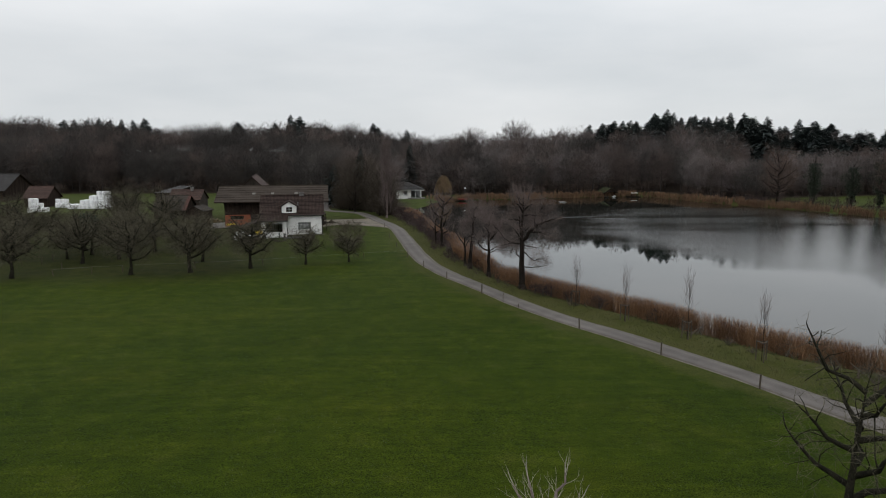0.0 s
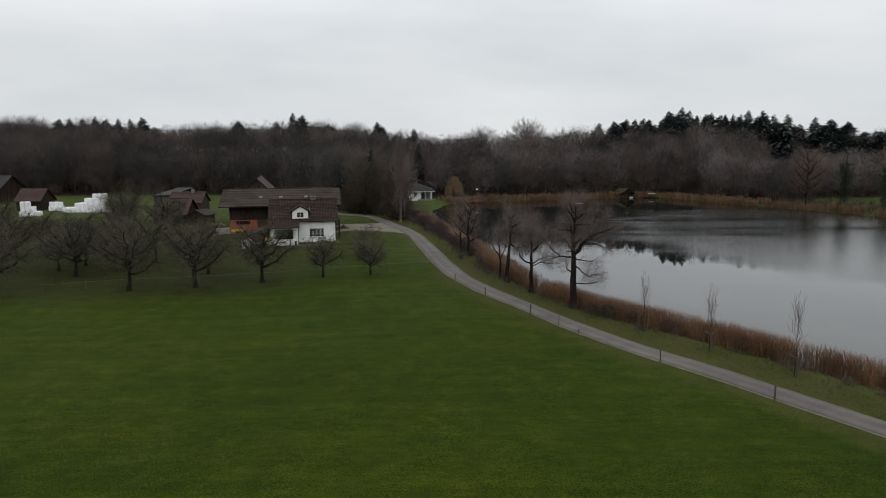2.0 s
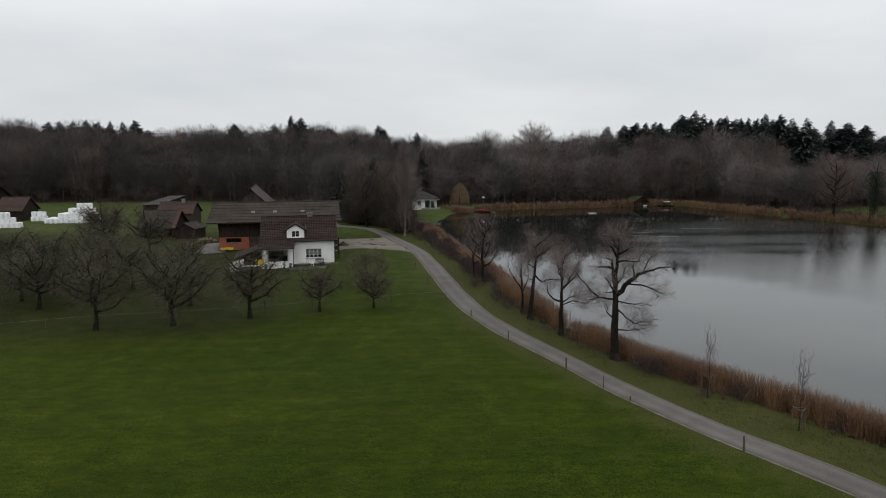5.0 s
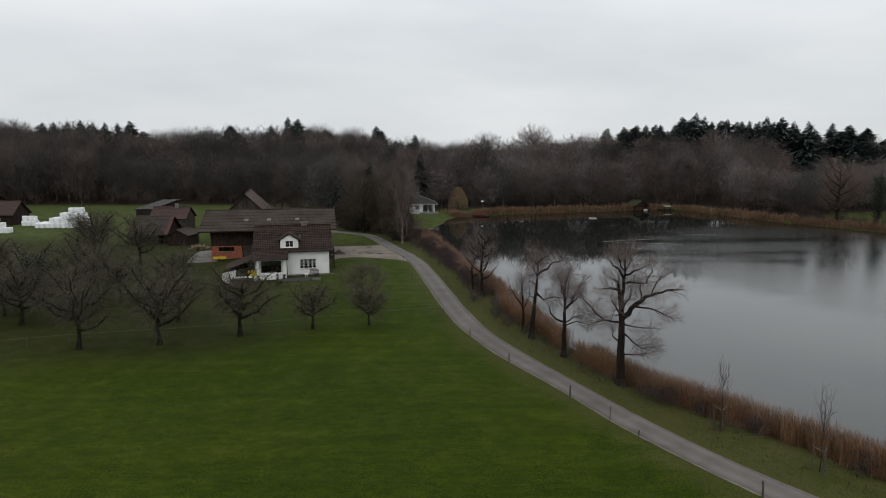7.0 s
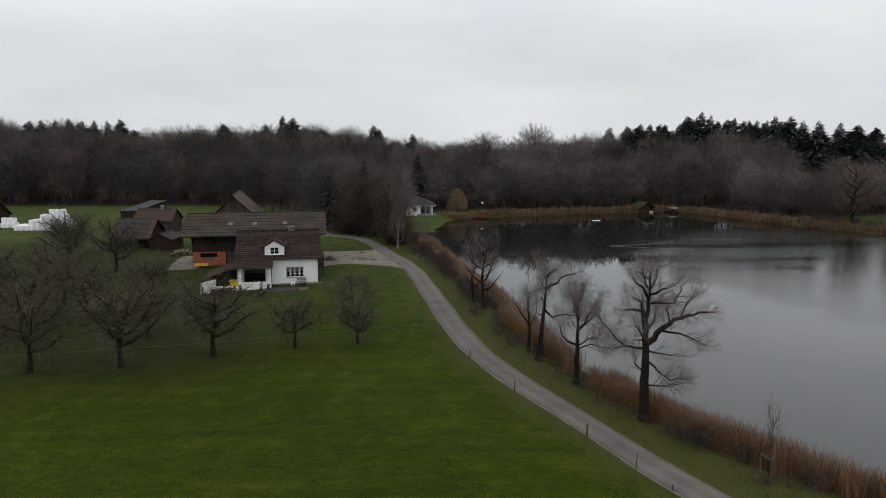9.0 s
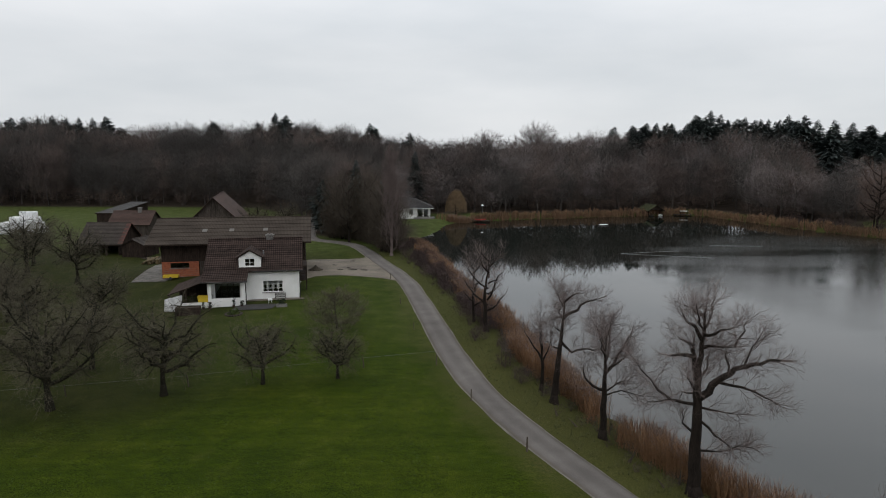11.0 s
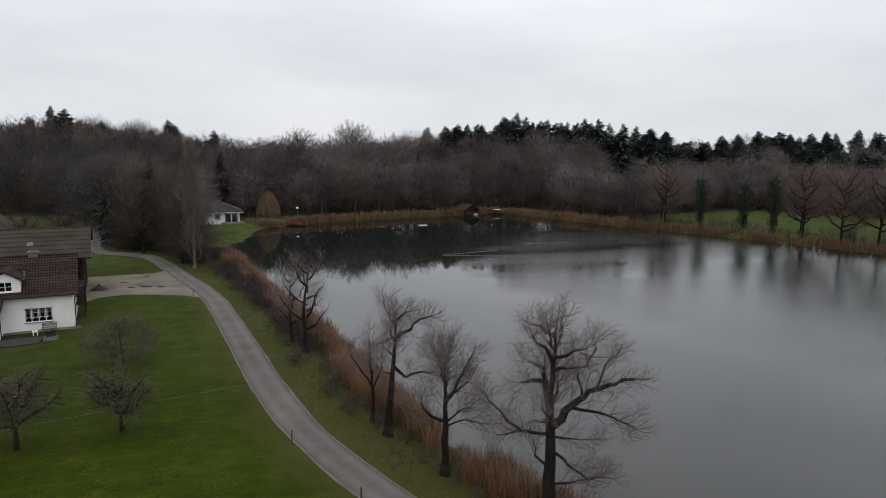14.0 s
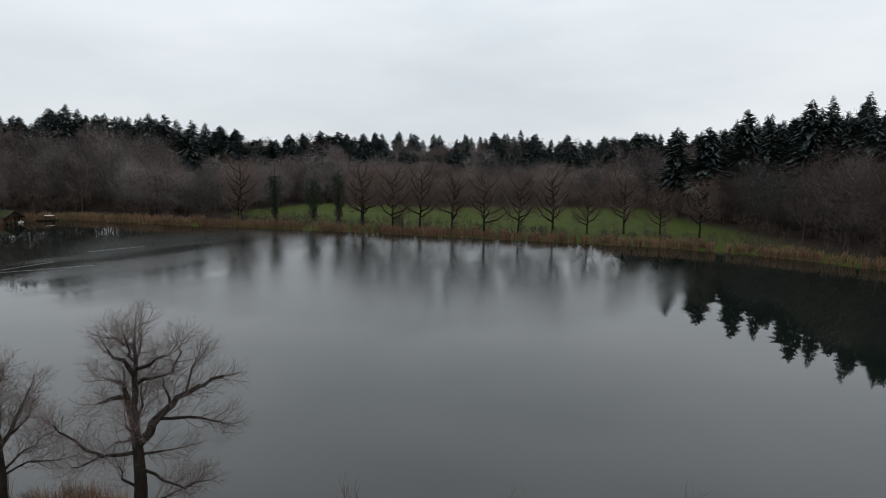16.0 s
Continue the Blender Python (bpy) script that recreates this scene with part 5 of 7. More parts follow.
for k in range(95):
    i = rng.integers(len(later_shore))
    p = later_shore[i] + rng.normal(0, 0.4, 2)
    q = ROAD_LINE[np.argmin(((ROAD_LINE - p) ** 2).sum(1))]
    t = rng.uniform(0.08, 0.5)
    x, y = p * (1 - t) + q * t
    rows2.append((x, y, ground_at(x, y), rng.uniform(0, 6.28), rng.uniform(0.8, 1.2), rng.uniform(0.6, 1.1), rng.integers(3)))
scatter("shore_thicket", low_shrub, rows2, [M_BUSH, M_BRAMBLE], "dark reddish leafless thicket between the verge and the reeds", "shrubs")
scrub = []
for k in range(420):
    p = far_shore[rng.integers(len(far_shore))]
    if p[0] < 84 or p[1] > 205:
        continue
    off = (p - SHORE_LINE.mean(0)) / np.linalg.norm(p - SHORE_LINE.mean(0)) * rng.uniform(2.6, 7.0)
    x, y = p + off + rng.normal(0, 0.8, 2)
    scrub.append((x, y, ground_at(x, y), rng.uniform(0, 6.28), rng.uniform(1.0, 2.4), rng.uniform(1.0, 3.6), rng.integers(3)))
scatter("shore_scrub", verge, scrub, [M_BUSH, M_BRAMBLE], "low leafless scrub between the reeds and the far meadow", "shrubs")
scatter("verge_shrubs", verge, rows, [M_BUSH, M_BUSH], "small leafless shrubs and tussocks on the grass verge", "shrubs")

# ---- surfaces of buildings ----
M_PLASTER = surface("white_plaster", (0.58, 0.58, 0.56), (0.74, 0.74, 0.72), 0.6, 0.9, 0.15, 25)
M_TILE = surface("brown_roof_tile", (0.012, 0.0083, 0.0072), (0.055, 0.038, 0.0325), 1.3, 0.92, 0.6, 7, vary=0.16, ribs=0.25, groove=0.5, spec=0.08)
M_TILE_GREY = surface("grey_brown_roof_tile", (0.025, 0.0195, 0.0155), (0.060, 0.048, 0.039), 0.35, 0.95, 0.5, 14, vary=0.02, ribs=0.2, groove=0.7, spec=0.08)
M_TILE_RED = surface("old_red_tile", (0.022, 0.014, 0.011), (0.080, 0.045, 0.035), 1.5, 0.85, 0.5, 7, vary=0.12, ribs=0.34, groove=0.5)
M_TILE_OLD = surface("old_mottled_tile", (0.014, 0.012, 0.010), (0.055, 0.043, 0.035), 1.3, 0.9, 0.6, 7, vary=0.15, ribs=0.3)
M_RED_TILE = surface("red_verge_tile", (0.055, 0.020, 0.015), (0.125, 0.048, 0.036), 2.0, 0.85, 0.3, 6)
M_SHEET = surface("crumpled_sheet", (0.28, 0.28, 0.28), (0.52, 0.52, 0.51), 2.5, 0.5, 0.3, 5)
M_TILE_DARK = surface("dark_slate_roof", (0.017, 0.016, 0.016), (0.046, 0.043, 0.041), 0.8, 0.8, 0.4, 12, vary=0.1)
M_TIMBER = surface("dark_timber", (0.011, 0.0075, 0.006), (0.040, 0.028, 0.022), 1.4, 0.9, 0.5, 8, (1, 1, 0.12), spec=0.1)
M_TIMBER_GREY = surface("weathered_boards", (0.022, 0.018, 0.015), (0.080, 0.066, 0.056), 1.4, 0.9, 0.5, 8, (1, 1, 0.12), spec=0.1)
M_GUTTER = surface("dark_gutter", (0.016, 0.014, 0.013), (0.040, 0.036, 0.034), 2.0, 0.6, 0.1, 8, metal=0.3)
M_BRICK = surface("orange_brick", (0.15, 0.043, 0.022), (0.29, 0.095, 0.046), 3.0, 0.9, 0.4, 6)
M_FRAME = surface("painted_frame", (0.66, 0.66, 0.64), (0.78, 0.78, 0.76), 3.0, 0.6, 0.0, 6)
M_METAL = surface("zinc_sheet", (0.10, 0.10, 0.105), (0.2, 0.2, 0.205), 2.0, 0.5, 0.1, 8, metal=0.6)
M_CONCRETE = surface("stained_concrete", (0.085, 0.080, 0.076), (0.20, 0.19, 0.18), 0.5, 0.9, 0.3, 16)
M_SKYLIGHT = surface("pale_skylight", (0.06, 0.052, 0.045), (0.10, 0.09, 0.078), 2.0, 0.5, 0.0, 6)
M_WRAP = surface("white_film", (0.62, 0.63, 0.64), (0.80, 0.80, 0.80), 1.5, 0.45, 0.3, 5)
M_YELLOW = surface("yellow_plastic", (0.40, 0.28, 0.015), (0.55, 0.40, 0.035), 2.0, 0.5, 0.1, 6)
M_DARK = surface("dark_cloth", (0.012, 0.012, 0.012), (0.04, 0.04, 0.04), 2.0, 0.8, 0.2, 6)
M_CURTAIN = surface("net_curtain", (0.42, 0.42, 0.41), (0.6, 0.6, 0.58), 5.0, 0.95, 0.2, 5)
M_MOSS = surface("mossy_roof", (0.02, 0.024, 0.009), (0.055, 0.058, 0.025), 0.8, 0.95, 0.6, 8)
M_SOIL = surface("garden_soil", (0.025, 0.02, 0.014), (0.06, 0.05, 0.035), 2.0, 0.95, 0.6, 8)
M_RED = surface("faded_red_paint", (0.2, 0.02, 0.015), (0.35, 0.05, 0.04), 2.0, 0.6, 0.1, 6)


def glass_material():
    m = bpy.data.materials.new("window_glass")
    m.use_nodes = True
    b = m.node_tree.nodes["Principled BSDF"]
    b.inputs["Base Color"].default_value = (0.75, 0.8, 0.8, 1)
    b.inputs["Transmission Weight"].default_value, b.inputs["Roughness"].default_value, b.inputs["IOR"].default_value = 1.0, 0.02, 1.45
    return m


M_GLASS = glass_material()


def slope(parent, a, b, c, d, mat, course=0.34, lift=0.075):
    """Courses of tiles on a roof slope, each a part of its own: a, b along the eave, d, c along the ridge."""
    a, b, c, d = Vector(a), Vector(b), Vector(c), Vector(d)
    nrm = (b - a).cross(d - a).normalized()
    if nrm.z < 0:
        nrm = -nrm
    n = max(3, int(round(((d - a).length + (c - b).length) / 2 / course)))
    for i in range(n):
        t0, t1 = i / n, min(1.0, (i + 1.25) / n)
        p, q = a.lerp(d, t0), b.lerp(c, t0)
        r, s = b.lerp(c, t1), a.lerp(d, t1)
        g = Geo()
        g.v += [tuple(p + nrm * lift), tuple(q + nrm * lift), tuple(r + nrm * 0.012), tuple(s + nrm * 0.012), tuple(p + nrm * 0.002), tuple(q + nrm * 0.002), tuple(r + nrm * 0.002), tuple(s + nrm * 0.002)]
        g.f += [(0, 1, 2, 3), (4, 5, 1, 0), (5, 6, 2, 1), (6, 7, 3, 2), (7, 4, 0, 3), (7, 6, 5, 4)]
        g.m += [0] * 6
        part("tile_course", g, mat, parent)


def deck(geo, a, b, c, d, thick=0.14):
    """The closed board under a roof slope."""
    a, b, c, d = Vector(a), Vector(b), Vector(c), Vector(d)
    k = len(geo.v)
    geo.v += [tuple(p) for p in (a, b, c, d)] + [tuple(p - Vector((0, 0, thick))) for p in (a, b, c, d)]
    for q in ((0, 1, 2, 3), (7, 6, 5, 4), (0, 4, 5, 1), (1, 5, 6, 2), (2, 6, 7, 3), (3, 7, 4, 0)):
        geo.f.append(tuple(k + i for i in q))
        geo.m.append(0)


def roof(parent, u0, u1, v0, vr, v1, ze0, zr, ze1, mat, ridge_mat=None, course=0.34, name="roof"):
    """A gable roof whose ridge runs along u: deck, tile courses and ridge cap."""
    g = Geo()
    deck(g, (u0, v0, ze0), (u1, v0, ze0), (u1, vr, zr), (u0, vr, zr))
    deck(g, (u1, v1, ze1), (u0, v1, ze1), (u0, vr, zr), (u1, vr, zr))
    top = part(name, g, M_TIMBER, parent)
    slope(top, (u0, v0, ze0), (u1, v0, ze0), (u1, vr, zr), (u0, vr, zr), mat, course)
    slope(top, (u1, v1, ze1), (u0, v1, ze1), (u0, vr, zr), (u1, vr, zr), mat, course)
    n = max(4, int((u1 - u0) / 0.9))
    for k in range(n):
        g = Geo()
        a, b = u0 + (u1 - u0) * k / n, u0 + (u1 - u0) * (k + 1.06) / n
        g.tube([Vector((a, vr, zr + 0.03)), Vector((min(b, u1), vr, zr + 0.045))], [0.14, 0.11], 8)
        part("ridge_tile", g, ridge_mat or mat, top)
    return top


def wall_holes(u0, u1, z0, z1, holes, v0, v1, geo=None, axis="y"):
    """A wall panel with openings (u0, u1, z0, z1), from v0 to v1 thick."""
    g = geo or Geo()
    us = sorted({u0, u1, *[min(max(h[i], u0), u1) for h in holes for i in (0, 1)]})
    zs = sorted({z0, z1, *[min(max(h[i], z0), z1) for h in holes for i in (2, 3)]})
    for a, b in zip(us, us[1:]):
        run = None
        for c, d in zip(zs, zs[1:]):
            mu, mz = (a + b) / 2, (c + d) / 2
            solid = not any(h[0] < mu < h[1] and h[2] < mz < h[3] for h in holes)
            if solid:
                run = (run[0], d) if run else (c, d)
            if (not solid or d == zs[-1]) and run:
                if axis == "y":
                    g.box(a, b, v0, v1, *run)
                else:
                    g.box(v0, v1, a, b, *run)
                run = None
    return g


def window(parent, u0, u1, z0, z1, v, cols=2, rows=2, sill=True, frame_mat=None, curtain=False, name="window"):
    """A window set in an opening, facing -v: frame, bars, panes, sill."""
    fm = frame_mat or M_FRAME
    g = Geo()
    t = 0.07
    for a, b, c, d in ((u0, u1, z0, z0 + t), (u0, u1, z1 - t, z1), (u0, u0 + t, z0 + t, z1 - t), (u1 - t, u1, z0 + t, z1 - t)):
        g.box(a, b, v + 0.06, v + 0.14, c, d)
    fr = part(name, g, fm, parent)
    g = Geo()
    for k in range(1, cols):
        x = u0 + (u1 - u0) * k / cols
        g.box(x - 0.03, x + 0.03, v + 0.065, v + 0.135, z0 + t, z1 - t)
    for k in range(1, rows):
        z = z0 + (z1 - z0) * k / rows
        g.box(u0 + t, u1 - t, v + 0.07, v + 0.13, z - 0.012, z + 0.012)
    part("glazing_bars", g, fm, fr)
    for k in range(cols):
        a, b = u0 + (u1 - u0) * k / cols, u0 + (u1 - u0) * (k + 1) / cols
        g = Geo()
        g.box(a + 0.03, b - 0.03, v + 0.095, v + 0.105, z0 + 0.05, z1 - 0.05)
        pane = part("pane", g, M_GLASS, fr)
        pane.visible_shadow = False
    if curtain:
        for a, b in [(u0 + (u1 - u0) * (k + q) / cols, u0 + (u1 - u0) * (k + q + 0.22) / cols) for k in range(cols) for q in (0.06, 0.72)]:
            g = Geo()
            n = 10
            line = [(a + (b - a) * i / n, v + 0.26 + 0.03 * (i % 2)) for i in range(n + 1)]
            g.prism(line + [(x, y + 0.012) for x, y in reversed(line)], "z", z0 + 0.3, z1 - 0.02)
            part("curtain", g, M_CURTAIN, fr, "pale net curtain")
    if sill:
        g = Geo()
        g.box(u0 - 0.08, u1 + 0.08, v - 0.10, v + 0.06, z0 - 0.07, z0 - 0.005)
        part("sill", g, M_CONCRETE, fr)
    return fr


def boards(u0, u1, z0, z1, v, width=0.22, top=None, rng=None, axis="y", out=-1):
    """Upright boards with gaps and uneven faces; top(u) may give a sloping upper end."""
    g = Geo()
    rng = rng or np.random.default_rng(7)
    n = max(1, int((u1 - u0) / width))
    for k in range(n):
        a, b = u0 + (u1 - u0) * k / n + 0.008, u0 + (u1 - u0) * (k + 1) / n - 0.008
        h = z1 if top is None else min(top(a), top(b))
        d = rng.uniform(0.02, 0.045) * out
        lo, hi = min(v, v + d), max(v, v + d)
        if axis == "y":
            g.box(a, b, lo, hi, z0, h)
        else:
            g.box(lo, hi, a, b, z0, h)
    return g


# ---- the farmhouse ----
FARM = pose(-18.22, 115.11, 1.2, 0, 0, 12)
BARN = FARM @ pose(1.45, 0, 0)


def build_house():
    h = thing("farmhouse", FARM, "white plastered farmhouse with a brown tiled roof, dormer and porch", "house")
    win, dorm = (-4.25, -1.85, 1.12, 2.55), (-6.22, -5.04, 4.32, 5.28)
    part("front_wall", wall_holes(-6.2, -0.3, -0.5, 4.02, [win], 0, 0.3), M_PLASTER, h)
    door = (-9.7, -6.9, 0.0, 2.35)
    part("porch_back_wall", wall_holes(-10.3, -6.2, -0.5, 4.02, [door], 0.0, 0.3), M_PLASTER, h)
    g = Geo()
    out_ = [(0, -0.5), (9.2, -0.5), (9.2, 3.95), (4.6, 6.78), (0, 3.95)]
    g.prism(out_, "x", -0.3, 0.0)
    part("gable_wall", g, M_PLASTER, h)
    g = Geo()
    g.prism(out_, "x", -10.6, -10.3)
    part("gable_wall", g, M_PLASTER, h)
    g = Geo()
    g.box(-10.3, -0.3, 8.9, 9.2, -0.5, 3.95)
    part("back_wall", g, M_PLASTER, h)
    g = Geo()
    g.box(-10.3, -0.3, 0.3, 8.9, -0.4, -0.05)
    part("floor_slab", g, M_CONCRETE, h)
    window(h, *win, 0.0, 4, 3, True, None, True)
    glazed = window(h, *door, 0.0, 4, 1, False, M_TIMBER)
    roof(h, -10.85, 0.5, -0.6, 4.6, 9.8, 3.82, 7.0, 3.82, M_TILE, None, 0.41)
    # the porch roof carries the slope on at a flatter pitch
    g = Geo()
    deck(g, (-10.85, -3.1, 3.12), (-5.75, -3.1, 3.12), (-5.75, -0.55, 3.86), (-10.85, -0.55, 3.86), 0.12)
    pr = part("porch_roof", g, M_TIMBER, h)
    slope(pr, (-10.85, -3.1, 3.12), (-5.75, -3.1, 3.12), (-5.75, -0.55, 3.86), (-10.85, -0.55, 3.86), M_TILE, 0.41)
    g = Geo()
    g.box(-10.15, -6.08, -2.6, -2.38, -0.5, 1.12)
    g.box(-6.28, -6.08, -2.38, 0, -0.5, 1.12)
    g.box(-10.15, -9.95, -2.38, 0, -0.5, 1.12)
    part("porch_parapet", g, M_PLASTER, h)
    for u in (-9.95, -6.27):
        g = Geo()
        g.box(u - 0.19, u + 0.19, -2.62, -2.3, 1.12, 2.86)
        part("porch_pillar", g, M_PLASTER, h)
    g = Geo()
    g.box(-10.15, -6.08, -2.6, -2.36, 2.86, 3.08)
    part("lintel", g, M_PLASTER, h)
    g = Geo()
    g.box(-9.95, -6.28, -2.38, 0, -0.2, 0.0)
    part("porch_floor", g, M_CONCRETE, h)
    # dormer
    g = wall_holes(-6.9, -4.36, 3.95, 5.34, [dorm], 0.0, 0.2)
    g.prism([(-6.9, 5.34), (-4.36, 5.34), (-5.63, 6.16)], "y", 0.0, 0.2)
    d = part("dormer", g, M_PLASTER, h, "white gabled dormer")
    for a, b in ((-6.9, -6.72), (-4.54, -4.36)):
        g = Geo()
        g.prism([(0.2, 4.1), (0.2, 5.34), (2.0, 5.34)], "x", a, b)
        part("cheek", g, M_PLASTER, d)
    g = Geo()
    for s in (-1, 1):
        e = -5.63 + s * 1.66
        deck(g, (e, -0.3, 5.36), (e, 2.3, 5.36), (-5.63, 3.75, 6.36), (-5.63, -0.3, 6.36), 0.10)
    dr = part("dormer_roof", g, M_TIMBER, h)
    for s in (-1, 1):
        e = -5.63 + s * 1.66
        slope(dr, (e, -0.3, 5.36), (e, 2.3, 5.36), (-5.63, 3.75, 6.36), (-5.63, -0.3, 6.36), M_TILE, 0.3, 0.05)
    window(d, *dorm, 0.0, 2, 2, False)
    g = Geo()
    g.box(-3.92, -3.08, 4.3, 4.9, 6.4, 7.4)
    ch = part("chimney", g, M_CONCRETE, h)
    g = Geo()
    g.box(-4.04, -2.96, 4.18, 5.02, 7.402, 7.48)
    for u in (-3.72, -3.3):
        g.box(u - 0.12, u + 0.12, 4.48, 4.72, 7.48, 7.62)
    part("chimney_cap", g, M_CONCRETE, ch)
    g = Geo()
    g.tube([Vector((-4.15, 1.75, 5.1)), Vector((-4.15, 1.75, 5.95))], [0.11, 0.11], 8)
    part("vent_pipe", g, M_METAL, h)
    g = Geo()
    g.tube([Vector((-5.35, -0.68, 3.80)), Vector((0.55, -0.68, 3.80))], [0.075, 0.075], 8)
    part("gutter", g, M_GUTTER, h)
    g = Geo()
    g.tube([Vector((-10.85, -3.18, 3.10)), Vector((-5.75, -3.18, 3.10))], [0.075, 0.075], 8)
    part("gutter", g, M_GUTTER, h)
    for pts in ([(-5.95, -3.16, 3.06), (-5.95, -2.5, 2.6), (-5.95, -2.5, -0.3)], [(0.12, -0.66, 3.78), (0.12, -0.1, 3.3), (0.12, -0.1, -0.3)]):
        g = Geo()
        g.tube([Vector(p) for p in pts], [0.05] * 3, 6)
        part("downpipe", g, M_GUTTER, h)
    # lean-to beside the porch
    g = Geo()
    deck(g, (-14.6, 4.2, 1.62), (-14.6, -2.3, 1.62), (-10.62, -2.3, 3.05), (-10.62, 4.2, 3.05), 0.08)
    lt = part("lean_to_roof", g, M_TIMBER, h)
    slope(lt, (-14.6, 4.2, 1.62), (-14.6, -2.3, 1.62), (-10.62, -2.3, 3.05), (-10.62, 4.2, 3.05), M_TILE, 0.4, 0.04)
    for u, v in ((-14.4, -2.1), (-14.4, 3.9), (-12.6, -2.1)):
        g = Geo()
        g.box(u - 0.06, u + 0.06, v - 0.06, v + 0.06, -0.5, 1.5 + (u + 14.6) * 0.36)
        part("post", g, M_TIMBER, lt)
    g = Geo()
    g.box(-14.4, -10.62, 4.0, 4.15, -0.5, 1.6)
    part("lean_to_wall", g, M_TIMBER, lt)
    g = Geo()
    g.box(-13.0, -10.16, -2.55, -2.4, -0.5, 0.72)
    part("low_wall", g, M_PLASTER, h)
    # wooden balcony rack on the side
    g = Geo()
    for z in (1.6, 2.5, 3.4):
        g.box(0.004, 0.9, 4.0, 8.4, z, z + 0.08)
    for v in (4.05, 6.2, 8.3):
        g.box(0.8, 0.9, v, v + 0.09, -0.5, 3.48)
    part("side_balcony", g, M_TIMBER, h)
    return h


build_house()


def build_big_barn():
    b = thing("barn", BARN, "long farm barn with grey-brown roof, dark timber and orange brick", "barn")
    roof(b, -21.75, 0.1, 12.9, 21.5, 30.1, 5.28, 7.92, 5.28, M_TILE_GREY, M_TILE_GREY, 1.3)
    for u in (-14.6, -10.95, -6.3):
        g = Geo()
        g.box(u - 0.32, u + 0.32, 0, 1.0, 0.065, 0.11)
        s = part("skylight", g, M_SKYLIGHT, b)
        s.matrix_basis = pose(0, 16.6, 6.42, math.degrees(math.atan2(2.64, 8.6)), 0, 0)
    strip = (-18.9, -16.45, 1.85, 2.55)
    brick = wall_holes(-20.0, -15.2, -0.5, 2.7, [strip], 14.4, 14.65)
    bw = part("brick_wall", brick, M_BRICK, b, "orange brick lower wall")
    window(b, *strip, 14.4, 3, 1, True, M_TIMBER)
    # brick courses: shallow bands of joints
    g = Geo()
    for k in range(10):
        z = 0.1 + k * 0.26
        if not (strip[2] - 0.12 < z < strip[3] + 0.05):
            g.box(-19.99, -15.21, 14.392, 14.398, z, z + 0.02)
    part("mortar_joints", g, M_CONCRETE, bw)
    door = (-15.0, -13.4, -0.5, 2.1)
    g = boards(-20.0, -13.5, 2.7, 5.55, 14.5, 0.24)
    part("timber_front", g, M_TIMBER, b)
    g = boards(-13.4, -0.9, -0.5, 5.55, 14.5, 0.24)
    part("timber_front", g, M_TIMBER, b)
    g = Geo()
    g.box(-20.0, -13.4, 14.51, 14.62, 2.7, 5.5)
    g.box(-13.4, -0.9, 14.51, 14.62, -0.5, 5.5)
    part("wall_core", g, M_TIMBER, b)
    g = boards(-15.1, -13.5, -0.5, 2.68, 14.62, 0.2)
    part("barn_door", g, M_TIMBER_GREY, b)

    def top(v):
        return 5.2 + (7.8 - 5.2) * (1 - abs(v - 21.5) / 8.6)

    for u, o in ((-20.0, -1), (-0.9, 1)):
        g = boards(14.5, 28.5, -0.5, 0, u, 0.26, top, None, "x", o)
        part("timber_gable", g, M_TIMBER, b)
        g = Geo()
        g.prism([(14.5, -0.5), (28.5, -0.5), (28.5, 5.7), (21.5, 7.75), (14.5, 5.7)], "x", min(u, u - o * 0.12), max(u, u - o * 0.12) - 0.002)
        part("gable_core", g, M_TIMBER, b)
    g = Geo()
    g.box(-20, -0.9, 28.4, 28.5, -0.5, 5.6)
    part("back_wall", g, M_TIMBER, b)
    # curved eave brackets under the overhang
    for u in (-19.95, -16.6, -13.3):
        g = Geo()
        g.tube([Vector((u, 14.45, 3.9)), Vector((u, 14.0, 4.7)), Vector((u, 13.1, 5.2))], [0.09, 0.09, 0.07], 6)
        part("bracket", g, M_TIMBER, b)
    return b


build_big_barn()


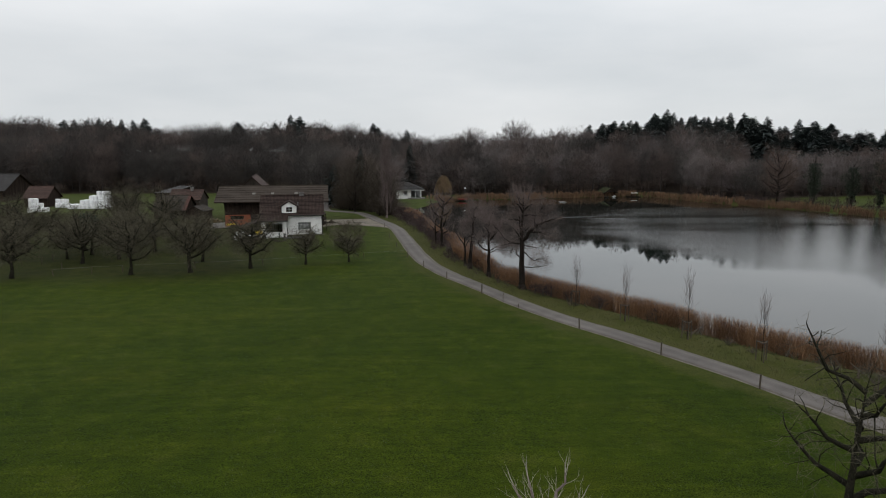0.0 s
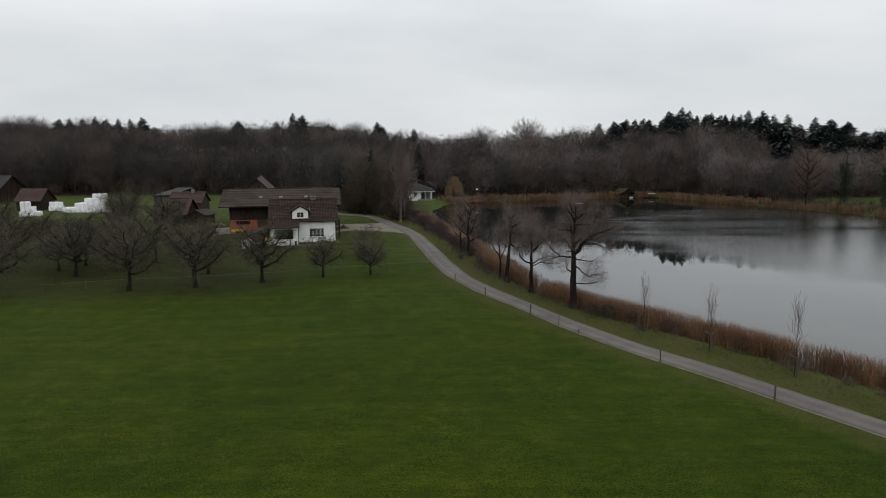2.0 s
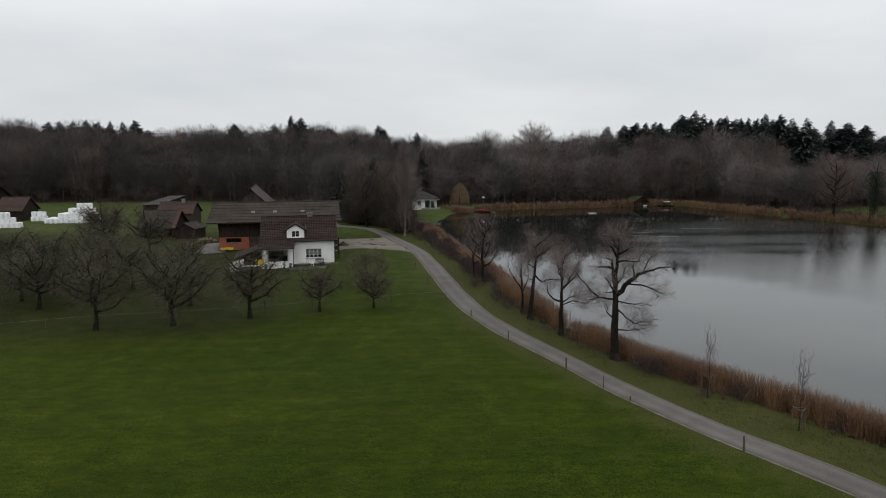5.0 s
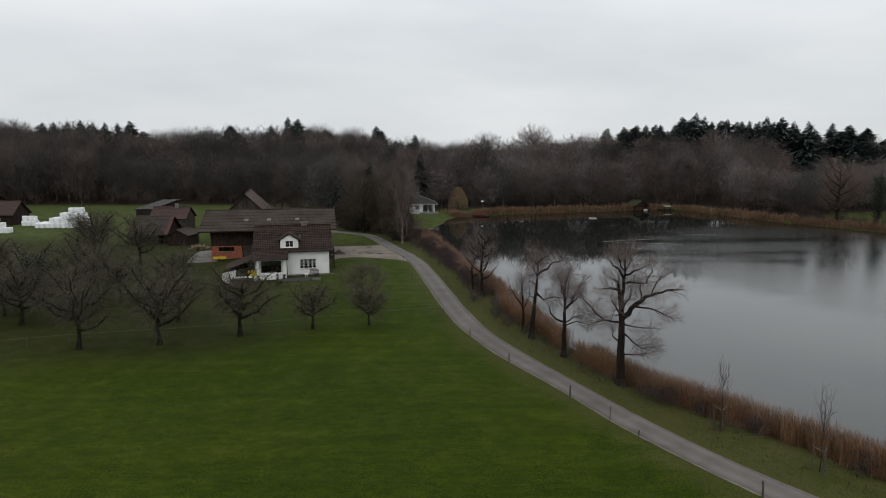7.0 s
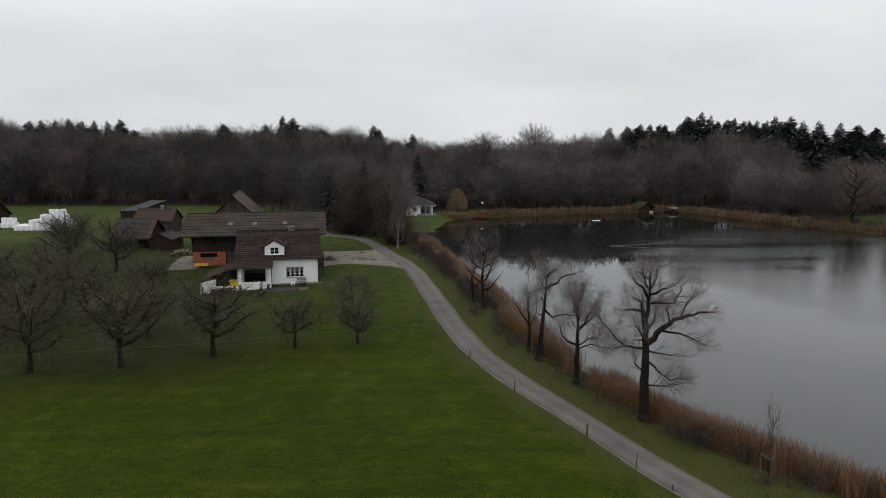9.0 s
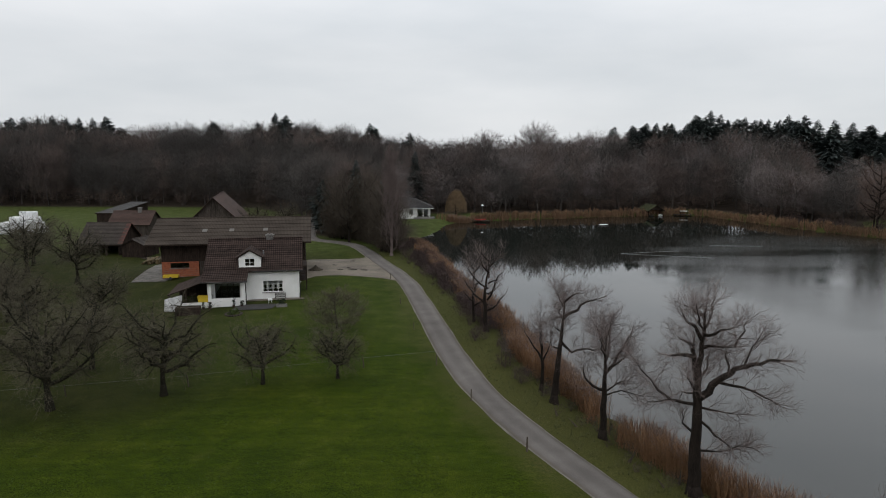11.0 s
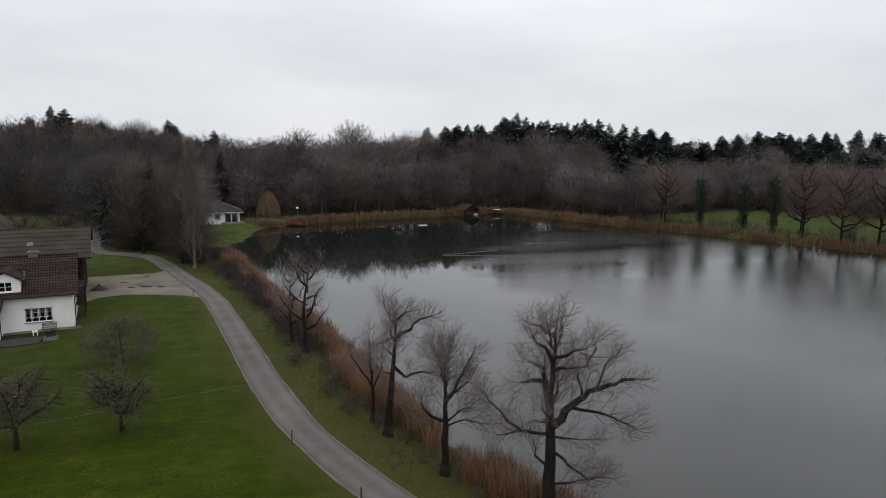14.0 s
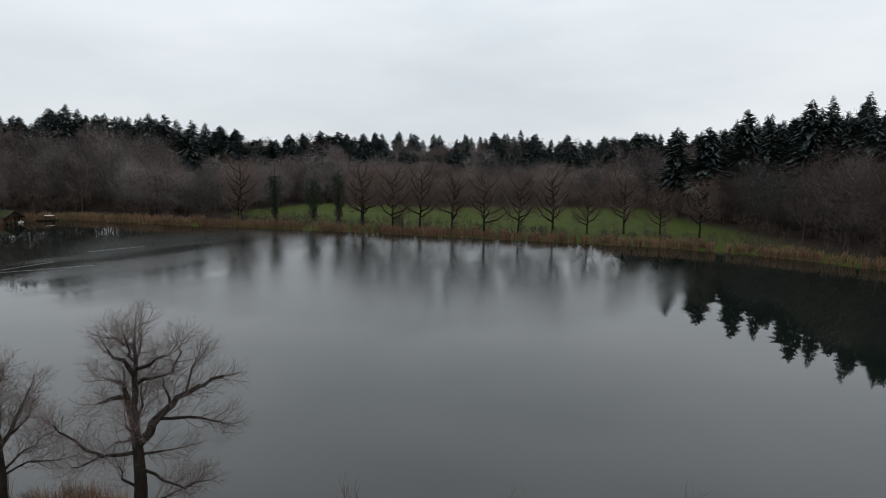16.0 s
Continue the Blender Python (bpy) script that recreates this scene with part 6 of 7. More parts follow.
def shed(name, m, length, half, eave, ridge, wall_mat, roof_mat, label, over=0.5, category="shed", open_front=False, core=0.0):
    """A plain gabled building along local x: boarded walls, gables, roof. Local y=0 is the ridge line."""
    b = thing(name, m, label, category)
    slope_ = (ridge - eave) / half

    def top(v):
        return ridge - 0.16 - abs(v) * slope_

    for u, o in ((0, -1), (length, 1)):
        g = boards(-half, half, -0.6, 0, u, 0.24, top, None, "x", o)
        part("gable_boarding", g, wall_mat, b)
        g = Geo()
        g.prism([(-half, -0.6), (half, -0.6), (half, eave - 0.17), (0, ridge - 0.17), (-half, eave - 0.17)], "x", u - (0.1 if o > 0 else 0.004), u + (0.004 if o > 0 else 0.1))
        part("gable_wall", g, M_TIMBER if core == 0 else wall_mat, b)
    for v, o in ((-half, -1), (half, 1)):
        if open_front and o < 0:
            for k in range(4):
                u = 0.2 + (length - 0.4) * k / 3
                g = Geo()
                g.box(u - 0.1, u + 0.1, v - 0.02, v + 0.16, -0.6, eave - 0.1)
                part("post", g, M_TIMBER, b)
            continue
        g = boards(0, length, -0.6, eave - 0.1, v, 0.24, None, None, "y", o)
        part("side_boards", g, wall_mat, b)
        g = Geo()
        g.box(0.01, length - 0.01, v - (0.1 if o > 0 else -0.004), v + (-0.004 if o > 0 else 0.1), -0.6, eave - 0.12)
        part("side_wall", g, M_TIMBER, b)
    roof(b, -over, length + over, -half - over, 0, half + over, eave - over * slope_, ridge, eave - over * slope_, roof_mat, None, 0.36)
    return b


def on_ground(x, y, rz=0, dz=0.0):
    return pose(x, y, ground_at(x, y) + dz, 0, 0, rz)


shed("gabled_barn", on_ground(-45.0, 161.5, 103), 17.0, 4.6, 5.2, 9.6, M_TIMBER_GREY, M_TILE_RED, "old timber barn with upright boards and a reddish tiled roof", 0.6, "barn")
shed("open_shed", on_ground(-66.0, 156.2, 3), 7.0, 4.2, 2.3, 5.3, M_TIMBER, M_TILE_OLD, "low dark timber shed with a brown roof and open front", 0.5, open_front=True)
shed("tiled_outhouse", on_ground(-71.5, 176.5, 4), 8.0, 3.6, 3.2, 5.5, M_TIMBER_GREY, M_TILE_RED, "small outhouse under a red tiled roof with a chimney", 0.4)
shed("red_roofed_shed", on_ground(-118.2, 187.6, 2), 6.4, 3.6, 2.9, 5.8, M_TIMBER, M_TILE_RED, "weathered timber shed with a patchy red tiled roof", 0.5)
shed("dark_barn", on_ground(-171, 212, 0), 33.0, 7.5, 4.0, 8.6, M_TIMBER, M_TILE_DARK, "large dark timber barn with a slate-grey roof", 0.8, "barn")
shed("implement_shed", on_ground(-55.4, 150.2, 84), 4.6, 2.1, 2.2, 3.2, M_TIMBER, M_TILE_OLD, "small dark timber lean-to beside the open shed", 0.3)
bd = thing("board_stack", on_ground(-51.6, 149.4, 30), "loose stack of pale weathered boards in the yard", "boards")
rng = np.random.default_rng(14)
for k in range(12):
    g = Geo()
    g.box(-1.5, 1.5, -0.11, 0.11, 0, 0.05)
    p = part("board", g, M_TIMBER_GREY, bd)
    p.matrix_basis = pose(rng.normal(0, 0.2), (k % 4 - 1.5) * 0.26, 0.06 * (k // 4), 0, 0, rng.normal(0, 7))
ob = thing("brick_chimney", on_ground(-66.3, 176.6, 4, 4.2), "short brick chimney on the red roof", "chimney")
g = Geo()
g.box(-0.35, 0.35, -0.3, 0.3, -0.3, 1.9)
part("shaft", g, M_CONCRETE, ob)
g = Geo()
g.box(-0.42, 0.42, -0.37, 0.37, 1.9, 2.0)
part("cap", g, M_CONCRETE, ob)

# ridge of newer red tiles along the verge of the open shed
vt = thing("verge_tiles", on_ground(-66.0, 156.2, 3), "row of newer red verge tiles on the old shed roof", "roof tiles")
for k in range(12):
    for o in (-1, 1):
        a, b = 4.5 * k / 12, 4.5 * (k + 1) / 12
        za, zb = 5.3 - a * 3.0 / 4.2 + 0.07, 5.3 - b * 3.0 / 4.2 + 0.05
        g = Geo()
        deck(g, (6.75, o * b, zb), (7.58, o * b, zb), (7.58, o * a, za), (6.75, o * a, za), 0.05)
        part("tile", g, M_RED_TILE, vt)

# long lean-to shelter
ls = thing("long_shelter", on_ground(-90, 186, 3), "long low shelter with a single dark sloping roof", "shed")
g = Geo()
deck(g, (8.5, 0, 4.0), (13, 0, 4.0), (13, 20, 5.0), (8.5, 20, 5.0), 0.15)
r = part("roof", g, M_TIMBER, ls)
slope(r, (8.5, 0, 4.0), (13, 0, 4.0), (13, 20, 5.0), (8.5, 20, 5.0), M_TILE_DARK, 0.8, 0.04)
part("side_boards", boards(0.3, 19.7, -0.5, 0, 12.6, 0.25, lambda v: 3.85 + 0.05 * v, None, "x", 1), M_TIMBER, ls)
part("back_boards", boards(8.8, 12.6, -0.5, 4.8, 19.6, 0.25, None, None, "y", 1), M_TIMBER, ls)
part("front_boards", boards(8.8, 12.6, -0.5, 3.85, 0.3, 0.25, None, None, "y", -1), M_TIMBER, ls)


def build_bungalow():
    b = thing("bungalow", pose(-19.5, 210.5, 1.2, 0, 0, 6), "white lakeside bungalow with a low grey hipped roof", "house")
    part("front_wall", wall_holes(0, 10.4, -0.5, 2.5, [(8.2, 9.4, 0.8, 2.1)], 0, 0.3), M_PLASTER, b)
    g = Geo()
    g.box(0, 0.3, 0.3, 9, -0.5, 2.5)
    g.box(0.3, 14, 8.7, 9, -0.5, 2.5)
    g.box(13.7, 14, 2.4, 8.7, -0.5, 2.5)
    part("outer_wall", g, M_PLASTER, b)
    part("recessed_wall", wall_holes(10.4, 13.7, -0.5, 2.5, [(10.7, 13.4, 0.0, 2.2)], 2.4, 2.6), M_PLASTER, b)
    g = Geo()
    g.box(10.1, 10.4, 0.3, 2.4, -0.5, 2.5)
    part("return_wall", g, M_PLASTER, b)
    window(b, 8.2, 9.4, 0.8, 2.1, 0.0, 2, 1)
    window(b, 10.7, 13.4, 0.0, 2.2, 2.4, 3, 1, False, M_TIMBER)
    for u in (12.0, 13.8):
        g = Geo()
        g.box(u - 0.09, u + 0.09, 0.05, 0.23, -0.5, 2.5)
        part("veranda_post", g, M_FRAME, b)
    e, zr, ze = 0.8, 4.9, 2.5
    a = [(-e, -e, ze), (14 + e, -e, ze), (14 + e, 9 + e, ze), (-e, 9 + e, ze)]
    p, q = (4.6, 4.5, zr), (9.4, 4.5, zr)
    g = Geo()
    g.box(-e + 0.05, 14 + e - 0.05, -e + 0.05, 9 + e - 0.05, ze - 0.16, ze - 0.02)
    r = part("roof", g, M_FRAME, b)
    slope(r, a[0], a[1], q, p, M_TILE_DARK, 0.4)
    slope(r, a[2], a[3], p, q, M_TILE_DARK, 0.4)
    slope(r, a[1], a[2], q, q, M_TILE_DARK, 0.4)
    slope(r, a[3], a[0], p, p, M_TILE_DARK, 0.4)
    g = Geo()
    g.box(9.5, 15.0, -1.6, 2.3, -0.5, 0.0)
    part("terrace", g, M_CONCRETE, b)


build_bungalow()


def build_boathouse():
    b = thing("boathouse", pose(57.4, 230.2, 0.2, 0, 0, 14) @ Matrix.Scale(0.8, 4), "dark timber boathouse with a mossy roof open to the lake", "boathouse")
    for k in range(2):
        g = boards(0.2, 6.8, -0.9, 1.9, 0.0 if k == 0 else 5.6, 0.22, None, None, "x", -1 if k == 0 else 1)
        part("side_boards", g, M_TIMBER, b)
        g = Geo()
        g.box(0.004 if k == 0 else 5.5, 0.1 if k == 0 else 5.596, 0.2, 6.8, -0.9, 1.88)
        part("side_wall", g, M_TIMBER, b)
    g = boards(0, 5.6, -0.3, 0, 6.8, 0.22, lambda u: 1.85 + 1.75 * (1 - abs(u - 2.8) / 2.8), None, "y", 1)
    part("back_boards", g, M_TIMBER, b)
    g = Geo()
    g.prism([(0.3, 1.9), (5.3, 1.9), (2.8, 3.45)], "y", 0.1, 0.2)
    part("front_gable", g, M_TIMBER, b)
    for u in (0.1, 5.5):
        g = Geo()
        g.box(u - 0.1, u + 0.1, 0.1, 0.3, -1.1, 1.95)
        part("post", g, M_TIMBER, b)
    g = Geo()
    for s in (-1, 1):
        e = 2.8 + s * 3.5
        deck(g, (e, -0.6, 1.55), (e, 7.4, 1.55), (2.8, 7.4, 3.75), (2.8, -0.6, 3.75), 0.1)
    r = part("roof", g, M_TIMBER, b)
    for s in (-1, 1):
        e = 2.8 + s * 3.5
        slope(r, (e, -0.6, 1.55), (e, 7.4, 1.55), (2.8, 7.4, 3.75), (2.8, -0.6, 3.75), M_MOSS, 0.4)


build_boathouse()


def rowing_boat(m, hull_mat, label):
    """A small open boat: a hull with a keel line, gunwale and thwarts."""
    b = thing("rowing_boat", m, label, "boat", "small boats")
    g = Geo()
    n, rings = 13, []
    for k in range(n):
        t = k / (n - 1)
        w = 0.68 * math.sin(math.pi * min(1, 0.16 + 0.84 * t)) ** 0.6 if t < 0.999 else 0.02
        rise = 0.12 * (2 * t - 1) ** 2 + (0.1 * t ** 3)
        x = -1.9 + 3.8 * t
        ring = []
        for s in np.linspace(-1, 1, 9):
            ring.append((x, w * s, -0.16 + rise + 0.42 * abs(s) ** 2.2))
        for s in np.linspace(1, -1, 9):
            ring.append((x, (w - 0.05) * s, -0.10 + rise + 0.40 * abs(s) ** 2.2))
        rings.append([len(g.v) + i for i in range(len(ring))])
        g.v += ring
    for a, c in zip(rings, rings[1:]):
        for i in range(18):
            j = (i + 1) % 18
            g.f.append((a[i], a[j], c[j], c[i]))
            g.m.append(0)
    for ring in (rings[0], rings[-1]):
        for i in range(8):
            g.f.append((ring[i], ring[i + 1], ring[16 - i], ring[17 - i]))
            g.m.append(0)
    part("hull", g, hull_mat, b, smooth=True)
    for x in (-0.9, 0.4):
        g = Geo()
        g.box(x - 0.13, x + 0.13, -0.55, 0.55, 0.12, 0.15)
        part("thwart", g, M_TIMBER_GREY, b)
    return b


rowing_boat(pose(60.6, 229.6, 0.06, 0, 0, 70), M_SHEET, "white rowing boat moored before the boathouse")
rowing_boat(pose(58.2, 230.6, 0.06, 0, 0, 78), M_DARK, "dark rowing boat moored before the boathouse")


rowing_boat(pose(7.6, 212.0, 0.50, 0, 0, -6) @ Matrix.Scale(0.75, 4), M_RED, "small faded red boat lying on the jetty")


def jetty(m, length, width, label, rail=False):
    j = thing("jetty", m, label, "jetty", "jetties")
    n = int(length / 0.2)
    for k in range(n):
        g = Geo()
        g.box(k * 0.2 + 0.01, k * 0.2 + 0.19, 0, width, 0.30, 0.34)
        part("plank", g, M_TIMBER_GREY, j)
    for v in (0.15, width - 0.25):
        g = Geo()
        g.box(0, length, v, v + 0.1, 0.16, 0.298)
        part("beam", g, M_TIMBER, j)
    for u in np.arange(0.4, length, 1.8):
        for v in (0.1, width - 0.1):
            g = Geo()
            g.tube([Vector((u, v, -1.3)), Vector((u, v, 0.28 if not rail else 1.1))], [0.07, 0.07], 7)
            part("pile", g, M_TIMBER, j)
    return j


jetty(pose(65.5, 232.0, 0, 0, 0, -4), 5.0, 1.8, "short plank jetty on piles beside the boathouse")
jetty(pose(4.6, 211.6, 0, 0, 0, -6), 5.6, 1.7, "low plank jetty on piles below the lawn")
jetty(pose(110.2, 160.3, 0, 0, 0, -72), 3.2, 1.4, "small plank landing stage at the reed edge")
# covered bench on the boathouse jetty
bn = thing("shelter_table", pose(68.3, 232.5, 0.34, 0, 0, -4), "small pale-topped wooden stand on the jetty", "table")
g = Geo()
g.box(-1.1, 1.1, -0.5, 0.5, 0.95, 1.03)
part("top", g, M_FRAME, bn)
for u in (-1, 1):
    for v in (-0.4, 0.4):
        g = Geo()
        g.box(u - 0.05, u + 0.05, v - 0.05, v + 0.05, 0, 0.95)
        part("leg", g, M_TIMBER, bn)
raft = thing("floating_raft", pose(39, 206.4, 0, 0, 0, 5), "low pale floating raft out on the water", "raft")
for k in range(9):
    g = Geo()
    g.box(-1.0 + k * 0.23, -0.79 + k * 0.23, -0.9, 0.9, 0.14, 0.18)
    part("plank", g, M_CURTAIN, raft)
for v in (-0.6, 0.6):
    g = Geo()
    g.tube([Vector((-1.0, v, 0.02)), Vector((1.05, v, 0.02))], [0.12, 0.12], 10)
    part("float", g, M_TIMBER, raft)
# two floating booms that meet in a point, and a shorter one beyond
M_BOOM = surface("pale_float_line", (0.10, 0.105, 0.105), (0.24, 0.245, 0.245), 1.5, 0.6, 0.0, 5)
for line in ([(31.9, 160.2), (37.3, 162.0), (44.0, 163.9)], [(31.9, 160.1), (39.5, 157.9), (47.2, 156.1)], [(52.6, 171.3), (57.5, 171.3), (63.0, 170.9)]):
    g = Geo()
    pts = [Vector((x, y, 0.01)) for x, y in smooth_line(line, 0.8)]
    g.tube(pts, [0.03] * len(pts), 6)
    boom = new("floating_boom", g.mesh("floating_boom", [M_BOOM], True))
    tagged(boom, "thin pale line of floats lying on the lake", "boom", "floating booms")
# lamp post with a pale shade by the lawn
lp = thing("garden_lamp", on_ground(8.5, 219.8), "slim garden lamp with a pale shade", "lamp")
g = Geo()
g.tube([Vector((0, 0, -0.3)), Vector((0, 0, 2.6))], [0.05, 0.04], 8)
part("pole", g, M_METAL, lp)
g = Geo()
g.tube([Vector((0, 0, 2.6)), Vector((0, 0, 2.76)), Vector((0, 0, 2.9))], [0.42, 0.3, 0.05], 12)
part("shade", g, M_FRAME, lp)

# ---- yard ----
def laid(name, outline, mat, label, category, lift=0.03):
    """A flat piece laid on the ground inside an outline, following its height."""
    line = smooth_line(outline, 1.2, True)
    x0, y0 = line.min(0)
    x1, y1 = line.max(0)
    bm = bmesh.new()
    ring = [bm.verts.new((x, y, 0)) for x, y in line]
    bm.faces.new(ring)
    bmesh.ops.triangulate(bm, faces=bm.faces[:])
    for _ in range(2):
        bmesh.ops.subdivide_edges(bm, edges=[e for e in bm.edges if e.calc_length() > 2.0], cuts=1)
        bmesh.ops.triangulate(bm, faces=bm.faces[:])
    co = np.array([v.co[:2] for v in bm.verts])
    zs = ground_z(co[:, 0], co[:, 1])
    for v, z in zip(bm.verts, zs):
        v.co.z = z + lift
    bmesh.ops.recalc_face_normals(bm, faces=bm.faces[:])
    if sum(f.normal.z for f in bm.faces) < 0:
        bmesh.ops.reverse_faces(bm, faces=bm.faces[:])
    me = bpy.data.meshes.new(name)
    bm.to_mesh(me)
    bm.free()
    me.materials.append(mat)
    return tagged(new(name, me), label, category, kind="structure")


laid("yard", [(-24.5, 146), (-20.5, 146.8), (-17.5, 147), (-15.4, 147.8), (-13.8, 150), (-12.4, 147), (-11, 141.5), (-8.4, 132.8), (-6.7, 126.6), (-7.6, 127.6), (-9.5, 128.8), (-12.5, 129.3), (-16.1, 129.3), (-18.9, 128.2), (-20, 126.2), (-23, 127), (-26, 130), (-26.5, 140)], M_GRAVEL, "pale gravel farmyard with dark wet patches", "yard", 0.035)
M_APRON = surface("muddy_concrete", (0.045, 0.038, 0.032), (0.19, 0.175, 0.16), 0.8, 0.9, 0.3, 9)
laid("concrete_apron", [(-43.4, 124.6), (-41.5, 124.2), (-38.2, 123.4), (-38.4, 126), (-39.6, 131), (-42.6, 138), (-45.6, 143), (-47.4, 142), (-47.0, 139)], M_APRON, "stained concrete apron beside the barn", "paving", 0.05)
laid("patio", [(-24.6, 109.2), (-20.2, 109.9), (-19.9, 111.9), (-24.3, 111.2)], M_TILE_DARK, "dark slab patio on the lawn before the house", "paving", 0.06)
M_PUDDLE = surface("wet_gravel", (0.035, 0.032, 0.028), (0.07, 0.064, 0.056), 1.0, 0.2, 0.1, 8)
for x, y, a, b in ((-14.7, 135.0, 0.8, 0.5), (-12.9, 134.6, 0.6, 0.4), (-16.5, 134.5, 0.5, 0.35), (-18.2, 139.1, 0.5, 0.35), (-16.2, 144.3, 0.5, 0.35), (-15.6, 136.4, 0.35, 0.3)):
    laid("puddle", [(x + a * math.cos(t) * (1 + 0.25 * math.sin(3 * t + x)), y + b * math.sin(t)) for t in np.linspace(0, 6.28, 9)[:-1]], M_PUDDLE, "dark wet patch in the gravel yard", "puddle", 0.05)

# wrapped bales, stacked in piles
g = Geo()
pts = []
n = 20
for z, r in ((0, 0.50), (0.04, 0.6), (0.3, 0.63), (0.9, 0.63), (1.16, 0.6), (1.2, 0.5)):
    pts.append((z, r))
g.tube([Vector((0, 0, z)) for z, r in pts], [r for z, r in pts], n)
g.f.append(tuple(range(n - 1, -1, -1)))
g.m.append(0)
bale_mesh = g.mesh("wrapped_bale", [M_WRAP], False)
rng = np.random.default_rng(77)


def bale(x, y, z, turn):
    ob = new("wrapped_bale", bale_mesh)
    ob.matrix_basis = pose(x, y, z, rng.normal(0, 1.5), rng.normal(0, 1.5), turn)
    return tagged(ob, "white film-wrapped round bale in a stacked pile", "bale", "wrapped bales")


def pile(x, y, counts, rows, turn, shift=0.0):
    """A stepped stack; shift moves each level sideways, so that one end rises steeply."""
    c, s = math.cos(radians(turn)), math.sin(radians(turn))
    z0 = ground_at(x, y)
    for lvl, n in enumerate(counts):
        for r in range(max(1, rows - lvl)):
            for k in range(n):
                u = (k - (n - 1) / 2) * 1.24 + rng.normal(0, 0.06) + shift * (counts[0] - n) * 0.62
                v = (r - (max(1, rows - lvl) - 1) / 2) * 1.24 + rng.normal(0, 0.06)
                bale(x + u * c - v * s, y + u * s + v * c, z0 + lvl * 1.21, rng.uniform(0, 90))


pile(-104.8, 169.5, (4, 3, 2), 2, 8, -0.9)
pile(-107.0, 184.0, (3, 3), 2, 4)
pile(-96.2, 180.5, (10, 7, 5, 3), 4, 4, 0.75)

# ---- things round the house ----
def at_house(u, v, z=None):
    p = FARM @ Vector((u, v, 0))
    return pose(p.x, p.y, ground_at(p.x, p.y) if z is None else z, 0, 0, 12)


cr = thing("yellow_crate", at_house(-10.75, -2.0), "bright yellow plastic crate behind the low wall", "crate")
g = Geo()
g.box(-0.55, 0.55, -0.35, 0.35, 0, 0.08)
for a in ((-0.55, 0.55, -0.35, -0.30), (-0.55, 0.55, 0.30, 0.35), (-0.55, -0.50, -0.30, 0.30), (0.50, 0.55, -0.30, 0.30)):
    g.box(*a, 0.08, 1.3)
part("body", g, M_YELLOW, cr)
g = Geo()
for a in ((-0.6, 0.6, -0.4, -0.35), (-0.6, 0.6, 0.35, 0.4), (-0.6, -0.55, -0.35, 0.35), (0.55, 0.6, -0.35, 0.35)):
    g.box(*a, 1.18, 1.3)
part("rim", g, M_YELLOW, cr)
tp = thing("white_tarpaulin", at_house(-13.9, -2.6), "crumpled white tarpaulin hung at the lean-to", "tarpaulin")
g = Geo()
rng = np.random.default_rng(21)
nu, nv = 12, 9
for j in range(nv):
    for i in range(nu):
        u, w = i / (nu - 1), j / (nv - 1)
        g.v.append(((u - 0.5) * 1.9, -0.5 * (1 - w) + 0.12 * math.sin(u * 13 + w * 4) + rng.normal(0, 0.03), 1.75 * w * (0.75 + 0.25 * u)))
for j in range(nv - 1):
    for i in range(nu - 1):
        k = j * nu + i
        g.f.append((k, k + 1, k + 1 + nu, k + nu))
        g.m.append(0)
sheet = part("sheet", g, M_SHEET, tp, smooth=True)
sheet.modifiers.new("thickness", "SOLIDIFY").thickness = 0.03
pl = thing("planter_box", at_house(-12.0, -4.6), "dark timber raised planter on the lawn", "planter")
for a in ((-1.3, 1.3, -0.55, -0.47), (-1.3, 1.3, 0.47, 0.55), (-1.3, -1.22, -0.47, 0.47), (1.22, 1.3, -0.47, 0.47)):
    g = Geo()
    g.box(*a, -0.05, 0.85)
    part("side_board", g, M_TIMBER, pl)
g = Geo()
g.box(-1.22, 1.22, -0.47, 0.47, 0, 0.74)
part("soil", g, M_SOIL, pl)
rg = thing("round_flower_bed", at_house(-7.0, -6.0), "round planted bed edged with pale stones", "flower bed")
for k in range(16):
    a = k * 6.283 / 16
    g = Geo()
    c, s = math.cos(a) * 0.85, math.sin(a) * 0.85
    g.tube([Vector((c, s, -0.05)), Vector((c, s, 0.06)), Vector((c, s, 0.13))], [0.15, 0.16, 0.09], 7)
    part("stone", g, M_TILE_OLD, rg)
g = Geo()
leafy(g, np.random.default_rng(3), 90, lambda r: (r.normal(0, 0.28), r.normal(0, 0.28), r.uniform(0.02, 0.45)), 0.12)
part("plants", g, M_GRASS_TUFT, rg)
# soil heap in the yard and a rounded bush by the house
g = Geo()
for k in range(26):
    a, r = k * 2.4, 0.9 * math.sqrt(k / 26)
    z = 0.75 * (1 - r)
    g.tube([Vector((math.cos(a) * r * 0.9, math.sin(a) * r * 0.6, -0.1)), Vector((math.cos(a) * r, math.sin(a) * r * 0.7, z * 0.6)), Vector((math.cos(a) * r * 0.8, math.sin(a) * r * 0.6, z + 0.08))], [0.4, 0.3, 0.05], 6)
heap = new("soil_heap", g.mesh("soil_heap", [M_SOIL], True))
heap.matrix_basis = Matrix.Translation((-20.0, 133.5, ground_at(-20.0, 133.5)))
tagged(heap, "dark heap of soil at the edge of the yard", "heap")
bush = thing("garden_bush", Matrix.Translation((-11.6, 103.6, ground_at(-11.6, 103.6))), "large rounded leafless bush on the lawn beside the house", "bush")
v, f, m = bare_template(np.random.default_rng(140), 5.0, 3.9, 5200, 0.017, 0.05)
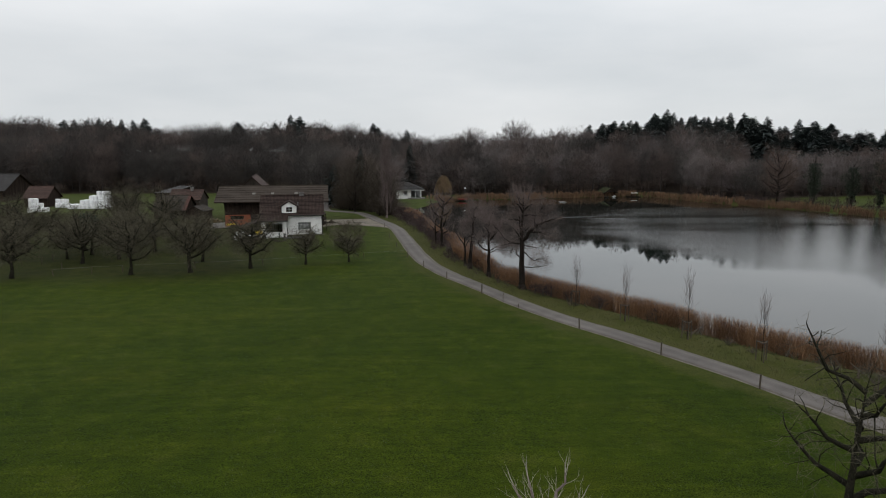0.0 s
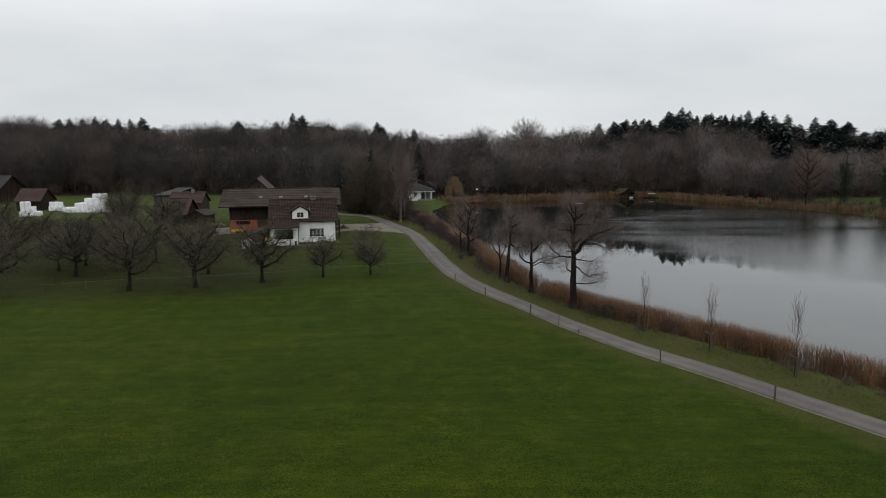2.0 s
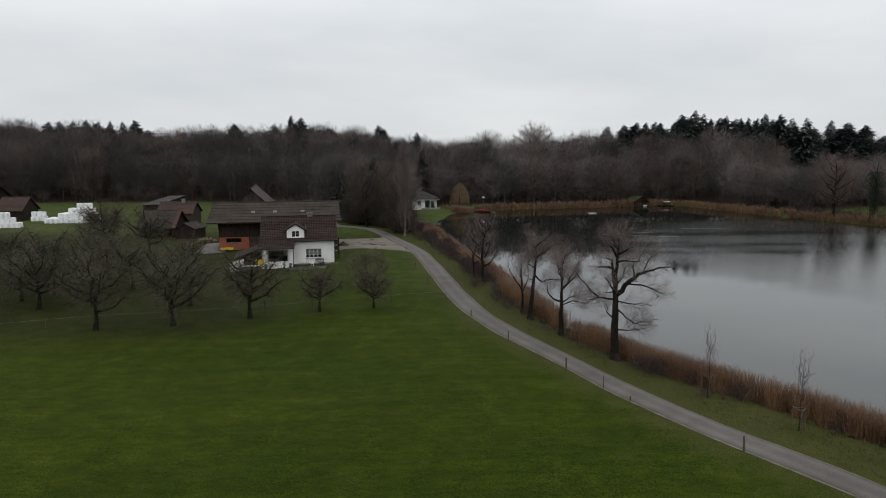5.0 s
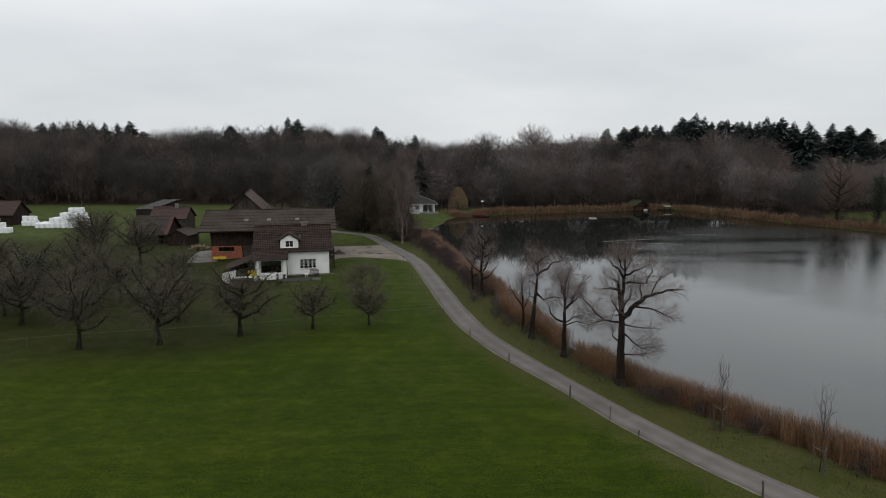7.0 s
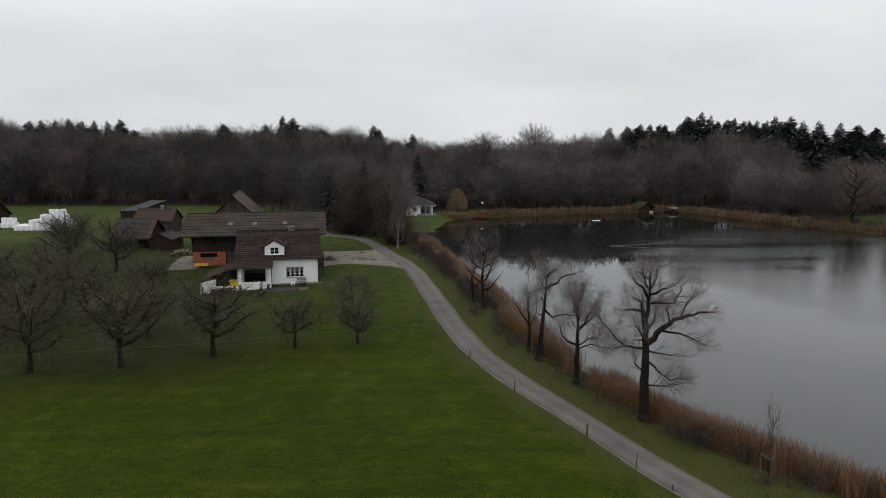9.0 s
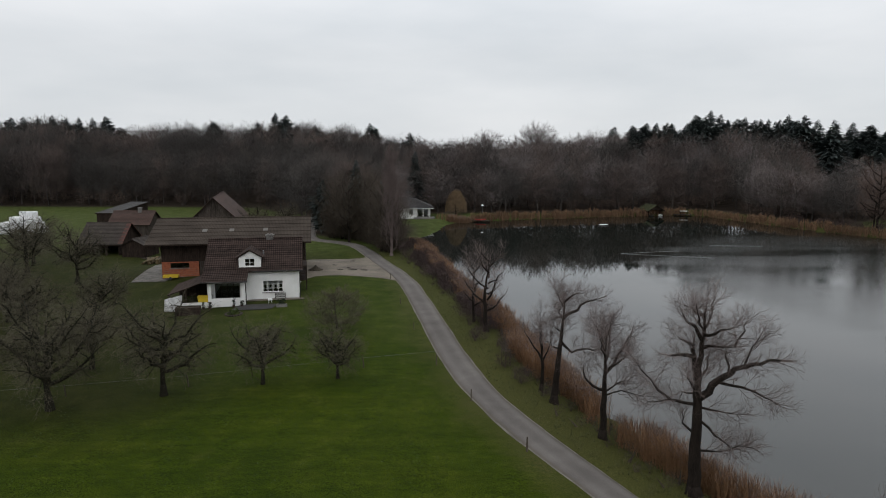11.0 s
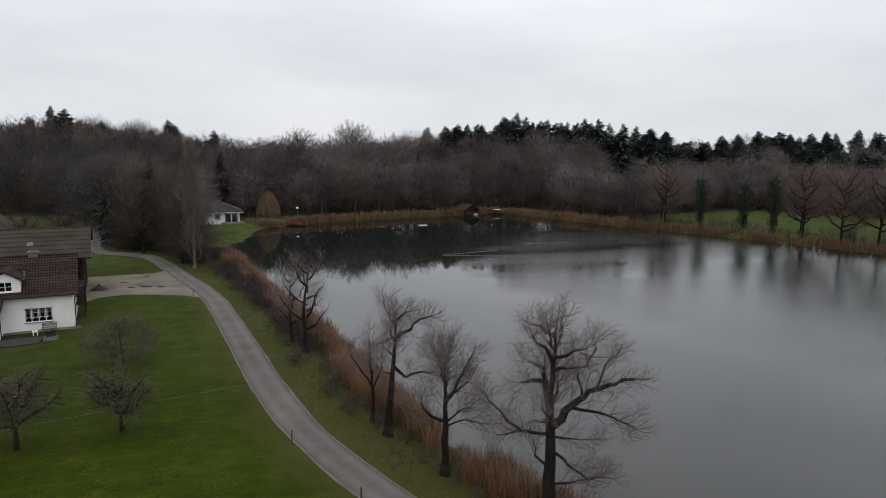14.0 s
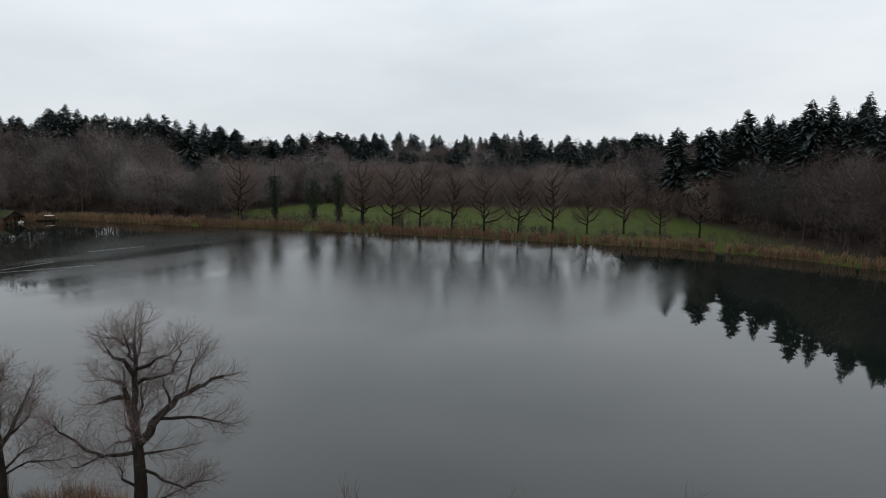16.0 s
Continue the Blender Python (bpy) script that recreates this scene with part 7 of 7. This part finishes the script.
crown = new("crown", raw_mesh("crown", v, f, [M_BARK_ORCHARD, M_TWIG_ORCHARD], m))
crown.parent = bush
# a plain white garden figure
g = Geo()
g.tube([Vector((-0.32, 0, 0.48)), Vector((-0.15, 0, 0.55)), Vector((0.2, 0, 0.56)), Vector((0.36, 0, 0.52))], [0.08, 0.15, 0.15, 0.06], 8)
for x, y in ((-0.22, -0.08), (-0.22, 0.08), (0.24, -0.08), (0.24, 0.08)):
    g.tube([Vector((x, y, 0)), Vector((x, y, 0.5))], [0.035, 0.045], 6)
g.tube([Vector((-0.26, 0, 0.55)), Vector((-0.36, 0, 0.85)), Vector((-0.42, 0, 0.92)), Vector((-0.55, 0, 0.86))], [0.07, 0.05, 0.07, 0.03], 7)
fig = new("garden_statue", g.mesh("garden_statue", [M_FRAME], True))
fig.matrix_basis = at_house(-3.3, -1.9) @ Matrix.Scale(0.72, 4)
tagged(fig, "plain white garden statue standing on the lawn", "statue")


def garden_chair(m, mat, label):
    c = thing("garden_chair", m, label, "chair", "porch chairs")
    g = Geo()
    g.box(-0.24, 0.24, -0.24, 0.24, 0.42, 0.46)
    part("seat", g, mat, c)
    g = Geo()
    g.box(-0.24, 0.24, 0.21, 0.25, 0.5, 0.92)
    part("backrest", g, mat, c)
    for u in (-0.21, 0.21):
        for v in (-0.21, 0.21):
            g = Geo()
            g.box(u - 0.02, u + 0.02, v - 0.02, v + 0.02, 0, 0.42 if v < 0 else 0.9)
            part("leg", g, mat, c)
    return c


for u, v in ((-9.2, -1.4), (-7.6, -1.3)):
    m = FARM @ pose(u, v, 0.0)
    garden_chair(m, M_DARK, "dark garden chair on the covered porch")
tb = thing("porch_table", FARM @ pose(-8.4, -1.4, 0.0), "dark round table on the covered porch", "table")
g = Geo()
g.tube([Vector((0, 0, 0.71)), Vector((0, 0, 0.75))], [0.45, 0.45], 20)
part("tabletop", g, M_DARK, tb)
g = Geo()
g.tube([Vector((0, 0, 0)), Vector((0, 0, 0.04)), Vector((0, 0, 0.71))], [0.25, 0.05, 0.04], 10)
part("pedestal", g, M_DARK, tb)
for u, v, h in ((-9.9, -3.1, 0.55), (-7.3, -3.1, 0.8), (-6.4, -3.0, 0.45), (-10.6, -3.2, 0.6)):
    p = thing("potted_plant", at_house(u, v), "small evergreen in a clay pot by the porch wall", "plant", "porch pots")
    g = Geo()
    g.tube([Vector((0, 0, 0)), Vector((0, 0, 0.26))], [0.13, 0.18], 10)
    part("pot", g, M_TILE_RED, p)
    g = Geo()
    leafy(g, np.random.default_rng(int(h * 100)), 60, lambda r, h=h: (r.normal(0, 0.09), r.normal(0, 0.09), 0.26 + h * r.uniform(0, 1)), 0.08)
    part("leaves", g, M_IVY, p)
bench = thing("garden_bench", at_house(-2.2, -0.6) @ Matrix.Scale(0.85, 4), "pale grey slatted bench against the white wall", "bench")
for k in range(4):
    g = Geo()
    g.box(-0.75, 0.75, -0.22 + 0.12 * k, -0.13 + 0.12 * k, 0.42, 0.45)
    part("seat_slat", g, M_CONCRETE, bench)
for k in range(3):
    g = Geo()
    g.box(-0.75, 0.75, 0.27, 0.30, 0.55 + 0.13 * k, 0.64 + 0.13 * k)
    part("back_slat", g, M_CONCRETE, bench)
for u in (-0.68, 0.68):
    g = Geo()
    g.box(u - 0.04, u + 0.04, -0.2, 0.3, 0, 0.415)
    g.box(u - 0.04, u + 0.04, 0.305, 0.35, 0, 0.92)
    part("leg", g, M_CONCRETE, bench)
tr = thing("stone_trough", at_house(-1.9, -3.9), "pale stone trough with a dark clipped shrub beside the patio", "trough")
g = Geo()
for q in ((-0.6, 0.6, -0.25, -0.17), (-0.6, 0.6, 0.17, 0.25), (-0.6, -0.52, -0.17, 0.17), (0.52, 0.6, -0.17, 0.17)):
    g.box(*q, 0, 0.34)
part("basin", g, M_CONCRETE, tr)
g = Geo()
g.box(-0.52, 0.52, -0.17, 0.17, 0, 0.27)
part("soil", g, M_SOIL, tr)
g = Geo()
leafy(g, np.random.default_rng(9), 110, lambda r: (r.normal(0, 0.2), r.normal(0, 0.1), 0.3 + 0.6 * r.uniform(0, 1)), 0.09)
part("leaves", g, M_IVY, tr)
gw = [(u, v) for u, v in ((-6.0, -0.1), (-6.0, -0.9), (-3.0, -0.95), (0.6, -0.9), (0.6, -0.1))]
laid("gravel_strip", [tuple((FARM @ Vector((u, v, 0)))[:2]) for u, v in gw], M_GRAVEL, "narrow pale gravel strip along the white house wall", "paving", 0.06)
# feed trailer before the brick wall
yt = thing("yellow_trailer", at_house(-17.2, 13.2) @ Matrix.Scale(0.66, 4), "small yellow farm trailer parked by the barn", "trailer")
g = Geo()
g.box(-1.5, 1.5, -0.7, 0.7, 0.5, 0.58)
g.box(-1.5, 1.5, -0.7, -0.64, 0.58, 0.95)
g.box(-1.5, 1.5, 0.64, 0.7, 0.58, 0.95)
g.box(-1.5, -1.44, -0.64, 0.64, 0.58, 0.95)
g.box(1.44, 1.5, -0.64, 0.64, 0.58, 0.95)
part("tray", g, M_YELLOW, yt)
for v in (-0.78, 0.78):
    g = Geo()
    g.tube([Vector((0, v - 0.09, 0.34)), Vector((0, v + 0.09, 0.34))], [0.34, 0.34], 18)
    g.f.append(tuple(range(17, -1, -1)))
    g.m.append(0)
    w = part("wheel", g, M_DARK, yt)
g = Geo()
g.tube([Vector((1.5, 0, 0.52)), Vector((2.5, 0, 0.45))], [0.05, 0.05], 6)
part("drawbar", g, M_METAL, yt)
# woodpile by the yard
wp = thing("log_pile", on_ground(-49.0, 145.0, 20), "heap of cut yellow-brown logs beside the track", "logs")
rng = np.random.default_rng(12)
M_LOG = surface("cut_logs", (0.040, 0.030, 0.015), (0.13, 0.095, 0.045), 2.0, 0.9, 0.3, 8)
for lvl in range(2):
    for k in range(9 - 3 * lvl):
        g = Geo()
        u, z = (k - (8 - 2 * lvl) / 2) * 0.42 + rng.normal(0, 0.04), 0.2 + 0.36 * lvl
        skew = rng.normal(0, 0.35)
        g.tube([Vector((u - skew, -1.6 + rng.normal(0, 0.3), z)), Vector((u + skew, 1.6 + rng.normal(0, 0.3), z + rng.normal(0, 0.05)))], [0.2, 0.19], 9)
        g.f.append(tuple(range(8, -1, -1)))
        g.m.append(0)
        part("log", g, M_LOG, wp)

# ---- fences, saplings, verge ----
def fence_post(x, y, h, r=0.07, lean=(0, 0), label="short weathered wooden fence post at the lane edge", group="lane posts"):
    g = Geo()
    g.tube([Vector((0, 0, -0.3)), Vector((lean[0] * h * 0.5, lean[1] * h * 0.5, h * 0.5)), Vector((lean[0] * h, lean[1] * h, h - 0.03)), Vector((lean[0] * h, lean[1] * h, h))], [r, r * 0.97, r * 0.93, r * 0.7], 8)
    ob = new("fence_post", g.mesh("fence_post", [M_POST], False))
    ob.matrix_basis = Matrix.Translation((x, y, ground_at(x, y)))
    return tagged(ob, label, "post", group)


LANE_POSTS = [(30.2, 31.4, 1.0, 0.06), (26.3, 38.6, 1.0, 0.065), (21.9, 45.8, 1.0, 0.06), (17.1, 53.25, 0.95, 0.06), (12.9, 60.7, 0.4, 0.05), (11.45, 63.2, 1.15, 0.03), (9.0, 67.35, 1.05, 0.07), (5.05, 75.6, 0.95, 0.06),
              (1.8, 83.85, 0.9, 0.05), (-1.0, 92.2, 0.95, 0.05), (-3.6, 103.5, 0.8, 0.045), (-5.9, 114.5, 0.8, 0.045), (-8.4, 128.6, 0.85, 0.05)]
rng = np.random.default_rng(15)
for x, y, tall_, thick_ in LANE_POSTS:
    q = ROAD_LINE[np.argmin(((ROAD_LINE - (x, y)) ** 2).sum(1))]
    d = np.array((x, y)) - q
    if np.linalg.norm(d) < 1.42:
        x, y = q + d / np.linalg.norm(d) * 1.42
    fence_post(x, y, tall_, thick_, (rng.normal(0, 0.03), rng.normal(0, 0.03)))
ORCHARD_POSTS = [(-0.9, 93.3), (-7.2, 91.4), (-20.8, 87.5), (-29.5, 85.3), (-38.3, 82.8), (-41.7, 81.4), (-45.7, 79.7), (-47.5, 84.5), (-52.7, 88.3), (-53.0, 91.5), (-51.0, 98.0), (-48.5, 104.0), (-46.5, 109.0), (-44.5, 114.0), (-42.5, 119.0), (-61.0, 84.0), (-70.0, 88.0)]
for k, (x, y) in enumerate(ORCHARD_POSTS[1:]):
    fence_post(x, y, rng.uniform(0.9, 1.2), 0.05, (rng.normal(0, 0.12), rng.normal(0, 0.08)), "leaning weathered fence post in the orchard grass", "orchard posts")
g = Geo()
line = [Vector((x, y, ground_at(x, y) + 0.9)) for x, y in ORCHARD_POSTS[:7]]
g.tube(line, [0.008] * len(line), 4)
wire = part("fence_wire", g, M_METAL)
tagged(wire, "thin sagging fence wire along the orchard edge", "wire")

SAPLINGS = [(28.8, 44.5), (25.3, 50.3), (21.6, 56.0), (18.2, 62.1), (5.0, 91.9), (33.2, 37.2)]
SLIM = dict(levels=3, limb_levels=1, bend=0.10, lift=0.2, per_metre=(0, 3.4, 3.2, 3.0), angle=22, length=(0, 0.9, 0.5, 0.3), radius=(0, 0.013, 0.008, 0.006), least=0.006)
for k, (x, y) in enumerate(SAPLINGS):
    rng = np.random.default_rng(300 + k)
    h = (5.3, 6.0, 5.1, 4.9, 1.6, 5.4)[k]
    trunk = [(0, 0, 0), (0.03, 0, h * 0.5), (0, 0.03, h * 0.84)]
    boughs = [([(0, 0, h * t), (0.2 * math.cos(a), 0.2 * math.sin(a), h * t + 0.45), (0.27 * math.cos(a), 0.27 * math.sin(a), h * t + 1.3)], 0.014) for t, a in ((0.38, 0), (0.43, 2.4), (0.48, 4.8), (0.53, 1.0), (0.58, 3.4), (0.63, 5.8), (0.68, 2.0))]
    ob = limbed_tree("sapling", x, y, trunk, 0.026, boughs, SLIM, 310 + k, (M_BARK, M_TWIG_GREY), "young bare tree held by a timber stake guard on the verge", "saplings")
    st = thing("tree_guard", Matrix.Translation((x, y, ground_at(x, y))), "three timber stakes with crossbars round a young tree", "tree guard", "tree guards")
    for j in range(3):
        a = j * 2.094 + 0.4
        g = Geo()
        g.tube([Vector((0.42 * math.cos(a), 0.42 * math.sin(a), -0.3)), Vector((0.42 * math.cos(a), 0.42 * math.sin(a), 1.5))], [0.045, 0.045], 7)
        part("stake", g, M_POST, st)
        b = a + 2.094
        g = Geo()
        g.tube([Vector((0.42 * math.cos(a), 0.42 * math.sin(a), 1.42)), Vector((0.42 * math.cos(b), 0.42 * math.sin(b), 1.42))], [0.035, 0.035], 6)
        part("crossbar", g, M_POST, st)

# two field trees that stand close below the start of the path
rng = np.random.default_rng(400)
trunk = [(0, 0, 0), (0.1, 0.1, 3.5), (0.5, 0.3, 6.6)]
limbed_tree("field_tree", 21.2, 20.6, trunk, 0.2, auto_boughs(rng, trunk, 8.2, 8.0, 10, 0.3, 0.26), dict(FRUIT_SPEC, per_metre=(0, 2.6, 3.4, 4.0)), 401, (M_BARK_ORCHARD, M_TWIG_ORCHARD), "leafless gnarled tree at the edge of the meadow")
trunk = [(0, 0, 0), (0.05, 0, 2.2), (0, 0.1, 4.0)]
limbed_tree("birch_tree", 9.4, 16.8, trunk, 0.09, auto_boughs(rng, trunk, 4.8, 5.0, 12, 0.35, 0.26), dict(SLIM, angle=34, per_metre=(0, 4.0, 4.0, 4.0)), 402, (M_TWIG_GREY, surface("pale_twigs", (0.16, 0.14, 0.12), (0.3, 0.27, 0.23), 1.0, 0.9, 0, 6)), "small pale-twigged birch in the meadow")


# ---- grass ----
def tufts(name, pts, size, mat, label, seed):
    """Small upright blades in clumps."""
    rng = np.random.default_rng(seed)
    k = 3
    p = np.repeat(pts, k, 0) + rng.normal(0, 0.05, (len(pts) * k, 2))
    n = len(p)
    z = np.repeat(ground_z(pts[:, 0], pts[:, 1]), k) - 0.01
    a = rng.uniform(0, 6.28, n)
    h = size * rng.uniform(0.5, 1.3, n)
    w = 0.012 + 0.05 * h * 0.4
    lean = rng.normal(0, 0.35, (n, 2)) * h[:, None]
    v = np.empty((n, 4, 3), np.float32)
    for i, an in enumerate((0, 2.094, 4.189)):
        v[:, i, 0], v[:, i, 1], v[:, i, 2] = p[:, 0] + w * np.cos(a + an), p[:, 1] + w * np.sin(a + an), z
    v[:, 3, 0], v[:, 3, 1], v[:, 3, 2] = p[:, 0] + lean[:, 0], p[:, 1] + lean[:, 1], z + h
    f = (np.arange(n)[:, None, None] * 4 + np.array([(0, 1, 3), (1, 2, 3), (2, 0, 3)])[None]).reshape(-1, 3)
    me = raw_mesh(name, v.reshape(-1, 3), f, [mat])
    return tagged(new(name, me), label, "grass", kind="stuff")


rng = np.random.default_rng(500)
n = 11000
x, y = rng.uniform(-45, 34, n), 18 + 75 * rng.random(n) ** 1.4
field = np.stack([x, y], 1)
ok = (away(ROAD_LINE, x, y) > 1.6) & (~inside(SHORE_LINE, x, y)) & (away(SHORE_LINE, x, y) > 6)
tufts("meadow_grass", field[ok], 0.10, M_GRASS_TUFT, "short green meadow grass blades", 501)
i = rng.integers(0, len(near_shore), 9000)
p = near_shore[i] + rng.normal(0, 0.8, (9000, 2))
q = ROAD_LINE[[np.argmin(((ROAD_LINE - r) ** 2).sum(1)) for r in p]]
q = q + rng.normal(0, 0.6, (9000, 2))
t = rng.uniform(0.15, 1.0, (9000, 1))
vp = p * (1 - t) + q * t
ok = (away(ROAD_LINE, vp[:, 0], vp[:, 1]) > 1.5) & (~inside(SHORE_LINE, vp[:, 0], vp[:, 1]))
tufts("verge_grass", vp[ok], 0.26, M_DRY_TUFT, "rough yellowish grass on the lakeside verge", 502)
